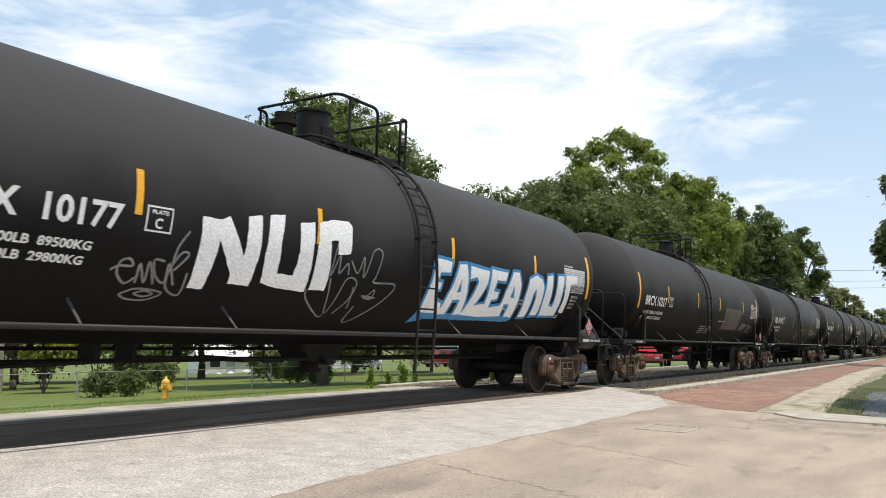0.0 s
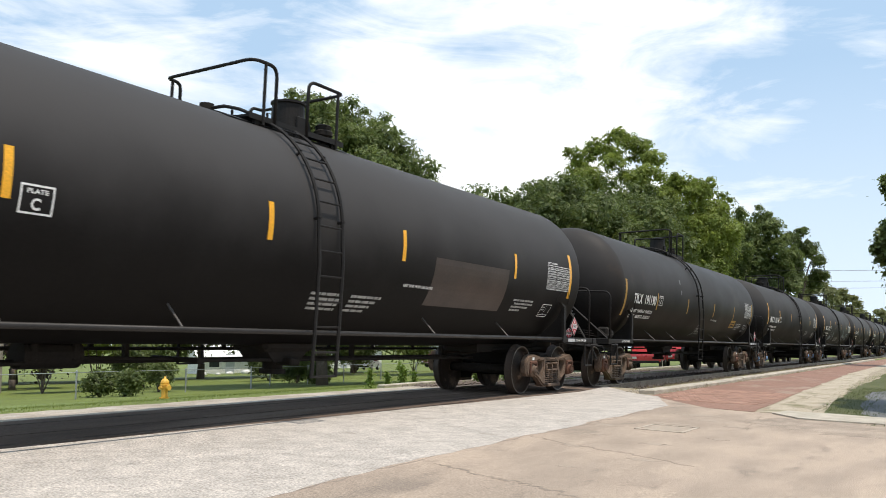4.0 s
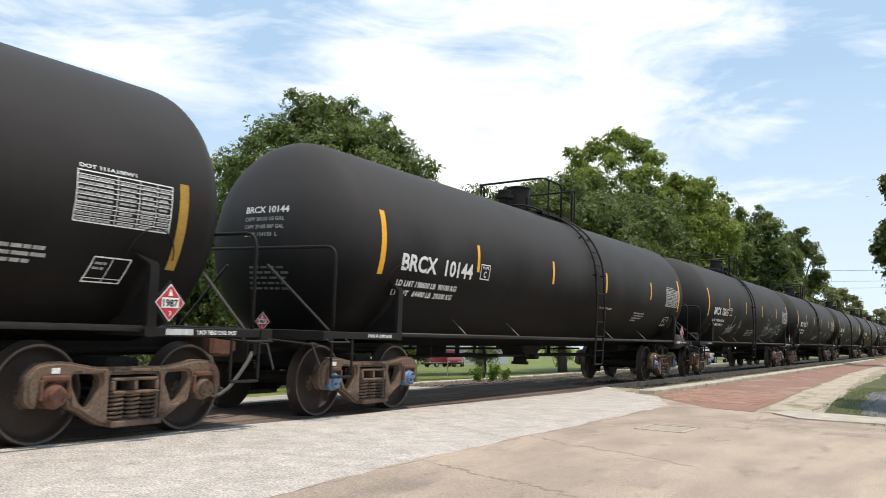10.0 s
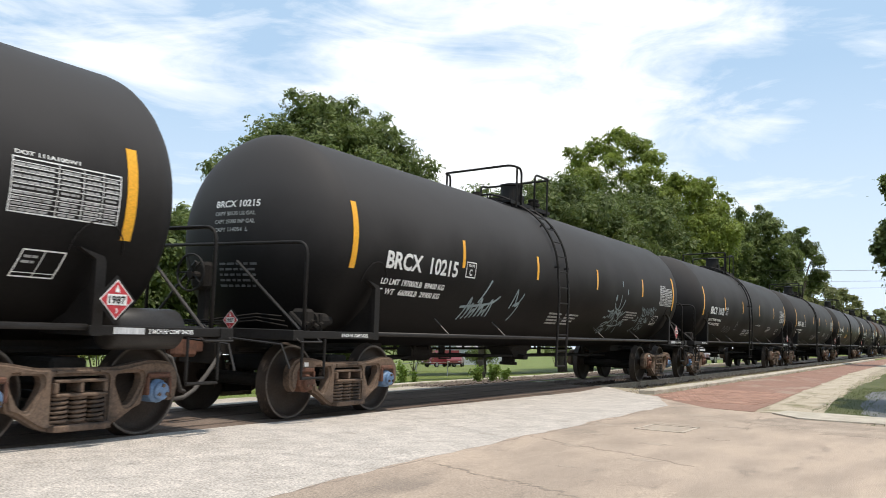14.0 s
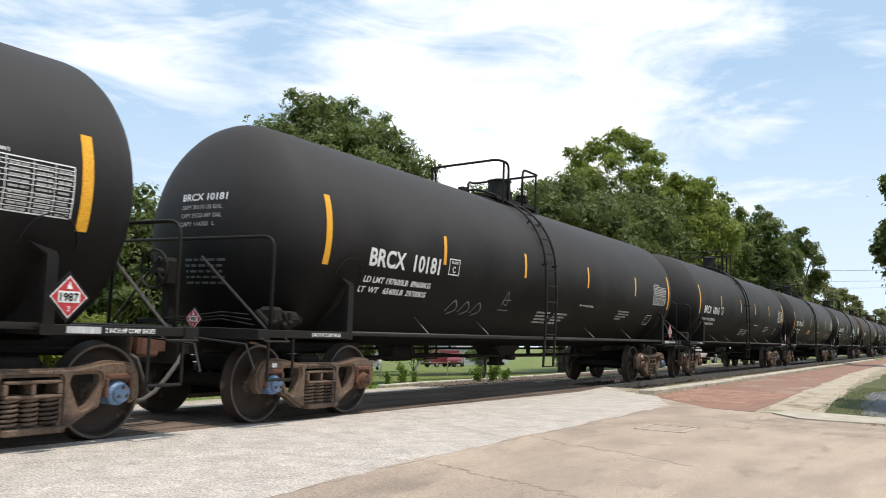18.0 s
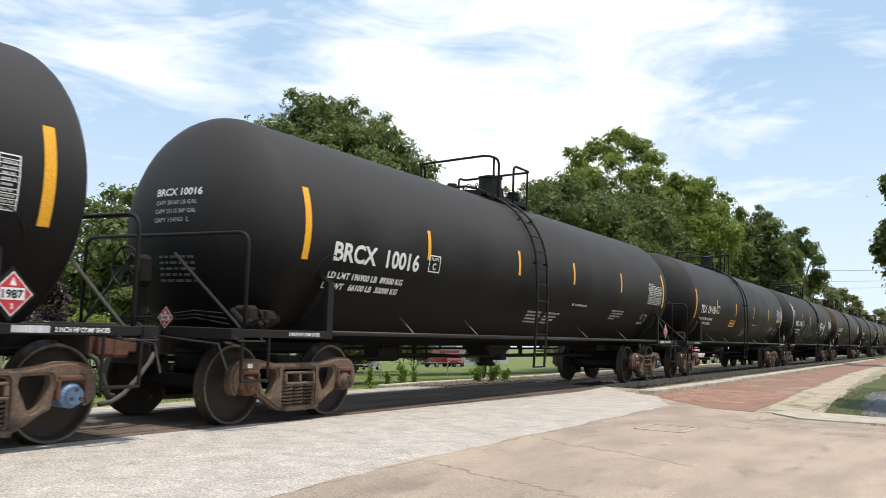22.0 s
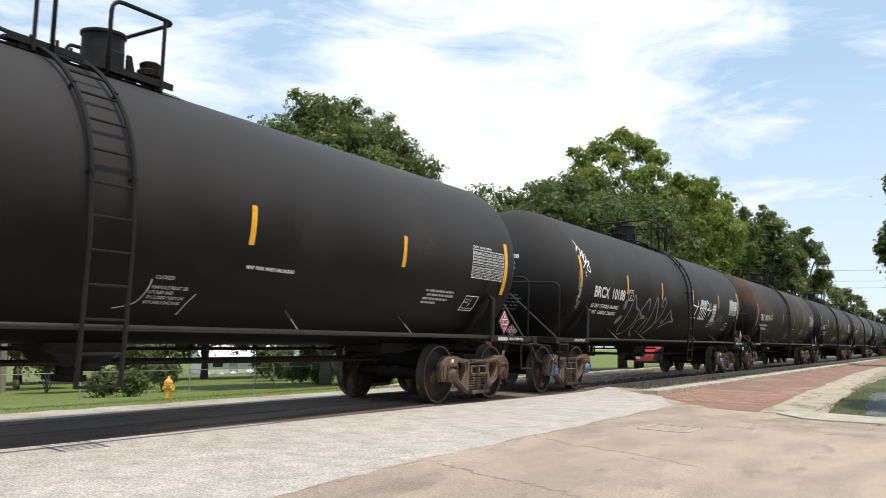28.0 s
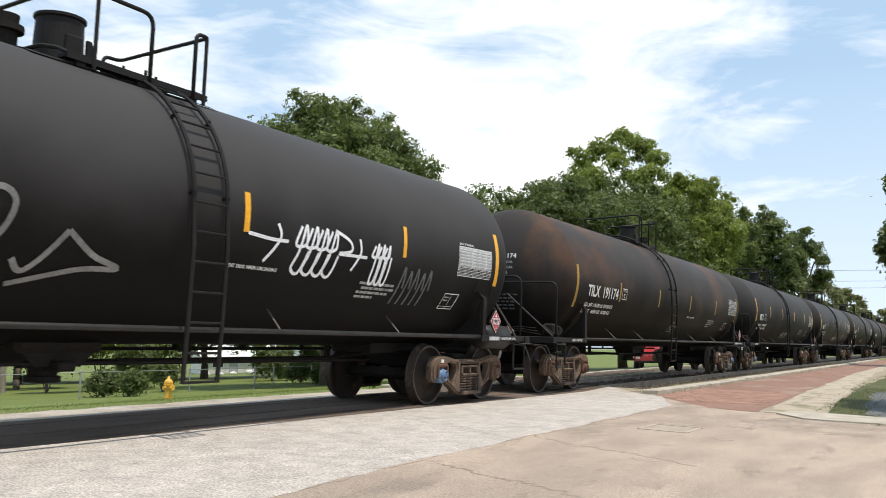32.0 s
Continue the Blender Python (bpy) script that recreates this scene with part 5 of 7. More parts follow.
    scrawl("spray_tag", [[(-3.95, -1.15), (-4.1, -0.9), (-3.9, -0.18), (-3.6, -0.45), (-3.3, -0.56), (-3.35, -0.95), (-3.55, -1.2), (-3.8, -1.22)],
                         [(-2.6, -0.5), (-2.75, -0.2), (-3.18, -0.5), (-3.1, -0.62), (-2.72, -0.68), (-3.1, -0.75), (-3.1, -1.1), (-2.6, -1.3)], [(-2.5, -0.7), (-2.62, -0.95), (-2.55, -1.2)],
                         [(-2.25, -1.2), (-2.3, -0.7), (-2.15, -0.13), (-1.9, -0.5), (-1.7, -0.8), (-1.85, -1.2)], [(-2.05, -1.2), (-1.5, -0.62), (-1.34, -0.24), (-1.5, -0.12), (-1.66, -0.3), (-1.52, -0.36)],
                         [(-1.25, -0.7), (-1.1, -0.8), (-0.8, -0.4)], [(-0.8, -0.4), (-0.5, -0.6), (-0.19, -0.71), (-0.6, -0.75), (-1.21, -0.95)]], 0.055, c, SPRAYS, 0.008, "grey sprayed tag")
    for k, (u, v) in enumerate(((-4.45, -0.42), (-4.5, -0.80))):
        bm = bmesh.new()
        bm.faces.new([bm.verts.new(wrap(u + (0.10 + 0.04 * k) * math.cos(a), v + 0.12 * math.sin(a + 0.5 * k), 0.009)) for a in (q * math.pi / 10 for q in range(20))])
        part("spray_dot", bm, SPRAYS, c, "grey sprayed dot")
    coil_ = []
    for k in range(4):
        u = 2.16 + 0.19 * k
        coil_.append([(u + 0.06, 0.0), (u - 0.02, -0.22), (u + 0.16, -0.2), (u + 0.14, 0.02), (u + 0.05, -0.3), (u - 0.02, -0.5), (u + 0.12, -0.55), (u + 0.22, -0.28)])
    for k in range(3):
        u = 3.68 + 0.13 * k
        coil_.append([(u + 0.04, -0.08), (u - 0.02, -0.22), (u + 0.1, -0.2), (u + 0.1, -0.06), (u + 0.03, -0.52), (u + 0.12, -0.56), (u + 0.16, -0.2)])
    scrawl("spray_tag", coil_ + [[(1.34, -0.17), (1.7, -0.2), (2.0, -0.2)], [(1.8, -0.02), (1.86, -0.18), (1.65, -0.46)], [(2.85, 0.02), (3.15, -0.08), (3.2, -0.2), (2.95, -0.25), (3.3, -0.25), (3.55, -0.25)], [(3.35, -0.03), (3.4, -0.2), (3.26, -0.44)]], 0.04, c, SPRAYW, 0.008, "white sprayed scrawl")
    scrawl("spray_tag", [[(4.4 + 0.17 * k, -0.85), (4.5 + 0.17 * k, -0.3 - 0.05 * (k % 2)), (4.55 + 0.17 * k, -0.6)] for k in range(5)], 0.04, c, SPRAYF)
    scrawl("spray_tag", [[(-7.34, 0.82), (-7.3, 0.7), (-7.4, 0.57), (-7.25, 0.68), (-7.21, 0.6)], [(-7.16, 0.64), (-7.26, 0.46), (-7.07, 0.61), (-7.17, 0.43)], [(-7.03, 0.53), (-7.15, 0.36), (-6.99, 0.41), (-6.99, 0.54)], [(-7.12, 0.34), (-6.85, 0.38), (-7.03, 0.23), (-6.85, 0.16), (-6.9, 0.32)], [(-7.24, 0.22), (-7.01, 0.36)], [(-7.12, 0.15), (-7.09, 0.12)], [(-7.11, 0.08), (-7.08, 0.06)]], 0.032, c, SPRAYW)
    scrawl("spray_tag", [[(-7.47, 0.14), (-7.47, -0.24)], [(-7.45, 0.1), (-7.40, -0.06), (-7.36, 0.12)], [(-7.47, -0.17), (-7.38, -0.14), (-7.32, -0.35), (-7.42, -0.49), (-7.39, -0.19)], [(-7.46, -0.35), (-7.36, -0.53), (-7.42, -0.61)], [(-7.40, -0.63), (-7.26, -0.46), (-7.30, -0.66)], [(-7.38, 0.01), (-7.31, -0.24)]], 0.03, c, SPRAYS)
# ---------------- ground ----------------
ASPHALT = mat("dark_track_asphalt", (0.185, 0.135, 0.105), 0.92, 0, (0.105, 0.078, 0.062), 1.9, 0.9, 0.5, 90, 0.16, (0.20, 0.155, 0.125), 0.7, 0.55, (0.25, 1, 1), spec=0.15, grain=0.35)
APRON = mat("pale_concrete_apron", (0.53, 0.475, 0.422), 0.92, 0, (0.40, 0.36, 0.32), 4, 0.9, 0.5, 55, 0.16, (0.37, 0.33, 0.29), 2.2, 0.57, spec=0.3, grain=0.45, pebble=0.20, pebble_scale=60.0)
PAVING = mat("tan_weathered_paving", (0.430, 0.338, 0.262), 0.93, 0, (0.330, 0.262, 0.206), 1.6, 0.95, 0.35, 110, 0.11, (0.262, 0.212, 0.170), 1.9, 0.56, (0.4, 1, 1), spec=0.3, grain=0.40, pebble=0.17, pebble_scale=95.0)
BRICKROAD = mat("red_brick_road", (0.335, 0.192, 0.140), 0.92, 0, (0.275, 0.162, 0.120), 1.4, 0.9, 0.5, 40, 0.2, (0.38, 0.285, 0.22), 0.8, 0.55, (0.5, 1, 1), random=0.18, spec=0.3, grain=0.4)
KERB = mat("kerb_concrete", (0.52, 0.46, 0.375), 0.9, 0, (0.33, 0.29, 0.23), 3, 0.8, 0.5, 50)
BALLAST = mat("ballast_bed", (0.115, 0.088, 0.070), 0.95, 0, (0.075, 0.058, 0.047), 6, 0.8, 0.9, 30)
GRASS = mat("lawn", (0.140, 0.172, 0.026), 0.9, 0, (0.098, 0.126, 0.020), 0.7, 0.9, 0.6, 12, 0.2, (0.15, 0.19, 0.05), 0.22, 0.55, grain=0.5)
STRIP = mat("pale_gravel_walk", (0.45, 0.39, 0.32), 0.95, 0, (0.30, 0.25, 0.195), 1.6, 0.95, 0.5, 50, 0.14, (0.50, 0.46, 0.41), 0.8, 0.55, grain=0.45)
RAIL = mat("polished_rail", (0.36, 0.32, 0.29), 0.35, 0.8, (0.09, 0.06, 0.045), 5, 0.7, 0.05, 60)
TIE = mat("old_timber", (0.085, 0.065, 0.05), 0.9, 0, (0.05, 0.04, 0.033), 4, 0.8, 0.5, 40, stretch=(6, 1, 6))
GREYLOT = mat("grey_gravel_lot", (0.17, 0.17, 0.17), 0.9, 0, (0.11, 0.11, 0.11), 2, 0.8, 0.5, 50)

PROFILE = [(-4000, -1.2), (-200, -1.0), (-40, -0.55), (-14, -0.46), (-9, -0.361), (0.95, 0.038), (1.8, -0.045), (3.5, -0.075), (5, -0.15), (13.2, -0.72), (20, -1.0), (57, -1.75), (150, -3.0), (400, -4.0), (4000, -6.0)]


def gz(y):
    for (a, za), (b, zb) in zip(PROFILE, PROFILE[1:]):
        if y <= b:
            return za + (zb - za) * (y - a) / (b - a)
    return PROFILE[-1][1]


def sheet(name, pts, material, lift, thick=0.02, label="", kind="structure", category=""):
    """A flat cover on the ground's profile: a polygon in plan, cut where the profile bends."""
    bm = bmesh.new()
    vs = [bm.verts.new((x, y, 0)) for x, y in pts]
    bm.faces.new(vs)
    for y, _ in PROFILE:
        bmesh.ops.bisect_plane(bm, geom=bm.verts[:] + bm.edges[:] + bm.faces[:], plane_co=(0, y, 0), plane_no=(0, 1, 0))
    bmesh.ops.recalc_face_normals(bm, faces=bm.faces)
    for v in bm.verts:
        v.co.z = gz(v.co.y) + lift
    ex = bmesh.ops.extrude_face_region(bm, geom=bm.faces[:])["geom"]
    bmesh.ops.translate(bm, verts=[g for g in ex if isinstance(g, bmesh.types.BMVert)], vec=(0, 0, -max(thick, 0.02)))
    bmesh.ops.recalc_face_normals(bm, faces=bm.faces)
    ob = part(name, bm, material)
    return tagged(ob, label, category, "", kind)


def wobble(a, b, n, amp, seed):
    """Points from a to b with an uneven edge."""
    rnd = random.Random(seed)
    a, b = Vector(a), Vector(b)
    side = Vector((-(b - a).y, (b - a).x)).normalized()
    return [tuple(a.lerp(b, k / n) + side * (0 if k in (0, n) else rnd.uniform(-amp, amp))) for k in range(n + 1)]


bm = bmesh.new()
xs = (-4000, -300, -40, 0, 19.35, 19.9, 40, 120, 300, 420, 4000)
BED = 0.15                       # the ballast lies this far below the street where the track is open
rows = []
for y in sorted([y for y, _ in PROFILE] + [-1.95, -1.60, 1.45, 1.75]):
    rows.append([bm.verts.new((x, y, gz(y) - (BED + 0.02 if 19.5 < x < 410 and -1.7 < y < 1.5 else 0))) for x in xs])
for q, s in zip(rows, rows[1:]):
    for k in range(len(xs) - 1):
        bm.faces.new((q[k], q[k + 1], s[k + 1], s[k]))
tagged(part("ground", bm, GRASS), "green mown lawn sloping away from the railway", "ground", "", "structure")

sheet("crossing_paving", [(-30, -30), (13.5, -30)] + wobble((15.3, -7.2), (15.2, -5.6), 3, 0.05, 1) + wobble((15.0, -5.1), (15.2, -4.3), 3, 0.03, 2) + [(17.2, -2.85), (17.2, -1.5), (-30, -1.2)], PAVING, 0.006, 0, "tan weathered street paving with cracks", category="road")
sheet("crossing_apron", [(-30, -4.3), (2.0, -4.1)] + wobble((4.6, -3.98), (6.8, -3.80), 10, 0.03, 14) + wobble((6.8, -3.80), (15.0, -3.72), 30, 0.05, 4)[1:] + wobble((15.0, -3.68), (17.2, -2.9), 4, 0.05, 3)[1:] + [(17.6, -2.3), (19.3, -1.07)] + wobble((17.0, -1.36), (4.5, -0.86), 16, 0.025, 5) + [(-30, -0.86)], APRON, 0.008, 0, "pale concrete crossing apron beside the track", category="road")
sheet("track_paving", [(-30, -0.90), (4.5, -0.90)] + wobble((5.0, -0.9), (17.0, -1.42), 12, 0.02, 6) + [(19.3, -1.12), (19.3, 1.2)] + wobble((17.2, 1.8), (4, 1.72), 14, 0.02, 16) + [(-30, 1.7)], ASPHALT, 0.002, 0, "dark worn asphalt between and beside the rails", category="road")
sheet("verge_walk", [(-30, 1.75), (2, 1.77)] + wobble((2.5, 1.78), (17.3, 1.86), 24, 0.05, 7) + wobble((17.6, 3.15), (2.5, 3.35), 40, 0.13, 8) + [(-30, 3.4)], STRIP, 0.012, 0, "pale gravel walk along the crossing", category="pavement")
sheet("roadbed", [(-30, -5.6), (15.3, -5.6), (16.3, -6.2), (70, -4.9), (70, -1.95), (19.3, -1.95), (19.3, 1.78), (17.3, 1.8), (-30, 1.8)], mat("packed_dirt", (0.36, 0.30, 0.215), 0.95, 0, (0.27, 0.225, 0.155), 3, 0.9, 0.5, 40, grain=0.4), 0.0015, 0, "packed brown dirt under the road edges", category="dirt")
sheet("ballast_shoulder", [(19.3, 1.76), (400, 1.76), (400, 3.3), (17.35, 3.3), (17.35, 1.9), (19.3, 1.9)], BALLAST, 0.004, 0, "brown dirty ballast beyond the track", category="ballast")
sheet("ballast", [(19.35, -1.62), (400, -1.62), (400, 1.47), (19.35, 1.47)], BALLAST, -0.145, 0, "brown dirty railway ballast", category="ballast")
sheet("brick_road", [(17.2, -2.72)] + wobble((18, -2.70), (60, -2.70), 60, 0.035, 41) + [(400, -2.72), (400, -4.4), (60, -4.4), (39.5, -4.3), (21.3, -4.85)] + wobble((18, -5.0), (15.06, -5.12), 4, 0.06, 9) + [(15.2, -4.3)], BRICKROAD, 0.007, 0, "faded red brick street beside the railway", category="road")

# rails
for y, nm in ((-0.7535, "near"), (0.7535, "far")):
    bm = bmesh.new()
    w, tan = 0.036, math.tan(radians(LEAN))
    sec = [(-w, 0.0), (w, 0.0), (w, -0.04), (0.010, -0.055), (0.010, -0.14), (0.07, -0.16), (-0.07, -0.16), (-0.010, -0.14), (-0.010, -0.055), (-w, -0.04)]
    q = [[bm.verts.new((x, y + u, y * tan + v)) for u, v in sec] for x in (-60, 400)]
    for k in range(len(sec)):
        bm.faces.new((q[0][k], q[1][k], q[1][(k + 1) % len(sec)], q[0][(k + 1) % len(sec)]))
    tagged(part("rail", bm, RAIL), "worn steel rail with a bright running surface", "rail", "rails of the track", "structure")

# ---------------- trees ----------------
BARK = mat("tree_bark", (0.13, 0.10, 0.075), 0.95, 0, (0.08, 0.06, 0.045), 6, 0.8, 0.8, 30, stretch=(1, 1, 0.3))


def leaf_mat(name, c1, c2, trans=0.35):
    m = bpy.data.materials.new(name)
    m.use_nodes = True
    n, l = m.node_tree.nodes, m.node_tree.links
    b, out = n["Principled BSDF"], n["Material Output"]
    b.inputs["Roughness"].default_value = 0.55
    geo, ramp = n.new("ShaderNodeNewGeometry"), n.new("ShaderNodeValToRGB")
    ramp.color_ramp.elements[0].color, ramp.color_ramp.elements[1].color = (*c1, 1), (*c2, 1)
    l.new(geo.outputs["Random Per Island"], ramp.inputs["Fac"])
    co, no, mr, hs = (n.new("ShaderNode" + k) for k in ("TexCoord", "TexNoise", "MapRange", "HueSaturation"))
    no.inputs["Scale"].default_value, no.inputs["Detail"].default_value = 0.9, 4
    mr.inputs["From Min"].default_value, mr.inputs["From Max"].default_value = 0.3, 0.7
    mr.inputs["To Min"].default_value, mr.inputs["To Max"].default_value = 0.72, 1.28
    l.new(co.outputs["Object"], no.inputs["Vector"])
    l.new(no.outputs["Fac"], mr.inputs["Value"])
    l.new(mr.outputs["Result"], hs.inputs["Value"])
    l.new(ramp.outputs["Color"], hs.inputs["Color"])
    ramp = hs
    l.new(ramp.outputs["Color"], b.inputs["Base Color"])
    tr, mx = n.new("ShaderNodeBsdfTranslucent"), n.new("ShaderNodeMixShader")
    l.new(ramp.outputs["Color"], tr.inputs["Color"])
    mx.inputs["Fac"].default_value = trans
    l.new(b.outputs["BSDF"], mx.inputs[1])
    l.new(tr.outputs["BSDF"], mx.inputs[2])
    l.new(mx.outputs["Shader"], out.inputs["Surface"])
    return m


LEAF = leaf_mat("leaves_mid_green", (0.094, 0.132, 0.033), (0.195, 0.236, 0.07), 0.45)
# Olive, and lightened: the haze of distance is put into this leaf colour.
LEAF_FAR = leaf_mat("leaves_olive_hazed", (0.15, 0.165, 0.055), (0.24, 0.25, 0.10), 0.45)
LEAF_DARK = leaf_mat("leaves_dark_green", (0.082, 0.116, 0.029), (0.168, 0.205, 0.058), 0.45)
LEAF_YEL = leaf_mat("leaves_yellow_green", (0.155, 0.205, 0.030), (0.30, 0.355, 0.075), 0.5)

LEAF_GOLD = leaf_mat("leaves_golden_green", (0.20, 0.22, 0.028), (0.33, 0.33, 0.06), 0.45)


def leaves(centres, count, size, seed, flat=0.75, fill=0.15):
    """Sprays of small bent leaves on and in clumps (centre, radius), with larger inner leaves."""
    rnd = np.random.default_rng(seed)
    c = np.array([(*p, r) for p, r in centres])
    wts = c[:, 3] ** 2
    wts = wts / wts.sum()

    def unit(v):
        return v / np.maximum(np.linalg.norm(v, axis=1), 1e-6)[:, None]
    per = 16
    ns = max(int(count * (1 - fill)) // per, 1)
    lobe = rnd.choice(len(c), ns, p=wts)
    out = unit(rnd.normal(size=(ns, 3)) + np.array([0, 0, 0.25]))
    at = c[lobe, :3] + out * np.array([1, 1, flat]) * (c[lobe, 3] * rnd.uniform(0.12, 1.0, ns) ** 0.33 * rnd.uniform(0.9, 1.1, ns))[:, None]
    face = unit(out + rnd.normal(scale=0.35, size=(ns, 3)) + np.array([0, 0, 0.55]))
    wide = size * rnd.uniform(1.7, 3.4, ns)
    k = np.repeat(np.arange(ns), per)
    off = rnd.normal(scale=0.62, size=(ns * per, 3)) * wide[k][:, None]
    off -= face[k] * (off * face[k]).sum(1)[:, None] * 0.55
    off[:, 2] -= 0.35 * (off ** 2).sum(1) / wide[k]
    pos = at[k] + off
    nrm = unit(face[k] + rnd.normal(scale=0.38, size=(ns * per, 3)))
    s = size * rnd.uniform(0.5, 1.25, ns * per)
    ni = count - ns * per
    lobe = rnd.choice(len(c), ni, p=wts)
    out = unit(rnd.normal(size=(ni, 3)))
    pos = np.concatenate([pos, c[lobe, :3] + out * np.array([1, 1, flat]) * (c[lobe, 3] * rnd.uniform(0.0, 0.8, ni))[:, None]])
    nrm = np.concatenate([nrm, unit(out + rnd.normal(scale=0.5, size=(ni, 3)) + np.array([0, 0, 0.4]))])
    s = np.concatenate([s, size * rnd.uniform(1.5, 2.6, ni)])[:, None]
    n = len(pos)
    a = unit(np.cross(nrm, rnd.normal(size=(n, 3))))
    b = np.cross(nrm, a)
    v = np.stack([pos - a * s, pos - b * s * 0.55 + nrm * s * 0.18, pos + a * s, pos + b * s * 0.55 + nrm * s * 0.18], 1).reshape(-1, 3)
    return v, np.arange(n * 4).reshape(-1, 4)


def crown_part(name, centres, count, size, seed, material, parent, flat=0.75, fill=0.15):
    v, f = leaves(centres, count, size, seed, flat, fill)
    me = bpy.data.meshes.new(name)
    me.vertices.add(len(v))
    me.vertices.foreach_set("co", v.ravel())
    me.loops.add(len(f) * 4)
    me.loops.foreach_set("vertex_index", f.ravel())
    me.polygons.add(len(f))
    me.polygons.foreach_set("loop_start", np.arange(len(f)) * 4)
    me.update()
    me.validate()
    me.materials.append(material)
    ob = new(name, me)
    ob.parent = parent
    return ob


def tree(x, y, height, spread, trunk_r, clear, seed, leaf=LEAF, count=9000, size=0.16, label="", lobes=26, tall=1.0, base=None, shape=1.0, limbs=8, fill=0.15):
    """A broad-leaved tree: tapered trunk, limbs, and a crown of clumps of leaves."""
    rnd = random.Random(seed)
    root = new("tree")
    z0 = gz(y) if base is None else base
    root.location = (x, y, z0 - 0.05)
    bm = bmesh.new()
    fork = clear + (height - clear) * 0.25
    pts = [(rnd.uniform(-0.08, 0.08) * k, rnd.uniform(-0.08, 0.08) * k, fork * k / 4) for k in range(5)]
    for k in range(4):
        rod(bm, pts[k], pts[k + 1], trunk_r * (1.25 - 0.25 * min(k, 1) - 0.1 * k), 10, trunk_r * (1.0 - 0.12 * k))
    part("trunk", bm, BARK, root, smooth=True)
    top = Vector(pts[-1])
    centres = []
    if fill > 0.18:
        for h, q in ((0.30, 0.62), (0.50, 0.66), (0.68, 0.52)):
            for a in (0.4, 2.5, 4.6):
                centres.append((Vector((spread * 0.26 * math.cos(a + h), spread * 0.26 * math.sin(a + h), clear + (height - clear) * h)), spread * q))
    for k in range(lobes):
        a, h = rnd.uniform(0, 2 * math.pi), (k + 0.5) / lobes
        zz = clear + (height - clear) * (0.10 + 0.80 * h)
        q = abs(h - 0.42) / 0.58
        reach = spread * math.sqrt(max(1 - q ** 2 * 0.97, 0.02)) * rnd.uniform(0.35, 0.85) ** 0.6 * shape
        c = Vector((reach * math.cos(a), reach * math.sin(a), zz))
        r = spread * rnd.uniform(0.24, 0.38) * (1.08 - 0.4 * h)
        c.z = min(c.z, height - r * 0.8)
        centres.append((c, r))
        if k % 2 == 0:
            m = top.lerp(c, 0.5) + Vector((0, 0, 0.3))
            bm = bmesh.new()
            rod(bm, top - Vector((0, 0, rnd.uniform(0, fork * 0.3))), m, trunk_r * 0.35, 6, trunk_r * 0.2)
            rod(bm, m, c, trunk_r * 0.2, 5, trunk_r * 0.06)
            if k < limbs * 2:
                part("limb", bm, BARK, root)
            else:
                bm.free()
        for _ in range(2):
            o = Vector((rnd.gauss(0, 1), rnd.gauss(0, 1), rnd.gauss(0, 0.7))).normalized() * r * 0.95
            q = c + o
            rs = r * rnd.uniform(0.35, 0.55)
            q.z = min(q.z, height - rs * 0.8)
            centres.append((q, rs))
    crown_part("crown", [(tuple(c), r) for c, r in centres], count, size, seed, leaf, root, 0.75, fill)
    return tagged(root, label or "broad-leaved tree with a full green crown", "tree", "trees behind the railway")


# ---------------- beside the track ----------------
DRY = mat("dry_grass_litter", (0.30, 0.25, 0.15), 0.95, 0, (0.18, 0.16, 0.08), 6, 0.9, 0.6, 40, grain=0.5)
BROKEN = mat("broken_concrete", (0.47, 0.395, 0.30), 0.92, 0, (0.36, 0.30, 0.22), 3, 0.9, 0.6, 45, 0.2, (0.20, 0.18, 0.095), 1.4, 0.545, grain=0.4)
STONE = mat("ballast_stone", (0.125, 0.097, 0.077), 0.9, 0, (0.08, 0.062, 0.05), 7, 0.8, 0.3, 40, random=0.35)


def stones(name, count, x0, x1, y0, y1, s0, s1, material, seed, label, lift=0.0):
    """Loose stones strewn on the ground, joined."""
    rnd = np.random.default_rng(seed)
    base = np.array([(1, 0, 0), (-1, 0, 0), (0, 1, 0), (0, -1, 0), (0, 0, 1), (0, 0, -1)], float)
    tri = np.array([(0, 2, 4), (2, 1, 4), (1, 3, 4), (3, 0, 4), (2, 0, 5), (1, 2, 5), (3, 1, 5), (0, 3, 5)])
    vs, fs = [], []
    for k in range(count):
        x, y = rnd.uniform(x0, x1), rnd.uniform(y0, y1)
        s = rnd.uniform(s0, s1)
        v = base * rnd.uniform(0.6, 1.1, (6, 3)) * s * np.array((1, 1, 0.7))
        a = rnd.uniform(0, 6.28)
        v = v @ np.array(((math.cos(a), math.sin(a), 0), (-math.sin(a), math.cos(a), 0), (0, 0, 1))) + (x, y, gz(y) + lift + s * 0.35)
        vs.append(v)
        fs.append(tri + 6 * k)
    me = bpy.data.meshes.new(name)
    me.from_pydata(np.concatenate(vs).tolist(), [], np.concatenate(fs).tolist())
    me.materials.append(material)
    return tagged(new(name, me), label, "stones", "", "stuff")


stones("ballast_stones", 5200, 19.5, 62, -1.58, 1.45, 0.02, 0.045, STONE, 3, "brown railway ballast stones beside the rails", -0.14)
stones("kerb_rubble", 900, 17.4, 34, 2.2, 3.3, 0.03, 0.08, STONE, 4, "loose stones along the verge")

stones("kerb_gravel", 2200, 17.6, 46, -2.80, -1.98, 0.010, 0.026, KERB, 9, "pale crumbled concrete along the kerb", 0.01)

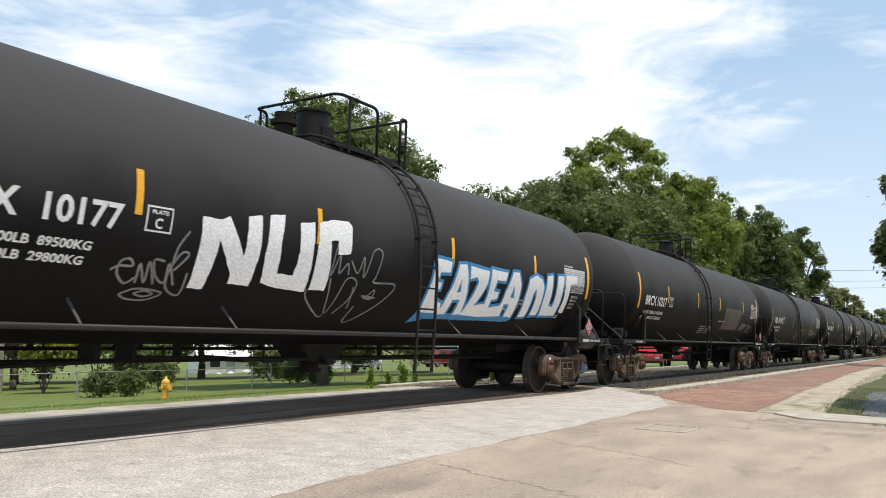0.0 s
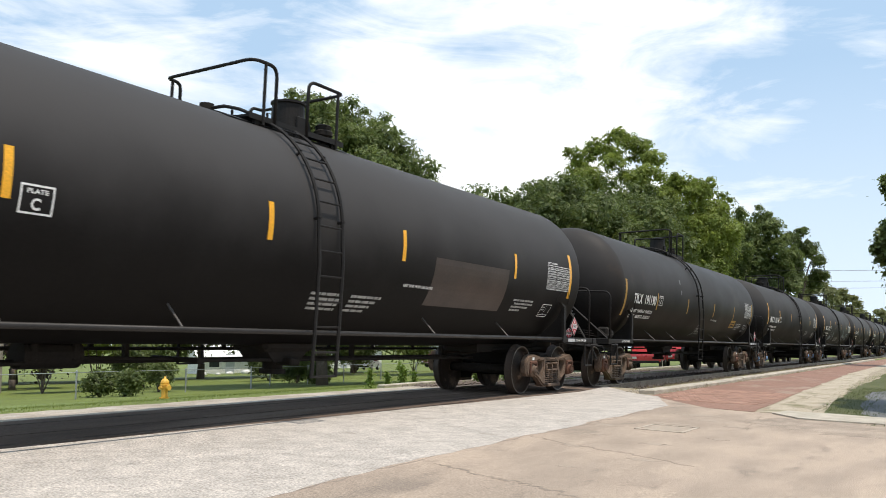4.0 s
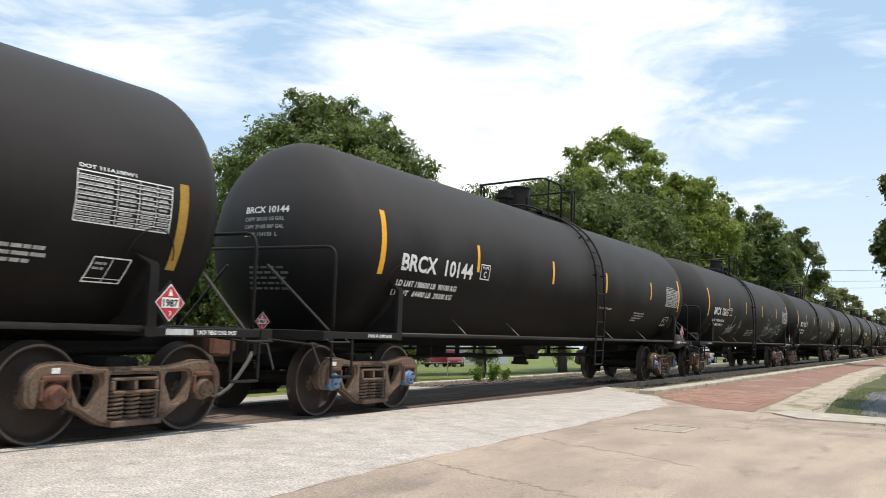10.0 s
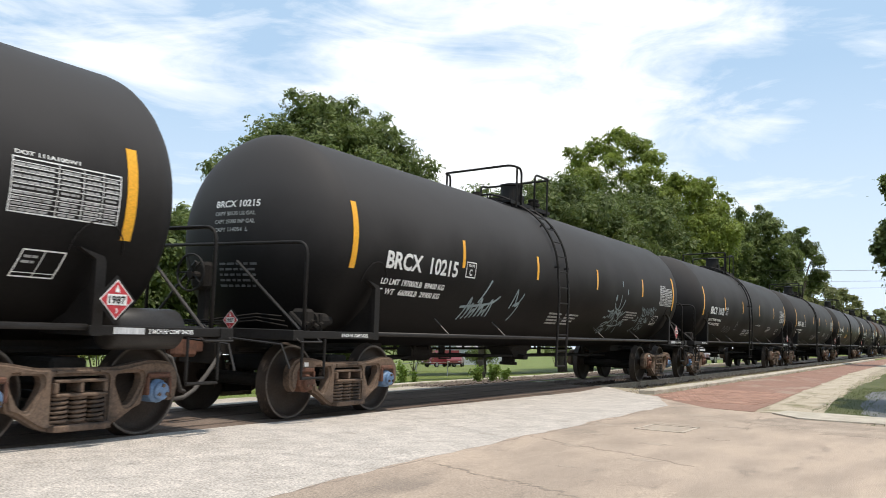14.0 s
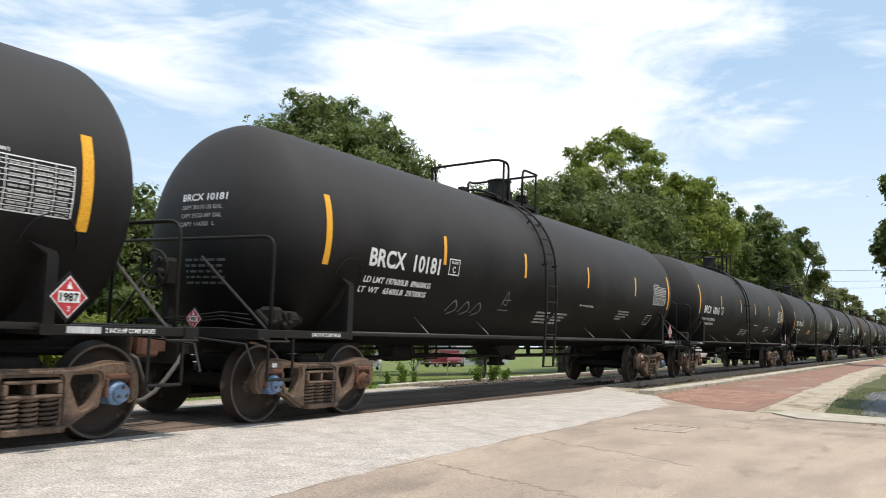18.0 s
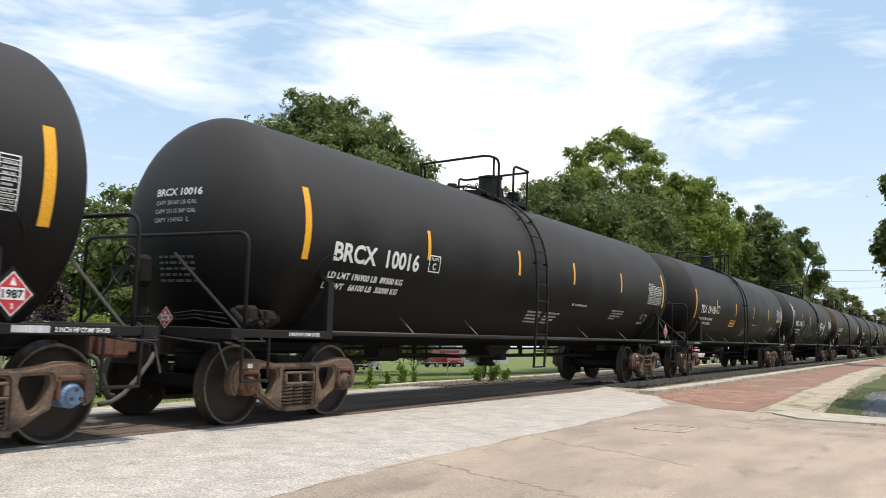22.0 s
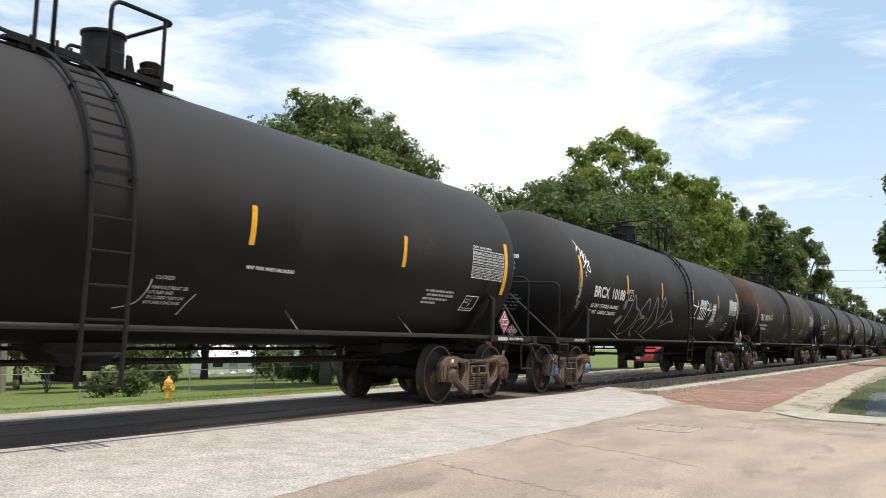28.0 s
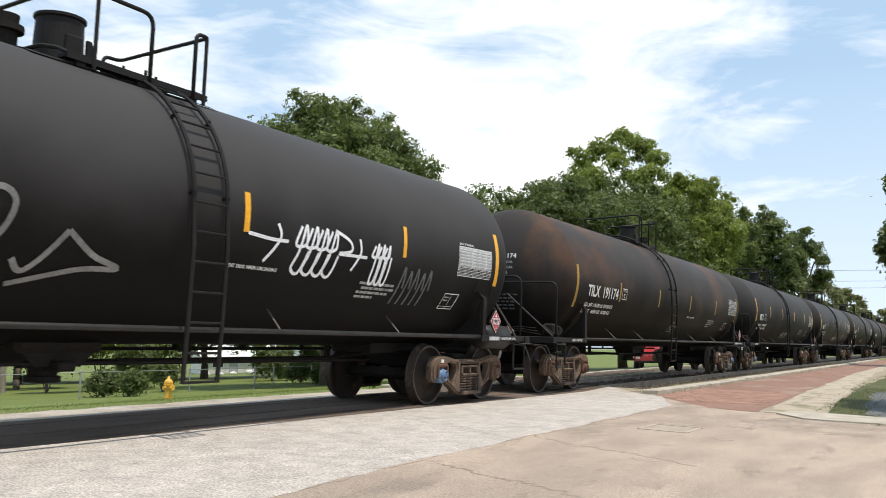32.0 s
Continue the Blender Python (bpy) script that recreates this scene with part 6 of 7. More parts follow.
# timber ties under the open track
ties = tagged(new("track_ties"), "dark weathered timber ties under the open track", "ties", "", "structure")
tie_me = None
for k in range(90):
    if tie_me is None:
        bm = bmesh.new()
        box(bm, -0.11, 0.11, -1.28, 1.28, -0.17, -0.012, None, 0.012)
        t_ob = part("tie", bm, TIE, ties)
        tie_me = t_ob.data
    else:
        t_ob = new("tie", tie_me)
        t_ob.parent = ties
    t_ob.matrix_local = pose(19.7 + 0.52 * k, 0, -0.150, LEAN, 0, random.uniform(-1, 1))

# kerbs
def kerb_run(name, x0, x1, y, w, top, length, label, seed, along="x"):
    """A run of kerb stones end to end."""
    rnd = random.Random(seed)
    root = tagged(new(name), label, "kerb", "", "structure")
    n = int((x1 - x0) / length)
    for k in range(n):
        bm = bmesh.new()
        box(bm, -length / 2 + 0.012, length / 2 - 0.012, -w / 2, w / 2, -0.25, top, None, 0.02)
        kb = part("kerb_stone", bm, KERB, root)
        at = x0 + (k + 0.5) * length
        if along == "x":
            kb.matrix_local = pose(at, y + rnd.uniform(-0.02, 0.02), gz(y) + rnd.uniform(-0.012, 0.006), 0, rnd.uniform(-0.4, 0.4), rnd.uniform(-0.6, 0.6))
        else:
            kb.matrix_local = pose(y, at, gz(at) + rnd.uniform(-0.008, 0.004), 0, 0, 90 + rnd.uniform(-0.6, 0.6))
    return root


kerb_run("kerb_trackside", 17.7, 75, -2.50, 0.34, 0.085, 2.2, "weathered concrete kerb between brick street and railway", 1)
kerb_run("kerb_far", 17.0, 60, 3.55, 0.22, 0.07, 2.4, "pale concrete kerb on the far side of the track", 2)
sheet("gutter_slab", [(15.62, -14)] + wobble((15.60, -12), (15.55, -5.55), 20, 0.04, 31) + [(14.9, -5.42)] + wobble((14.25, -5.9), (14.45, -12), 20, 0.06, 32) + [(14.5, -14)], KERB, 0.030, 0.03, "pale worn concrete gutter across the end of the lot", category="gutter")
LITTER = mat("grey_brown_grit", (0.365, 0.29, 0.225), 0.95, 0, (0.24, 0.19, 0.147), 4, 0.95, 0.6, 50, 0.13, (0.42, 0.33, 0.255), 2.0, 0.52, grain=0.4, pebble=0.15, pebble_scale=85.0)
sheet("gutter_grit", wobble((14.3, -5.62), (13.2, -5.2), 6, 0.08, 33) + wobble((13.0, -5.3), (12.2, -6.6), 18, 0.16, 34) + wobble((12.2, -6.7), (11.6, -9.5), 24, 0.2, 35) + [(14.4, -12)] + wobble((14.42, -11.5), (14.24, -5.9), 30, 0.03, 36), LITTER, 0.0066, 0, "grey-brown grit washed along the gutter", category="grit")
sheet("kerb_dirt", [(17.8, -2.34), (400, -2.34), (400, -1.97), (19.3, -1.97)], DRY, 0.012, 0, "dry grass and dirt between kerb and ballast", category="verge")
sheet("roadside_slab", wobble((15.1, -5.2), (21.3, -4.9), 8, 0.06, 21) + wobble((21.4, -4.9), (39.5, -4.35), 12, 0.08, 22)[1:] + [(70, -4.2)] + wobble((70, -4.9), (39, -5.0), 12, 0.15, 23) + wobble((38, -5.05), (21.0, -5.75), 12, 0.12, 24)[1:] + [(15.3, -6.1)], BROKEN, 0.011, 0, "broken pale concrete strip with weeds in its cracks", category="pavement")
# Darker than the lawn: the tree shade on this verge is painted in.
sheet("verge_turf", wobble((15.75, -5.95), (24, -5.75), 30, 0.05, 51) + wobble((24.2, -5.7), (60, -5.4), 60, 0.09, 52) + [(60, -14), (15.7, -14)], mat("shaded_olive_turf", (0.100, 0.104, 0.032), 0.95, 0, (0.062, 0.070, 0.020), 2.2, 0.95, 0.7, 40, 0.2, (0.12, 0.115, 0.05), 0.9, 0.58, grain=0.5), 0.0105, 0, "olive grass beside the lot, tree shade put into its colour", category="grass")
sheet("gravel_lot", wobble((16.2, -6.6), (23, -6.2), 6, 0.08, 25) + wobble((24, -6.2), (26.5, -7.2), 4, 0.1, 26) + [(26, -30), (15.6, -30), (15.6, -7.0)], GREYLOT, 0.013, 0, "dark wet grey gravel lot", category="lot")

# bricks of the street, laid in courses across it
bricks = tagged(new("brick_courses"), "worn red street bricks laid in courses", "bricks", "", "structure")
brick_me, rnd = None, random.Random(8)
for i in range(22):
    for j in range(13):
        x, y = 16.6 + 0.108 * i * 1.9, -2.82 - 0.158 * j - (0.08 if i % 2 else 0)
        if y < -4.95 or x < 15.25 + (-4.3 - y) * -1.35 + 0.1:
            continue
        if brick_me is None:
            bm = bmesh.new()
            box(bm, -0.098, 0.098, -0.075, 0.075, -0.06, 0.010, None, 0.008)
            b_ob = part("brick", bm, BRICKROAD, bricks)
            brick_me = b_ob.data
        else:
            b_ob = new("brick", brick_me)
            b_ob.parent = bricks
        b_ob.matrix_local = pose(x, y, gz(y) + 0.003 + rnd.uniform(-0.002, 0.003), LEAN, 0, rnd.uniform(-0.8, 0.8))

# drain frame and tar cracks in the paving
bm = bmesh.new()
for a, b, c, d in ((10.85, 11.65, -4.50, -4.46), (10.85, 11.65, -5.08, -5.04), (10.85, 10.89, -5.08, -4.46), (11.61, 11.65, -5.08, -4.46)):
    box(bm, a, b, c, d, 0.0, 0.007)
for v in bm.verts:
    v.co.z += gz(v.co.y) + 0.006
tagged(part("drain_frame", bm, mat("drain_concrete", (0.49, 0.41, 0.33), 0.9, 0, (0.40, 0.33, 0.26), 5, 0.9, 0.5, 40)), "pale concrete frame of a filled drain in the paving", "drain", "", "structure")
sheet("drain_fill", [(10.9, -5.03), (11.6, -5.03), (11.6, -4.51), (10.9, -4.51)], mat("drain_fill", (0.40, 0.325, 0.255), 0.95, 0, (0.33, 0.27, 0.21), 8, 0.8, 0.5, 50), 0.0076, 0, "gravel filling the old drain", category="drain")
CRACK = mat("crack_dirt", (0.265, 0.212, 0.165), 0.95, 0, (0.20, 0.16, 0.125), 6, 0.8, 0.3, 60)
STAIN = mat("oil_stain", (0.32, 0.258, 0.20), 0.9, 0, (0.40, 0.32, 0.25), 9, 0.9, 0.3, 60)


def crack(x0, y0, x1, y1, w, seed):
    r, n = random.Random(seed), 14
    a, b = Vector((x0, y0)), Vector((x1, y1))
    side = Vector((-(b - a).y, (b - a).x)).normalized()
    mid = [a.lerp(b, k / n) + side * r.uniform(-0.05, 0.05) for k in range(n + 1)]
    ws = [w * r.uniform(0.3, 1.0) * (0.25 if k in (0, n) else 1) for k in range(n + 1)]
    pts = [tuple(m + side * q) for m, q in zip(mid, ws)] + [tuple(m - side * q) for m, q in zip(mid[::-1], ws[::-1])]
    return sheet("paving_crack", pts, CRACK, 0.0072, 0, "dirt-filled crack in the old paving", category="crack")


def crack_line(pts, w, seed):
    for k, (a, b) in enumerate(zip(pts, pts[1:])):
        crack(*a, *b, w, seed + k)


crack_line(((6.64, -4.06), (6.33, -4.71), (6.27, -5.03), (6.0, -5.6), (5.7, -6.3)), 0.030, 60)
crack_line(((9.15, -3.80), (8.72, -4.53), (8.58, -5.05), (8.1, -5.9)), 0.016, 70)
crack_line(((3.0, -4.06), (4.6, -3.99), (6.8, -3.82), (9.2, -3.78), (11.5, -3.80), (13.8, -3.76)), 0.013, 80)
crack_line(((11.8, -5.6), (14.3, -5.35)), 0.012, 90)
# Out of view: inferred tree, placed for the shade it throws on the verge.
tree(19.2, -10.5, 8.5, 3.0, 0.2, 2.5, 29, LEAF, 16000, 0.16, lobes=26, label="roadside tree that shades the gravel lot")
for k, (x, y, r) in enumerate(((9.5, -5.15, 0.10), (9.9, -4.3, 0.12), (11.9, -4.6, 0.16), (12.8, -4.9, 0.12), (13.6, -4.6, 0.2), (12.2, -5.4, 0.1), (8.2, -5.4, 0.09), (10.5, -5.6, 0.08), (13.2, -5.6, 0.14), (7.3, -5.0, 0.07), (8.7, -4.5, 0.09), (11.0, -4.0, 0.14))):
    rr = random.Random(k)
    sheet("stain", [(x + r * rr.uniform(0.3, 1.4) * math.cos(a), y + 1.6 * r * rr.uniform(0.3, 1.4) * math.sin(a)) for a in (q * math.pi / 12 for q in range(24))], STAIN, 0.0070, 0, "dull stain on the paving", category="stain")

# seams in the asphalt along the rails
FLANGE = mat("flangeway_dark", (0.075, 0.058, 0.047), 0.9, 0, (0.14, 0.105, 0.085), 1.6, 0.95, 0.4, 60, 0.12, spec=0.15)
for k, (y, w) in enumerate(((-0.66, 0.035), (-0.1, 0.012), (0.66, 0.035))):
    sheet("flangeway", wobble((-30, y - w), (19.2, y - w), 90, 0.012, 101 + k) + wobble((19.2, y + w), (-30, y + w), 90, 0.012, 111 + k), FLANGE, 0.0062, 0, "dark worn seam along the rail", category="seam")

# ---------------- plants ----------------
GRASSB = leaf_mat("grass_blades", (0.125, 0.172, 0.028), (0.23, 0.27, 0.055), 0.4)
WEED = leaf_mat("weed_leaves", (0.14, 0.23, 0.03), (0.25, 0.34, 0.07), 0.45)
GRASSD = leaf_mat("dark_grass_blades", (0.052, 0.078, 0.02), (0.11, 0.135, 0.036), 0.4)
DRYB = leaf_mat("dry_grass_blades", (0.24, 0.20, 0.09), (0.42, 0.36, 0.19), 0.3)


def tuft_field(name, count, spots, h0, h1, material, seed, label):
    """Grass blades in (x0, x1, y0, y1) spots, joined."""
    r = np.random.default_rng(seed)
    area = np.array([(b - a) * (d - c) for a, b, c, d in spots])
    idx = r.choice(len(spots), count, p=area / area.sum())
    s = np.array(spots)[idx]
    x, y = r.uniform(s[:, 0], s[:, 1]), r.uniform(s[:, 2], s[:, 3])
    z = np.array([gz(v) for v in y])
    h, a = r.uniform(h0, h1, count), r.uniform(0, 6.28, count)
    w, lean = h * 0.10, r.normal(0, 0.35, (count, 2)) * h[:, None]
    p = np.stack([x, y, z], 1)
    d = np.stack([np.cos(a), np.sin(a), np.zeros(count)], 1) * w[:, None]
    top = p + np.stack([lean[:, 0], lean[:, 1], h], 1)
    v = np.stack([p - d, p + d, top], 1).reshape(-1, 3)
    me = bpy.data.meshes.new(name)
    me.from_pydata(v.tolist(), [], np.arange(count * 3).reshape(-1, 3).tolist())
    me.materials.append(material)
    return tagged(new(name, me), label, "grass", "", "stuff")


tuft_field("lawn_grass", 26000, [(5, 24, 3.5, 6.5), (8, 40, 6.5, 16), (22, 50, 3.7, 8)], 0.02, 0.05, GRASSB, 5, "short green lawn grass behind the track")
tuft_field("verge_grass", 6000, [(16.4, 24, -6.15, -5.75), (24, 40, -5.6, -5.2), (24, 60, -9, -5.4), (15.7, 16.6, -7.0, -6.2)], 0.02, 0.06, GRASSB, 6, "grass growing beside the broken concrete")
tuft_field("kerb_dry_grass", 4200, [(18.5, 60, -2.32, -1.9), (18, 60, -2.80, -2.68)], 0.025, 0.09, DRYB, 7, "dry yellow grass along the kerb")
tuft_field("lot_grass", 7000, [(15.9, 26, -6.6, -5.85), (15.9, 19, -8.5, -6.5), (13.9, 14.3, -7.2, -6.85)], 0.015, 0.05, GRASSD, 16, "dark grass between gutter and gravel lot")
tuft_field("slab_weeds", 1100, [(15.3, 17, -5.75, -5.5), (17, 21, -5.35, -5.2), (19, 27, -5.75, -5.55)], 0.01, 0.035, GRASSD, 8, "weeds in the cracks of the slab")


def weed(x, y, h, spread, seed, stems=5, label="leggy green weed growing by the kerb"):
    root = new("weed")
    root.location = (x, y, gz(y) - 0.01)
    r, bm, cs = random.Random(seed), bmesh.new(), []
    for k in range(stems):
        a = r.uniform(0, 6.28)
        tip = Vector((spread * r.uniform(0.1, 1) * math.cos(a), spread * r.uniform(0.1, 1) * math.sin(a), h * r.uniform(0.6, 1)))
        tube(bm, [(0, 0, 0), tip * 0.5 + Vector((0, 0, h * 0.1)), tip], 0.006, 4)
        for j in range(9):
            cs.append((tuple(tip * (0.15 + 0.85 * j / 8) + Vector((0, 0, h * 0.05))), 0.04 + 0.03 * h))
    part("stem", bm, WEED, root)
    crown_part("foliage", cs, int(75 * stems), 0.032, seed, WEED, root, 1.0)
    return tagged(root, label, "weed", "weeds by the kerb")


for k, (x, y, h, s) in enumerate(((16.6, 3.62, 0.50, 0.06), (17.4, 3.66, 0.36, 0.07), (18.3, 3.8, 0.62, 0.12), (18.7, 3.7, 0.40, 0.08), (20.3, 2.75, 0.42, 0.2), (20.8, 2.6, 0.50, 0.2), (21.4, 2.9, 0.40, 0.2), (22.0, 2.8, 0.30, 0.2))):
    weed(x, y, h, s, 70 + k, 3 if s < 0.1 else 7)

tree(33.45, 18.15, 14.5, 5.7, 0.25, 3.0, 2120, LEAF, 230000, 0.076, lobes=84, label="full round green tree with a straight trunk", fill=0.26)
tree(42.3, 14.2, 8.0, 3.0, 0.17, 2.8, 30, LEAF_DARK, 11000, 0.12, lobes=16, label="slim dark tree beside the lawn")
tree(57.5, 22.2, 14.4, 6.6, 0.3, 3.2, 12, LEAF, 60000, 0.11, lobes=44, fill=0.2)
tree(58.5, 16.2, 14.6, 6.8, 0.3, 3.2, 13, LEAF_DARK, 120000, 0.10, lobes=64, label="broad dark green tree behind the train", fill=0.2)
tree(68, 14.0, 15.6, 6.0, 0.3, 3.2, 17, LEAF_DARK, 75000, 0.11, lobes=52, fill=0.2)
tree(74.5, 17.5, 22.0, 5.28, 0.35, 11.0, 2088, LEAF_YEL, 42000, 0.12, lobes=30, label="tall open yellow-green tree rising over the others")
tree(79.0, 12.3, 18.27, 5.0, 0.35, 3.5, 2000, LEAF_YEL, 90000, 0.115, lobes=60, label="bright yellow-green tree behind the train", fill=0.2)
tree(92, 9.3, 16.38, 4.5, 0.35, 3.0, 2136, LEAF, 60000, 0.125, lobes=42, fill=0.2)
tree(97, 5.3, 14.28, 2.6, 0.3, 6.8, 2004, LEAF_DARK, 15000, 0.13, lobes=20, label="small dark tree with bare lower trunk")
for k, (x, y, h, s) in enumerate(((212, 18, 17.5, 6), (224, 15.5, 16.5, 5.6), (238, 14, 15.5, 5.6), (255, 12, 11, 5.0), (275, 10, 13, 6), (300, 8, 13, 7), (330, 6, 13, 8), (200, 22, 14, 6))):
    tree(x, y, h, s, 0.3, 1.5, 200 + k, LEAF_FAR, 8000, 0.34, lobes=18, label="distant olive green tree", limbs=3)
for k, (x, y, h) in enumerate(((330, -14, 13), (290, -16, 14), (360, -8, 12), (260, -20, 13))):
    tree(x, y, h, 7, 0.3, 1.5, 220 + k, LEAF_FAR, 6000, 0.36, lobes=14, label="distant olive green tree", limbs=3)
tree(54.6, -6.5, 13.2, 2.3, 0.25, 3.0, 19, LEAF_DARK, 14000, 0.14, lobes=26, label="slender dark tree on the near roadside", shape=0.8)
for k, (x, y, h, s, lf) in enumerate(((40.5, 41.5, 13.8, 6.0, LEAF), (36.5, 46.5, 11.5, 6.0, LEAF_YEL), (47, 40, 13.4, 6.0, LEAF), (30, 50, 12, 7, LEAF), (55, 36, 12.5, 6, LEAF_DARK), (22, 52, 13, 7, LEAF_DARK), (66, 40, 12, 6, LEAF))):
    tree(x, y, h, s, 0.25, 1.6, 240 + k, lf, 38000, 0.15, lobes=36, label="leafy tree at the back of the gardens", limbs=5, fill=0.2)
PLUM = leaf_mat("leaves_dark_plum", (0.035, 0.022, 0.024), (0.07, 0.045, 0.04), 0.25)
tree(27.8, 33.6, 6.6, 3.2, 0.15, 0.8, 260, PLUM, 12000, 0.12, lobes=20, label="dark plum-leaved garden tree")


def shrub(x, y, h, s, seed, leaf=LEAF, count=3500, size=0.07, label="rounded green garden shrub"):
    root = new("shrub")
    root.location = (x, y, gz(y) - 0.03)
    r, bm, cs = random.Random(seed), bmesh.new(), []
    for k in range(7):
        a = r.uniform(0, 6.28)
        c = Vector((s * 0.6 * r.uniform(0.2, 1) * math.cos(a), s * 0.6 * r.uniform(0.2, 1) * math.sin(a), h * r.uniform(0.4, 0.78)))
        rod(bm, (0, 0, 0), c, 0.03, 5, 0.01)
        cs.append((tuple(c), s * r.uniform(0.35, 0.5)))
    part("stem", bm, BARK, root)
    crown_part("foliage", cs, count, size, seed, leaf, root, 0.85)
    return tagged(root, label, "shrub", "garden shrubs")


shrub(22.0, 19.6, 1.0, 0.75, 301, LEAF_DARK)
shrub(22.0, 18.3, 1.05, 0.85, 302, LEAF_DARK)
shrub(26.5, 21.5, 1.3, 0.8, 303, LEAF_DARK)
for k, (x, y, h, s, lf) in enumerate(((24.5, 26.5, 3.9, 1.8, LEAF_GOLD), (26.5, 25.5, 4.2, 1.7, LEAF_YEL), (22, 29, 3.4, 1.9, LEAF_GOLD), (19, 30, 2.6, 2.0, LEAF_DARK), (28.5, 25.5, 2.4, 1.7, LEAF_DARK), (30.5, 27, 2.6, 1.8, LEAF), (16.5, 31, 2.4, 2, LEAF),
                                  (42, 29, 2.4, 1.8, LEAF_DARK), (44, 27, 2.2, 1.8, LEAF), (37.5, 23.0, 1.5, 1.0, LEAF_DARK), (35.0, 19.5, 1.2, 0.8, LEAF), (62, 37, 2.8, 2.4, LEAF_DARK), (70, 36, 3.0, 2.4, LEAF), (80, 34, 3, 2.6, LEAF_DARK), (90, 30, 3, 2.6, LEAF))):
    shrub(x, y, h, s, 310 + k, lf, 4500, 0.09, "leafy garden bush in the row behind the lawn")
# ---------------- things behind the track ----------------
HYDRANT = mat("hydrant_yellow", (0.80, 0.47, 0.07), 0.5, 0, (0.60, 0.30, 0.04), 8, 0.6, 0.1, 50)
GALV = mat("galvanised_steel", (0.42, 0.43, 0.43), 0.45, 0.6, (0.30, 0.31, 0.31), 6, 0.7, 0.05, 60)
SIDING = mat("white_siding", (0.80, 0.79, 0.76), 0.7, 0, (0.62, 0.61, 0.58), 3, 0.6, 0.05, 40)
GREYSIDE = mat("grey_siding", (0.46, 0.48, 0.50), 0.7, 0, (0.38, 0.40, 0.42), 3, 0.6, 0.05, 40)
SHINGLE = mat("grey_shingles", (0.26, 0.25, 0.25), 0.9, 0, (0.18, 0.175, 0.17), 5, 0.8, 0.4, 30)
GLASS = mat("dark_window_glass", (0.03, 0.035, 0.04), 0.08, 0, (0.05, 0.055, 0.06), 3, 0.5)
REDPAINT = mat("red_vehicle_paint", (0.40, 0.022, 0.028), 0.3, 0, (0.38, 0.02, 0.025), 3, 0.5, coat=0.4)
MAROON = mat("maroon_vehicle_paint", (0.20, 0.03, 0.035), 0.35, 0, (0.11, 0.015, 0.02), 3, 0.5, coat=0.3)
SILVER = mat("silver_vehicle_paint", (0.52, 0.53, 0.54), 0.3, 0.4, (0.44, 0.45, 0.46), 3, 0.5, coat=0.4)
TYRE = mat("tyre_rubber", (0.02, 0.02, 0.02), 0.85, 0, (0.035, 0.033, 0.03), 8, 0.7)
POLEWOOD = mat("pole_timber", (0.34, 0.30, 0.25), 0.9, 0, (0.24, 0.20, 0.16), 4, 0.8, 0.4, 30, stretch=(6, 6, 0.4))
CHALK = mat("painted_rock", (0.72, 0.71, 0.68), 0.85, 0, (0.55, 0.54, 0.5), 5, 0.8, 0.3, 30)


def hydrant(x, y):
    root = new("fire_hydrant")
    root.location = (x, y, gz(y) - 0.02)
    part("barrel", lathe(bmesh.new(), [(0.0, 0.15), (0.05, 0.15), (0.05, 0.10), (0.30, 0.10), (0.42, 0.115), (0.43, 0.15), (0.47, 0.15), (0.475, 0.12)], 18, "z"), HYDRANT, root, smooth=False)
    part("bonnet", lathe(bmesh.new(), [(0.475, 0.13), (0.52, 0.135), (0.58, 0.11), (0.63, 0.06), (0.64, 0.035), (0.70, 0.03), (0.70, 0.002)], 18, "z"), HYDRANT, root, smooth=True)
    for d in ((-1, 0), (1, 0), (0, -1)):
        r = 0.07 if d[1] else 0.05
        a = (d[0] * 0.09, d[1] * 0.09, 0.36)
        nz = part("nozzle", rod(bmesh.new(), a, (d[0] * 0.17, d[1] * 0.17, 0.36), r, 12), HYDRANT, root)
        part("nozzle_cap", rod(bmesh.new(), (d[0] * 0.17, d[1] * 0.17, 0.36), (d[0] * 0.205, d[1] * 0.205, 0.36), r * 1.2, 8), HYDRANT, nz)
    bm = bmesh.new()
    for k in range(8):
        a = k * math.pi / 4
        rod(bm, (0.13 * math.cos(a), 0.13 * math.sin(a), 0.05), (0.13 * math.cos(a), 0.13 * math.sin(a), 0.075), 0.014, 6)
    part("flange_bolts", bm, HYDRANT, root)["kind"] = "stuff"
    return tagged(root, "yellow cast iron fire hydrant standing on the lawn edge", "fire hydrant")


hydrant(19.22, 13.13)

# chain-link fence along the gardens
fence = tagged(new("chain_link_fence"), "low galvanised chain-link fence round the lawn", "fence")
FPOSTS = [(14.0, 20.6), (17.0, 19.6), (20.2, 18.6), (23.4, 19.6), (26.6, 20.0), (29.8, 19.3), (33.0, 21.0), (36.4, 21.4), (39.8, 21.6), (43.2, 21.4), (46.8, 21.2), (50.4, 21.0), (54.0, 20.8)]
for x, y in FPOSTS:
    bm = rod(bmesh.new(), (x, y, gz(y) - 0.1), (x, y, gz(y) + 0.95), 0.032, 8)
    fp = part("fence_post", bm, GALV, fence)
    part("post_cap", lathe(bmesh.new(), [(0.0, 0.04), (0.04, 0.035), (0.06, 0.004)], 8, "z", (x, y, gz(y) + 0.95)), GALV, fp)
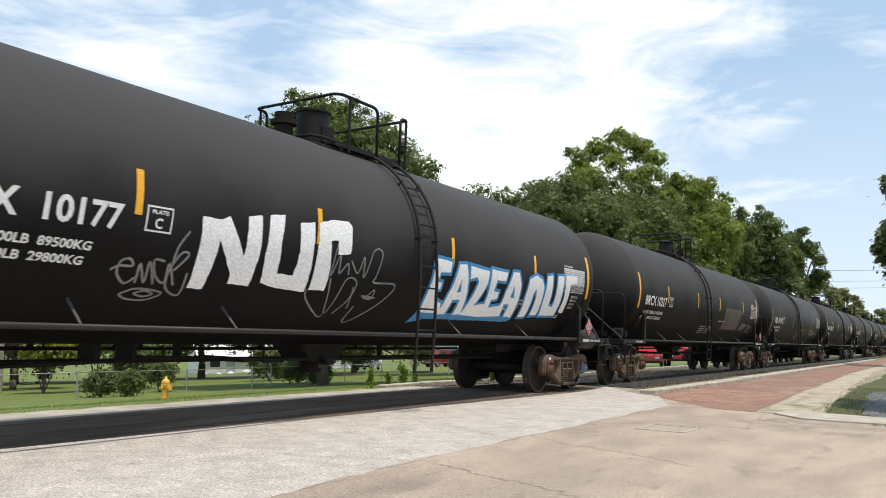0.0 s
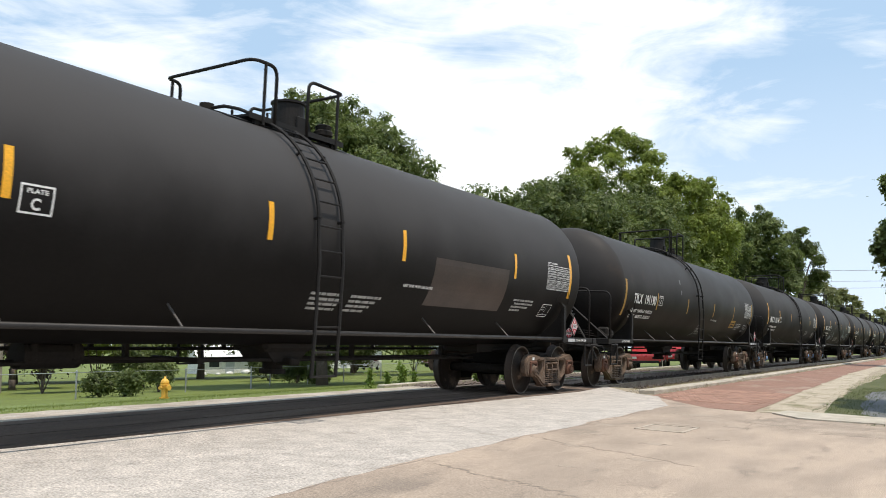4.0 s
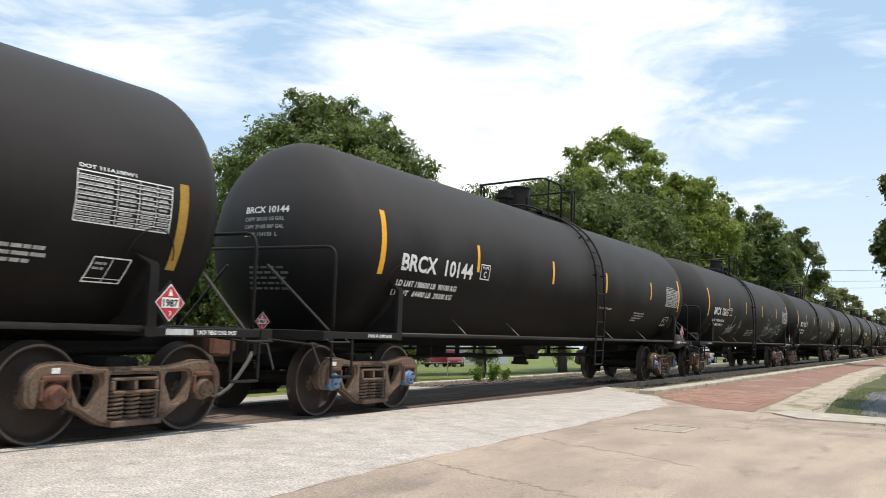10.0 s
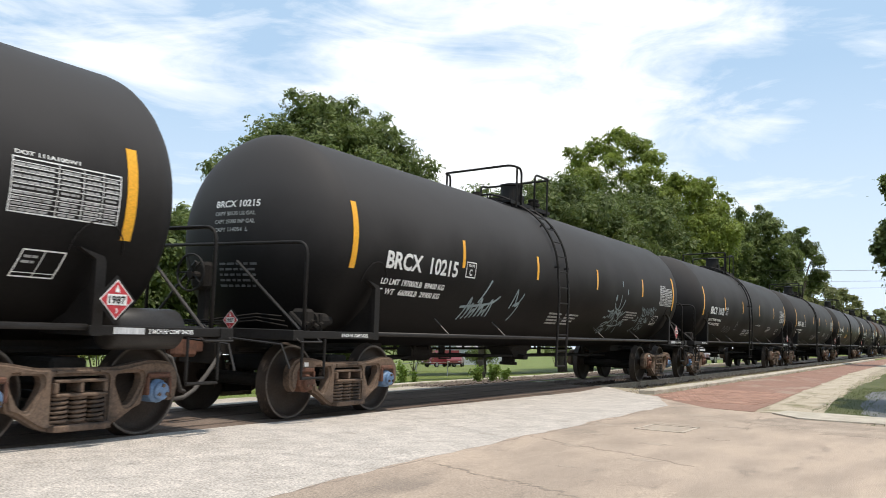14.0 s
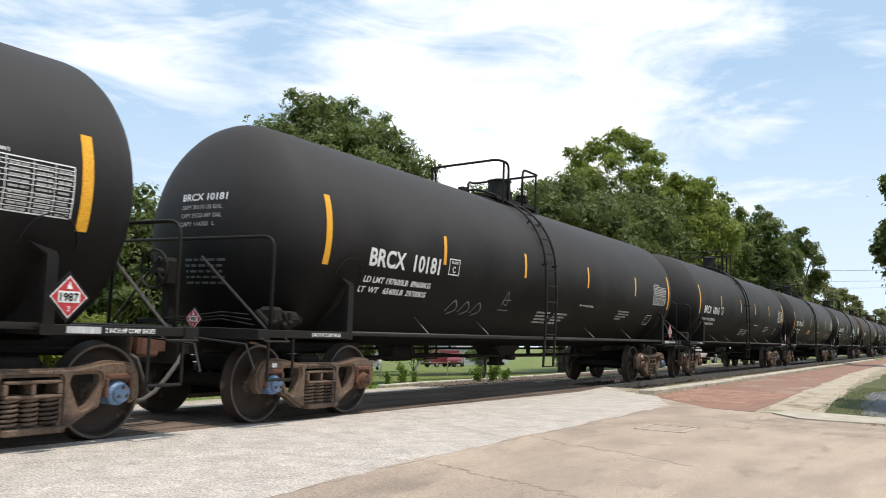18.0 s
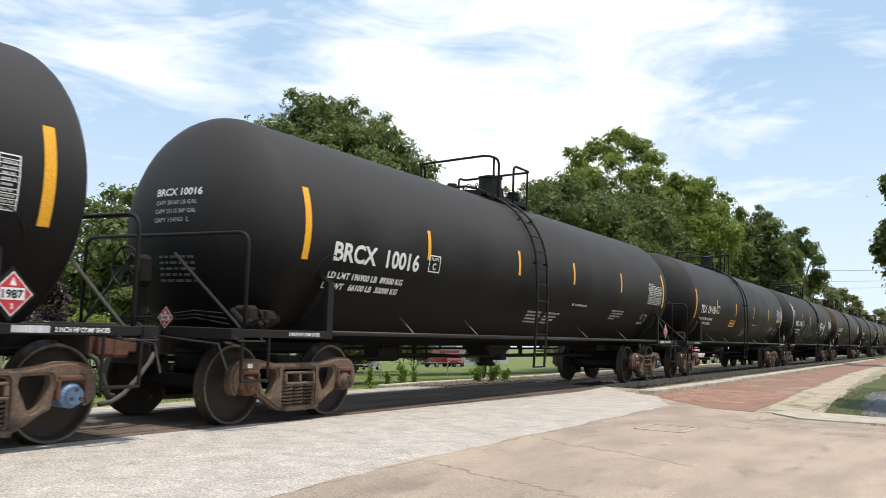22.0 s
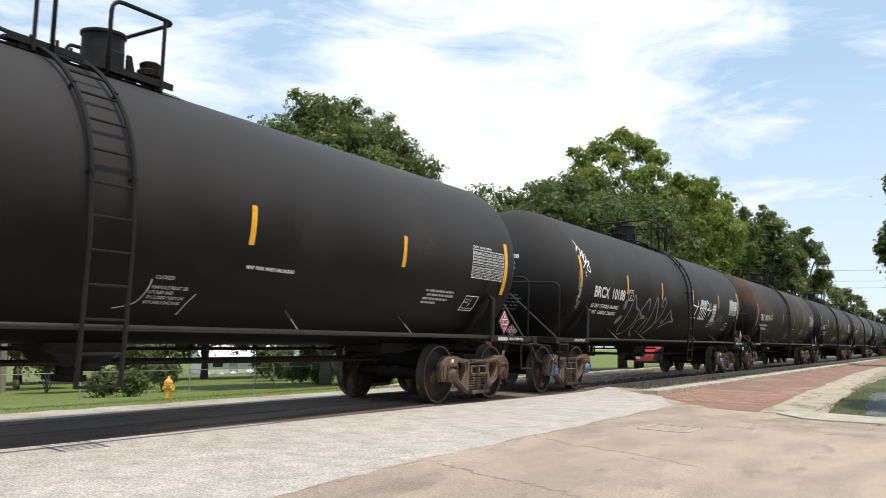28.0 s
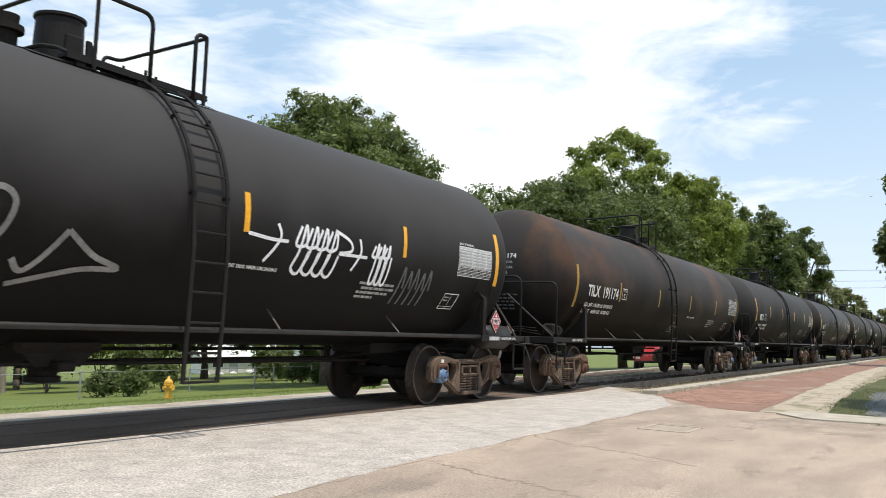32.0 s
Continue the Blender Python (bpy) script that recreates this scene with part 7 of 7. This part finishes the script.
for (x0, y0), (x1, y1) in zip(FPOSTS, FPOSTS[1:]):
    part("top_rail", rod(bmesh.new(), (x0, y0, gz(y0) + 0.93), (x1, y1, gz(y1) + 0.93), 0.013, 6), GALV, fence)
    bm, n = bmesh.new(), 30
    a, b = Vector((x0, y0, gz(y0) + 0.04)), Vector((x1, y1, gz(y1) + 0.04))
    for k in range(n + 8):
        for s in (0, 1):
            u0, u1 = (k - 8) / n, k / n
            lo, hi = max(u0, 0), min(u1, 1)
            if hi <= lo:
                continue
            z0, z1 = 0.88 * (lo - u0) / (u1 - u0), 0.88 * (hi - u0) / (u1 - u0)
            if s:
                z0, z1 = 0.88 - z0, 0.88 - z1
            rod(bm, a.lerp(b, lo) + Vector((0, 0, z0)), a.lerp(b, hi) + Vector((0, 0, z1)), 0.0009, 3)
    part("wire_mesh", bm, STEELPIPE, fence)["kind"] = "stuff"


def house(name, x, y, length, depth, wall, roof, turn, side, label, windows=(), door=None, z=None, cover=None):
    """A small gabled building: walls, roof halves, windows with frames."""
    root = new(name)
    root.matrix_world = pose(x, y, gz(y) if z is None else z, 0, 0, turn)
    bm = bmesh.new()
    box(bm, -length / 2, length / 2, -depth / 2, depth / 2, -0.3, wall)
    part("wall", bm, side, root)
    bm = bmesh.new()
    n = int(wall / 0.2)
    for k in range(n):
        zz = 0.1 + k * 0.2
        box(bm, -length / 2 - 0.012, length / 2 + 0.012, -depth / 2 - 0.018, -depth / 2, zz, zz + 0.17)
    part("siding", bm, side, root)["kind"] = "stuff"
    for s in (-1, 1):
        bm = bmesh.new()
        slab(bm, [(s * (depth / 2 + 0.35), wall - 0.15), (0, wall + roof), (0, wall + roof - 0.12), (s * (depth / 2 + 0.35), wall - 0.27)], length + 0.6, "x", -length / 2 - 0.3)
        part("roof", bm, cover or SHINGLE, root)
    bm = bmesh.new()
    for s in (-1, 1):
        slab(bm, [(-depth / 2, wall), (depth / 2, wall), (0, wall + roof - 0.13)], 0.1, "x", s * (length / 2 - 0.05) - 0.05)
    part("gable", bm, side, root)
    for u, z0, w, h in windows:
        wf = part("window", box(bmesh.new(), u - w / 2 - 0.08, u + w / 2 + 0.08, -depth / 2 - 0.05, -depth / 2 - 0.02, z0 - 0.08, z0 + h + 0.08), SIDING, root)
        part("pane", box(bmesh.new(), u - w / 2, u + w / 2, -depth / 2 - 0.062, -depth / 2 - 0.052, z0, z0 + h), GLASS, wf)
    if door:
        part("door", box(bmesh.new(), door - 0.45, door + 0.45, -depth / 2 - 0.06, -depth / 2 - 0.02, 0, 2.0), GREYSIDE, root)
    return tagged(root, label, "house")


house("shed", 68.5, 57.5, 8.0, 5.0, 1.9, 1.5, -32, SIDING, "white sided shed with a pale metal roof behind the lawn", ((-2.4, 0.7, 1.0, 0.9),), -0.8, cover=SIDING)
house("garden_house", 124, 59.5, 10, 8, 2.9, 2.2, -25, GREYSIDE, "pale grey sided house at the back of the gardens", ((-3, 1.0, 1.2, 1.1), (2, 1.0, 1.2, 1.1)), 0.2)
house("garden_house", 96, 66, 12, 8, 2.8, 2.0, -25, SIDING, "white house hidden behind garden trees", ((-3, 1.0, 1.2, 1.1), (3, 1.0, 1.2, 1.1)), 0.2)
house("garden_house", 30, 62, 12, 8, 2.9, 2.2, -40, SIDING, "white house hidden behind garden trees", ((-3, 1.0, 1.2, 1.1), (3, 1.0, 1.2, 1.1)), 0.2)


def wheels_of(root, spots, r):
    for x, y in spots:
        s = 1 if y > 0 else -1
        w = part("wheel", rod(bmesh.new(), (x, y - 0.1 * s, r), (x, y + 0.1 * s, r), r, 18), TYRE, root)
        part("rim", rod(bmesh.new(), (x, y + 0.1 * s, r), (x, y + 0.112 * s, r), r * 0.6, 14), GALV, w)


def vehicle(name, x, y, turn, paint, profile, width, length_wheels, label, glass, cat):
    """A parked road vehicle: side profile pushed out to its width."""
    root = new(name)
    root.matrix_world = pose(x, y, gz(y), 0, 0, turn)
    bm = bmesh.new()
    slab(bm, profile, width, "y", -width / 2)
    bmesh.ops.bevel(bm, geom=[e for e in bm.edges if e.calc_face_angle(0) > 0.4], offset=0.05, segments=2, affect="EDGES")
    part("body", bm, paint, root)
    for pts in glass:
        for s in (-1, 1):
            bm = bmesh.new()
            slab(bm, pts, 0.012 * s, "y", s * width / 2)
            part("window", bm, GLASS, root)
    a, b = length_wheels
    wheels_of(root, [(a, -width / 2 + 0.08), (a, width / 2 - 0.08), (b, -width / 2 + 0.08), (b, width / 2 - 0.08)], 0.34)
    f = max(u for u, _ in profile)
    for s in (-1, 1):
        part("headlight", box(bmesh.new(), f - 0.04, f + 0.015, s * width * 0.36 - 0.14, s * width * 0.36 + 0.14, 0.62, 0.76, None, 0.01), SILVER, root)
    part("bumper", box(bmesh.new(), f - 0.02, f + 0.06, -width * 0.45, width * 0.45, 0.36, 0.52, None, 0.02), BLACK, root)
    return tagged(root, label, cat)


SEDAN = [(-2.3, 0.35), (-2.32, 0.85), (-1.7, 0.95), (-1.1, 1.40), (0.35, 1.42), (1.1, 0.98), (2.15, 0.82), (2.3, 0.6), (2.3, 0.32)]
PICKUP = [(-2.8, 0.5), (-2.8, 1.10), (-0.5, 1.10), (-0.45, 1.75), (0.75, 1.78), (1.35, 1.20), (2.5, 1.08), (2.65, 0.85), (2.65, 0.42)]
VAN = [(-2.6, 0.4), (-2.6, 2.15), (1.0, 2.2), (1.75, 1.35), (2.5, 1.15), (2.6, 0.7), (2.6, 0.4)]
vehicle("sedan", 80.5, 48.6, 200, SILVER, SEDAN, 1.75, (-1.4, 1.4), "silver sedan parked behind the lawn", [[(-1.0, 0.98), (-0.85, 1.30), (0.25, 1.32), (0.8, 0.98)]], "car")
vehicle("van", 99.0, 50.0, 165, MAROON, VAN, 1.9, (-1.6, 1.6), "dark maroon van parked by the gardens", [[(0.2, 1.3), (0.2, 1.9), (0.95, 1.9), (1.5, 1.3)]], "van")
vehicle("pickup_truck", 100.5, 48.6, 205, MAROON, PICKUP, 1.9, (-1.7, 1.65), "dull red pickup truck parked by the gardens", [[(-0.35, 1.15), (-0.3, 1.6), (0.65, 1.62), (1.1, 1.18)]], "truck")
vehicle("van", 62.0, 8.7, 195, REDPAINT, VAN, 1.9, (-1.6, 1.6), "bright red van parked beyond the track", [[(0.2, 1.3), (0.2, 1.9), (0.95, 1.9), (1.5, 1.3)]], "van")
vehicle("sedan", 66.5, 7.8, 176, SILVER, SEDAN, 1.75, (-1.4, 1.4), "silver sedan parked beyond the track", [[(-1.0, 0.98), (-0.85, 1.30), (0.25, 1.32), (0.8, 0.98)]], "car")
vehicle("pickup_truck", 57.5, 9.6, 192, REDPAINT, PICKUP, 1.9, (-1.7, 1.65), "red pickup truck parked beyond the track", [[(-0.35, 1.15), (-0.3, 1.6), (0.65, 1.62), (1.1, 1.18)]], "truck")

# painted rocks in front of the shed
for k, (x, y, r) in enumerate(((58.0, 51.0, 0.35), (60.5, 51.5, 0.22), (62.3, 51.8, 0.3), (65.0, 52.2, 0.4), (67.0, 52.0, 0.3))):
    bm = bmesh.new()
    bmesh.ops.create_icosphere(bm, subdivisions=2, radius=r)
    for v in bm.verts:
        v.co = Vector((v.co.x * 1.4, v.co.y, v.co.z * 0.7)) * (1 + 0.2 * noise.noise(v.co * 4 + Vector((k, 0, 0))))
    rk = part("rock", bm, CHALK, None, "", True)
    rk.location = (x, y, gz(y) + r * 0.3)
    tagged(rk, "pale rock lying on the lawn before the shed", "rock", "rocks before the shed")


# utility pole and wires
def pole(x, y, h, arm, label, turn=0):
    root = new("utility_pole")
    root.matrix_world = pose(x, y, gz(y) - 0.2, 0, 0, turn)
    part("pole", rod(bmesh.new(), (0, 0, 0), (0, 0, h), 0.15, 12, 0.11), POLEWOOD, root)
    for k, z in enumerate((h - 2.0, h - 2.9)[:arm]):
        ca = part("crossarm", box(bmesh.new(), -1.2, 1.2, -0.18, -0.08, z - 0.06, z + 0.06, None, 0.01), POLEWOOD, root)
        for u in (-1.1, -0.5, 0.5, 1.1):
            part("insulator", lathe(bmesh.new(), [(0, 0.02), (0.02, 0.05), (0.06, 0.05), (0.08, 0.03), (0.14, 0.03), (0.15, 0.002)], 8, "z", (u, -0.13, z + 0.06)), GLASS, ca)
    return tagged(root, label, "utility pole", "utility poles")


pole(24.3, 29.4, 11.8, 2, "weathered timber utility pole with two crossarms", 55)
pole(100, -16, 11, 1, "timber utility pole beside the road", 80)
for k, (a, b) in enumerate((((100, -16, 8.6), (60, 40, 9.6)), ((100.2, -16.5, 7.6), (60, 40, 8.6)), ((100, -15.5, 7.0), (60, 40, 7.9)), ((24.2, 29.4, 8.9), (-30, 60, 9.2)), ((24.2, 29.4, 8.0), (-30, 60, 8.3)))):
    a, b = Vector(a), Vector(b)
    pts = [a.lerp(b, q / 16) - Vector((0, 0, 1.1 * 4 * (q / 16) * (1 - q / 16))) for q in range(17)]
    tagged(part("overhead_wire", tube(bmesh.new(), pts, 0.014, 4), BLACK), "thin dark overhead wire", "wire", "overhead wires")

# flower bed round the sapling
FLOWER = leaf_mat("orange_flowers", (0.55, 0.10, 0.02), (0.70, 0.20, 0.04), 0.2)
bed = new("flower_bed")
bed.location = (46.4, 31.0, gz(31.0))
crown_part("foliage", [((0.8 * math.cos(a), 0.8 * math.sin(a), 0.45), 0.55) for a in (0, 1.2, 2.4, 3.6, 4.8)], 3000, 0.08, 400, LEAF_DARK, bed)
crown_part("blossoms", [((0.5 * math.cos(a), -0.7 + 0.4 * math.sin(a), 0.75), 0.28) for a in (0, 2, 4)], 260, 0.07, 401, FLOWER, bed)
tagged(bed, "dark leafy flower bed with orange blossoms", "flower bed")
tree(36.4, 20.6, 4.2, 1.4, 0.06, 1.2, 270, LEAF_DARK, 3000, 0.09, lobes=9, label="young sapling on the lawn", limbs=3)
# ---------------- the train ----------------
FIRST = [9.87, 27.95, 45.85, 63.89, 81.98, 99.97, 118.06, 136.20, 154.21, 172.40]   # where each car's middle stands at 0 s
KINDS = "ABCABBBCAC"
PATH0 = FIRST + [172.40 + 18.07 * k for k in range(1, 13)]


def travel(t):
    return 4.7176 * t - 0.0023 * t * t


car_a = make_car("A", (1, 1, 0, 0))
car_b = make_car("B", (0, 0, 1, 0))
car_c = make_car("C", (0, 0, 0, 0))
CARS = []
for k, x0 in enumerate(PATH0):
    kind = KINDS[k] if k < len(KINDS) else "ABC"[k % 3]
    src = {"A": car_a, "B": car_b, "C": car_c}[kind]
    CARS.append(src if src not in CARS else copy_thing(src, pose(x0, 0, 0, LEAN)))
for k, c in enumerate(CARS):
    tagged(c, "matt black railway tank car rolling on the track", "tank car", "tank cars of the train")


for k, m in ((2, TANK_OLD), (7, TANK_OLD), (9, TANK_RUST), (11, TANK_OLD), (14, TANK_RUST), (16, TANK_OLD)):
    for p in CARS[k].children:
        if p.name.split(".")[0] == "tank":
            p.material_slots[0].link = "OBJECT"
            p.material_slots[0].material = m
all_marks(CARS)
# which axle ends on the near side carry blue caps, car by car
BLUE_ENDS = {0: (3,), 1: (), 2: (), 3: (0, 1, 2, 3), 4: (1, 3), 5: (0, 3), 6: (3,), 7: (), 8: (0, 1, 2), 9: (3,)}
for k, c in enumerate(CARS):
    ends = [p for p in c.children if p.name.split(".")[0] == "bearing"][0::2]
    for j, p in enumerate(ends):
        p.material_slots[0].link = "OBJECT"
        p.material_slots[0].material = BLUE if j in BLUE_ENDS.get(k, (1,)) else (RUST, CAST)[(j + k) % 2]
        p["label"] = "blue painted bearing end cap" if j in BLUE_ENDS.get(k, (1,)) else "rusty bearing end cap"


# ---------------- motion ----------------
def motions():
    for k, c in enumerate(CARS):
        walk(c, [(t, pose(PATH0[k] - travel(t), 0, 0, LEAN)) for t in (0, 4, 8, 12, 16, 20, 24, 28, 32)])
    for c in CARS[:10]:
        for p in c.children:
            if p.name.startswith("wheelset"):
                x, y, z = p.location
                walk(p, [(32 * k / 240, pose(x, y, z, 0, -math.degrees(travel(32 * k / 240) / 0.457), 0)) for k in range(241)])


motions()
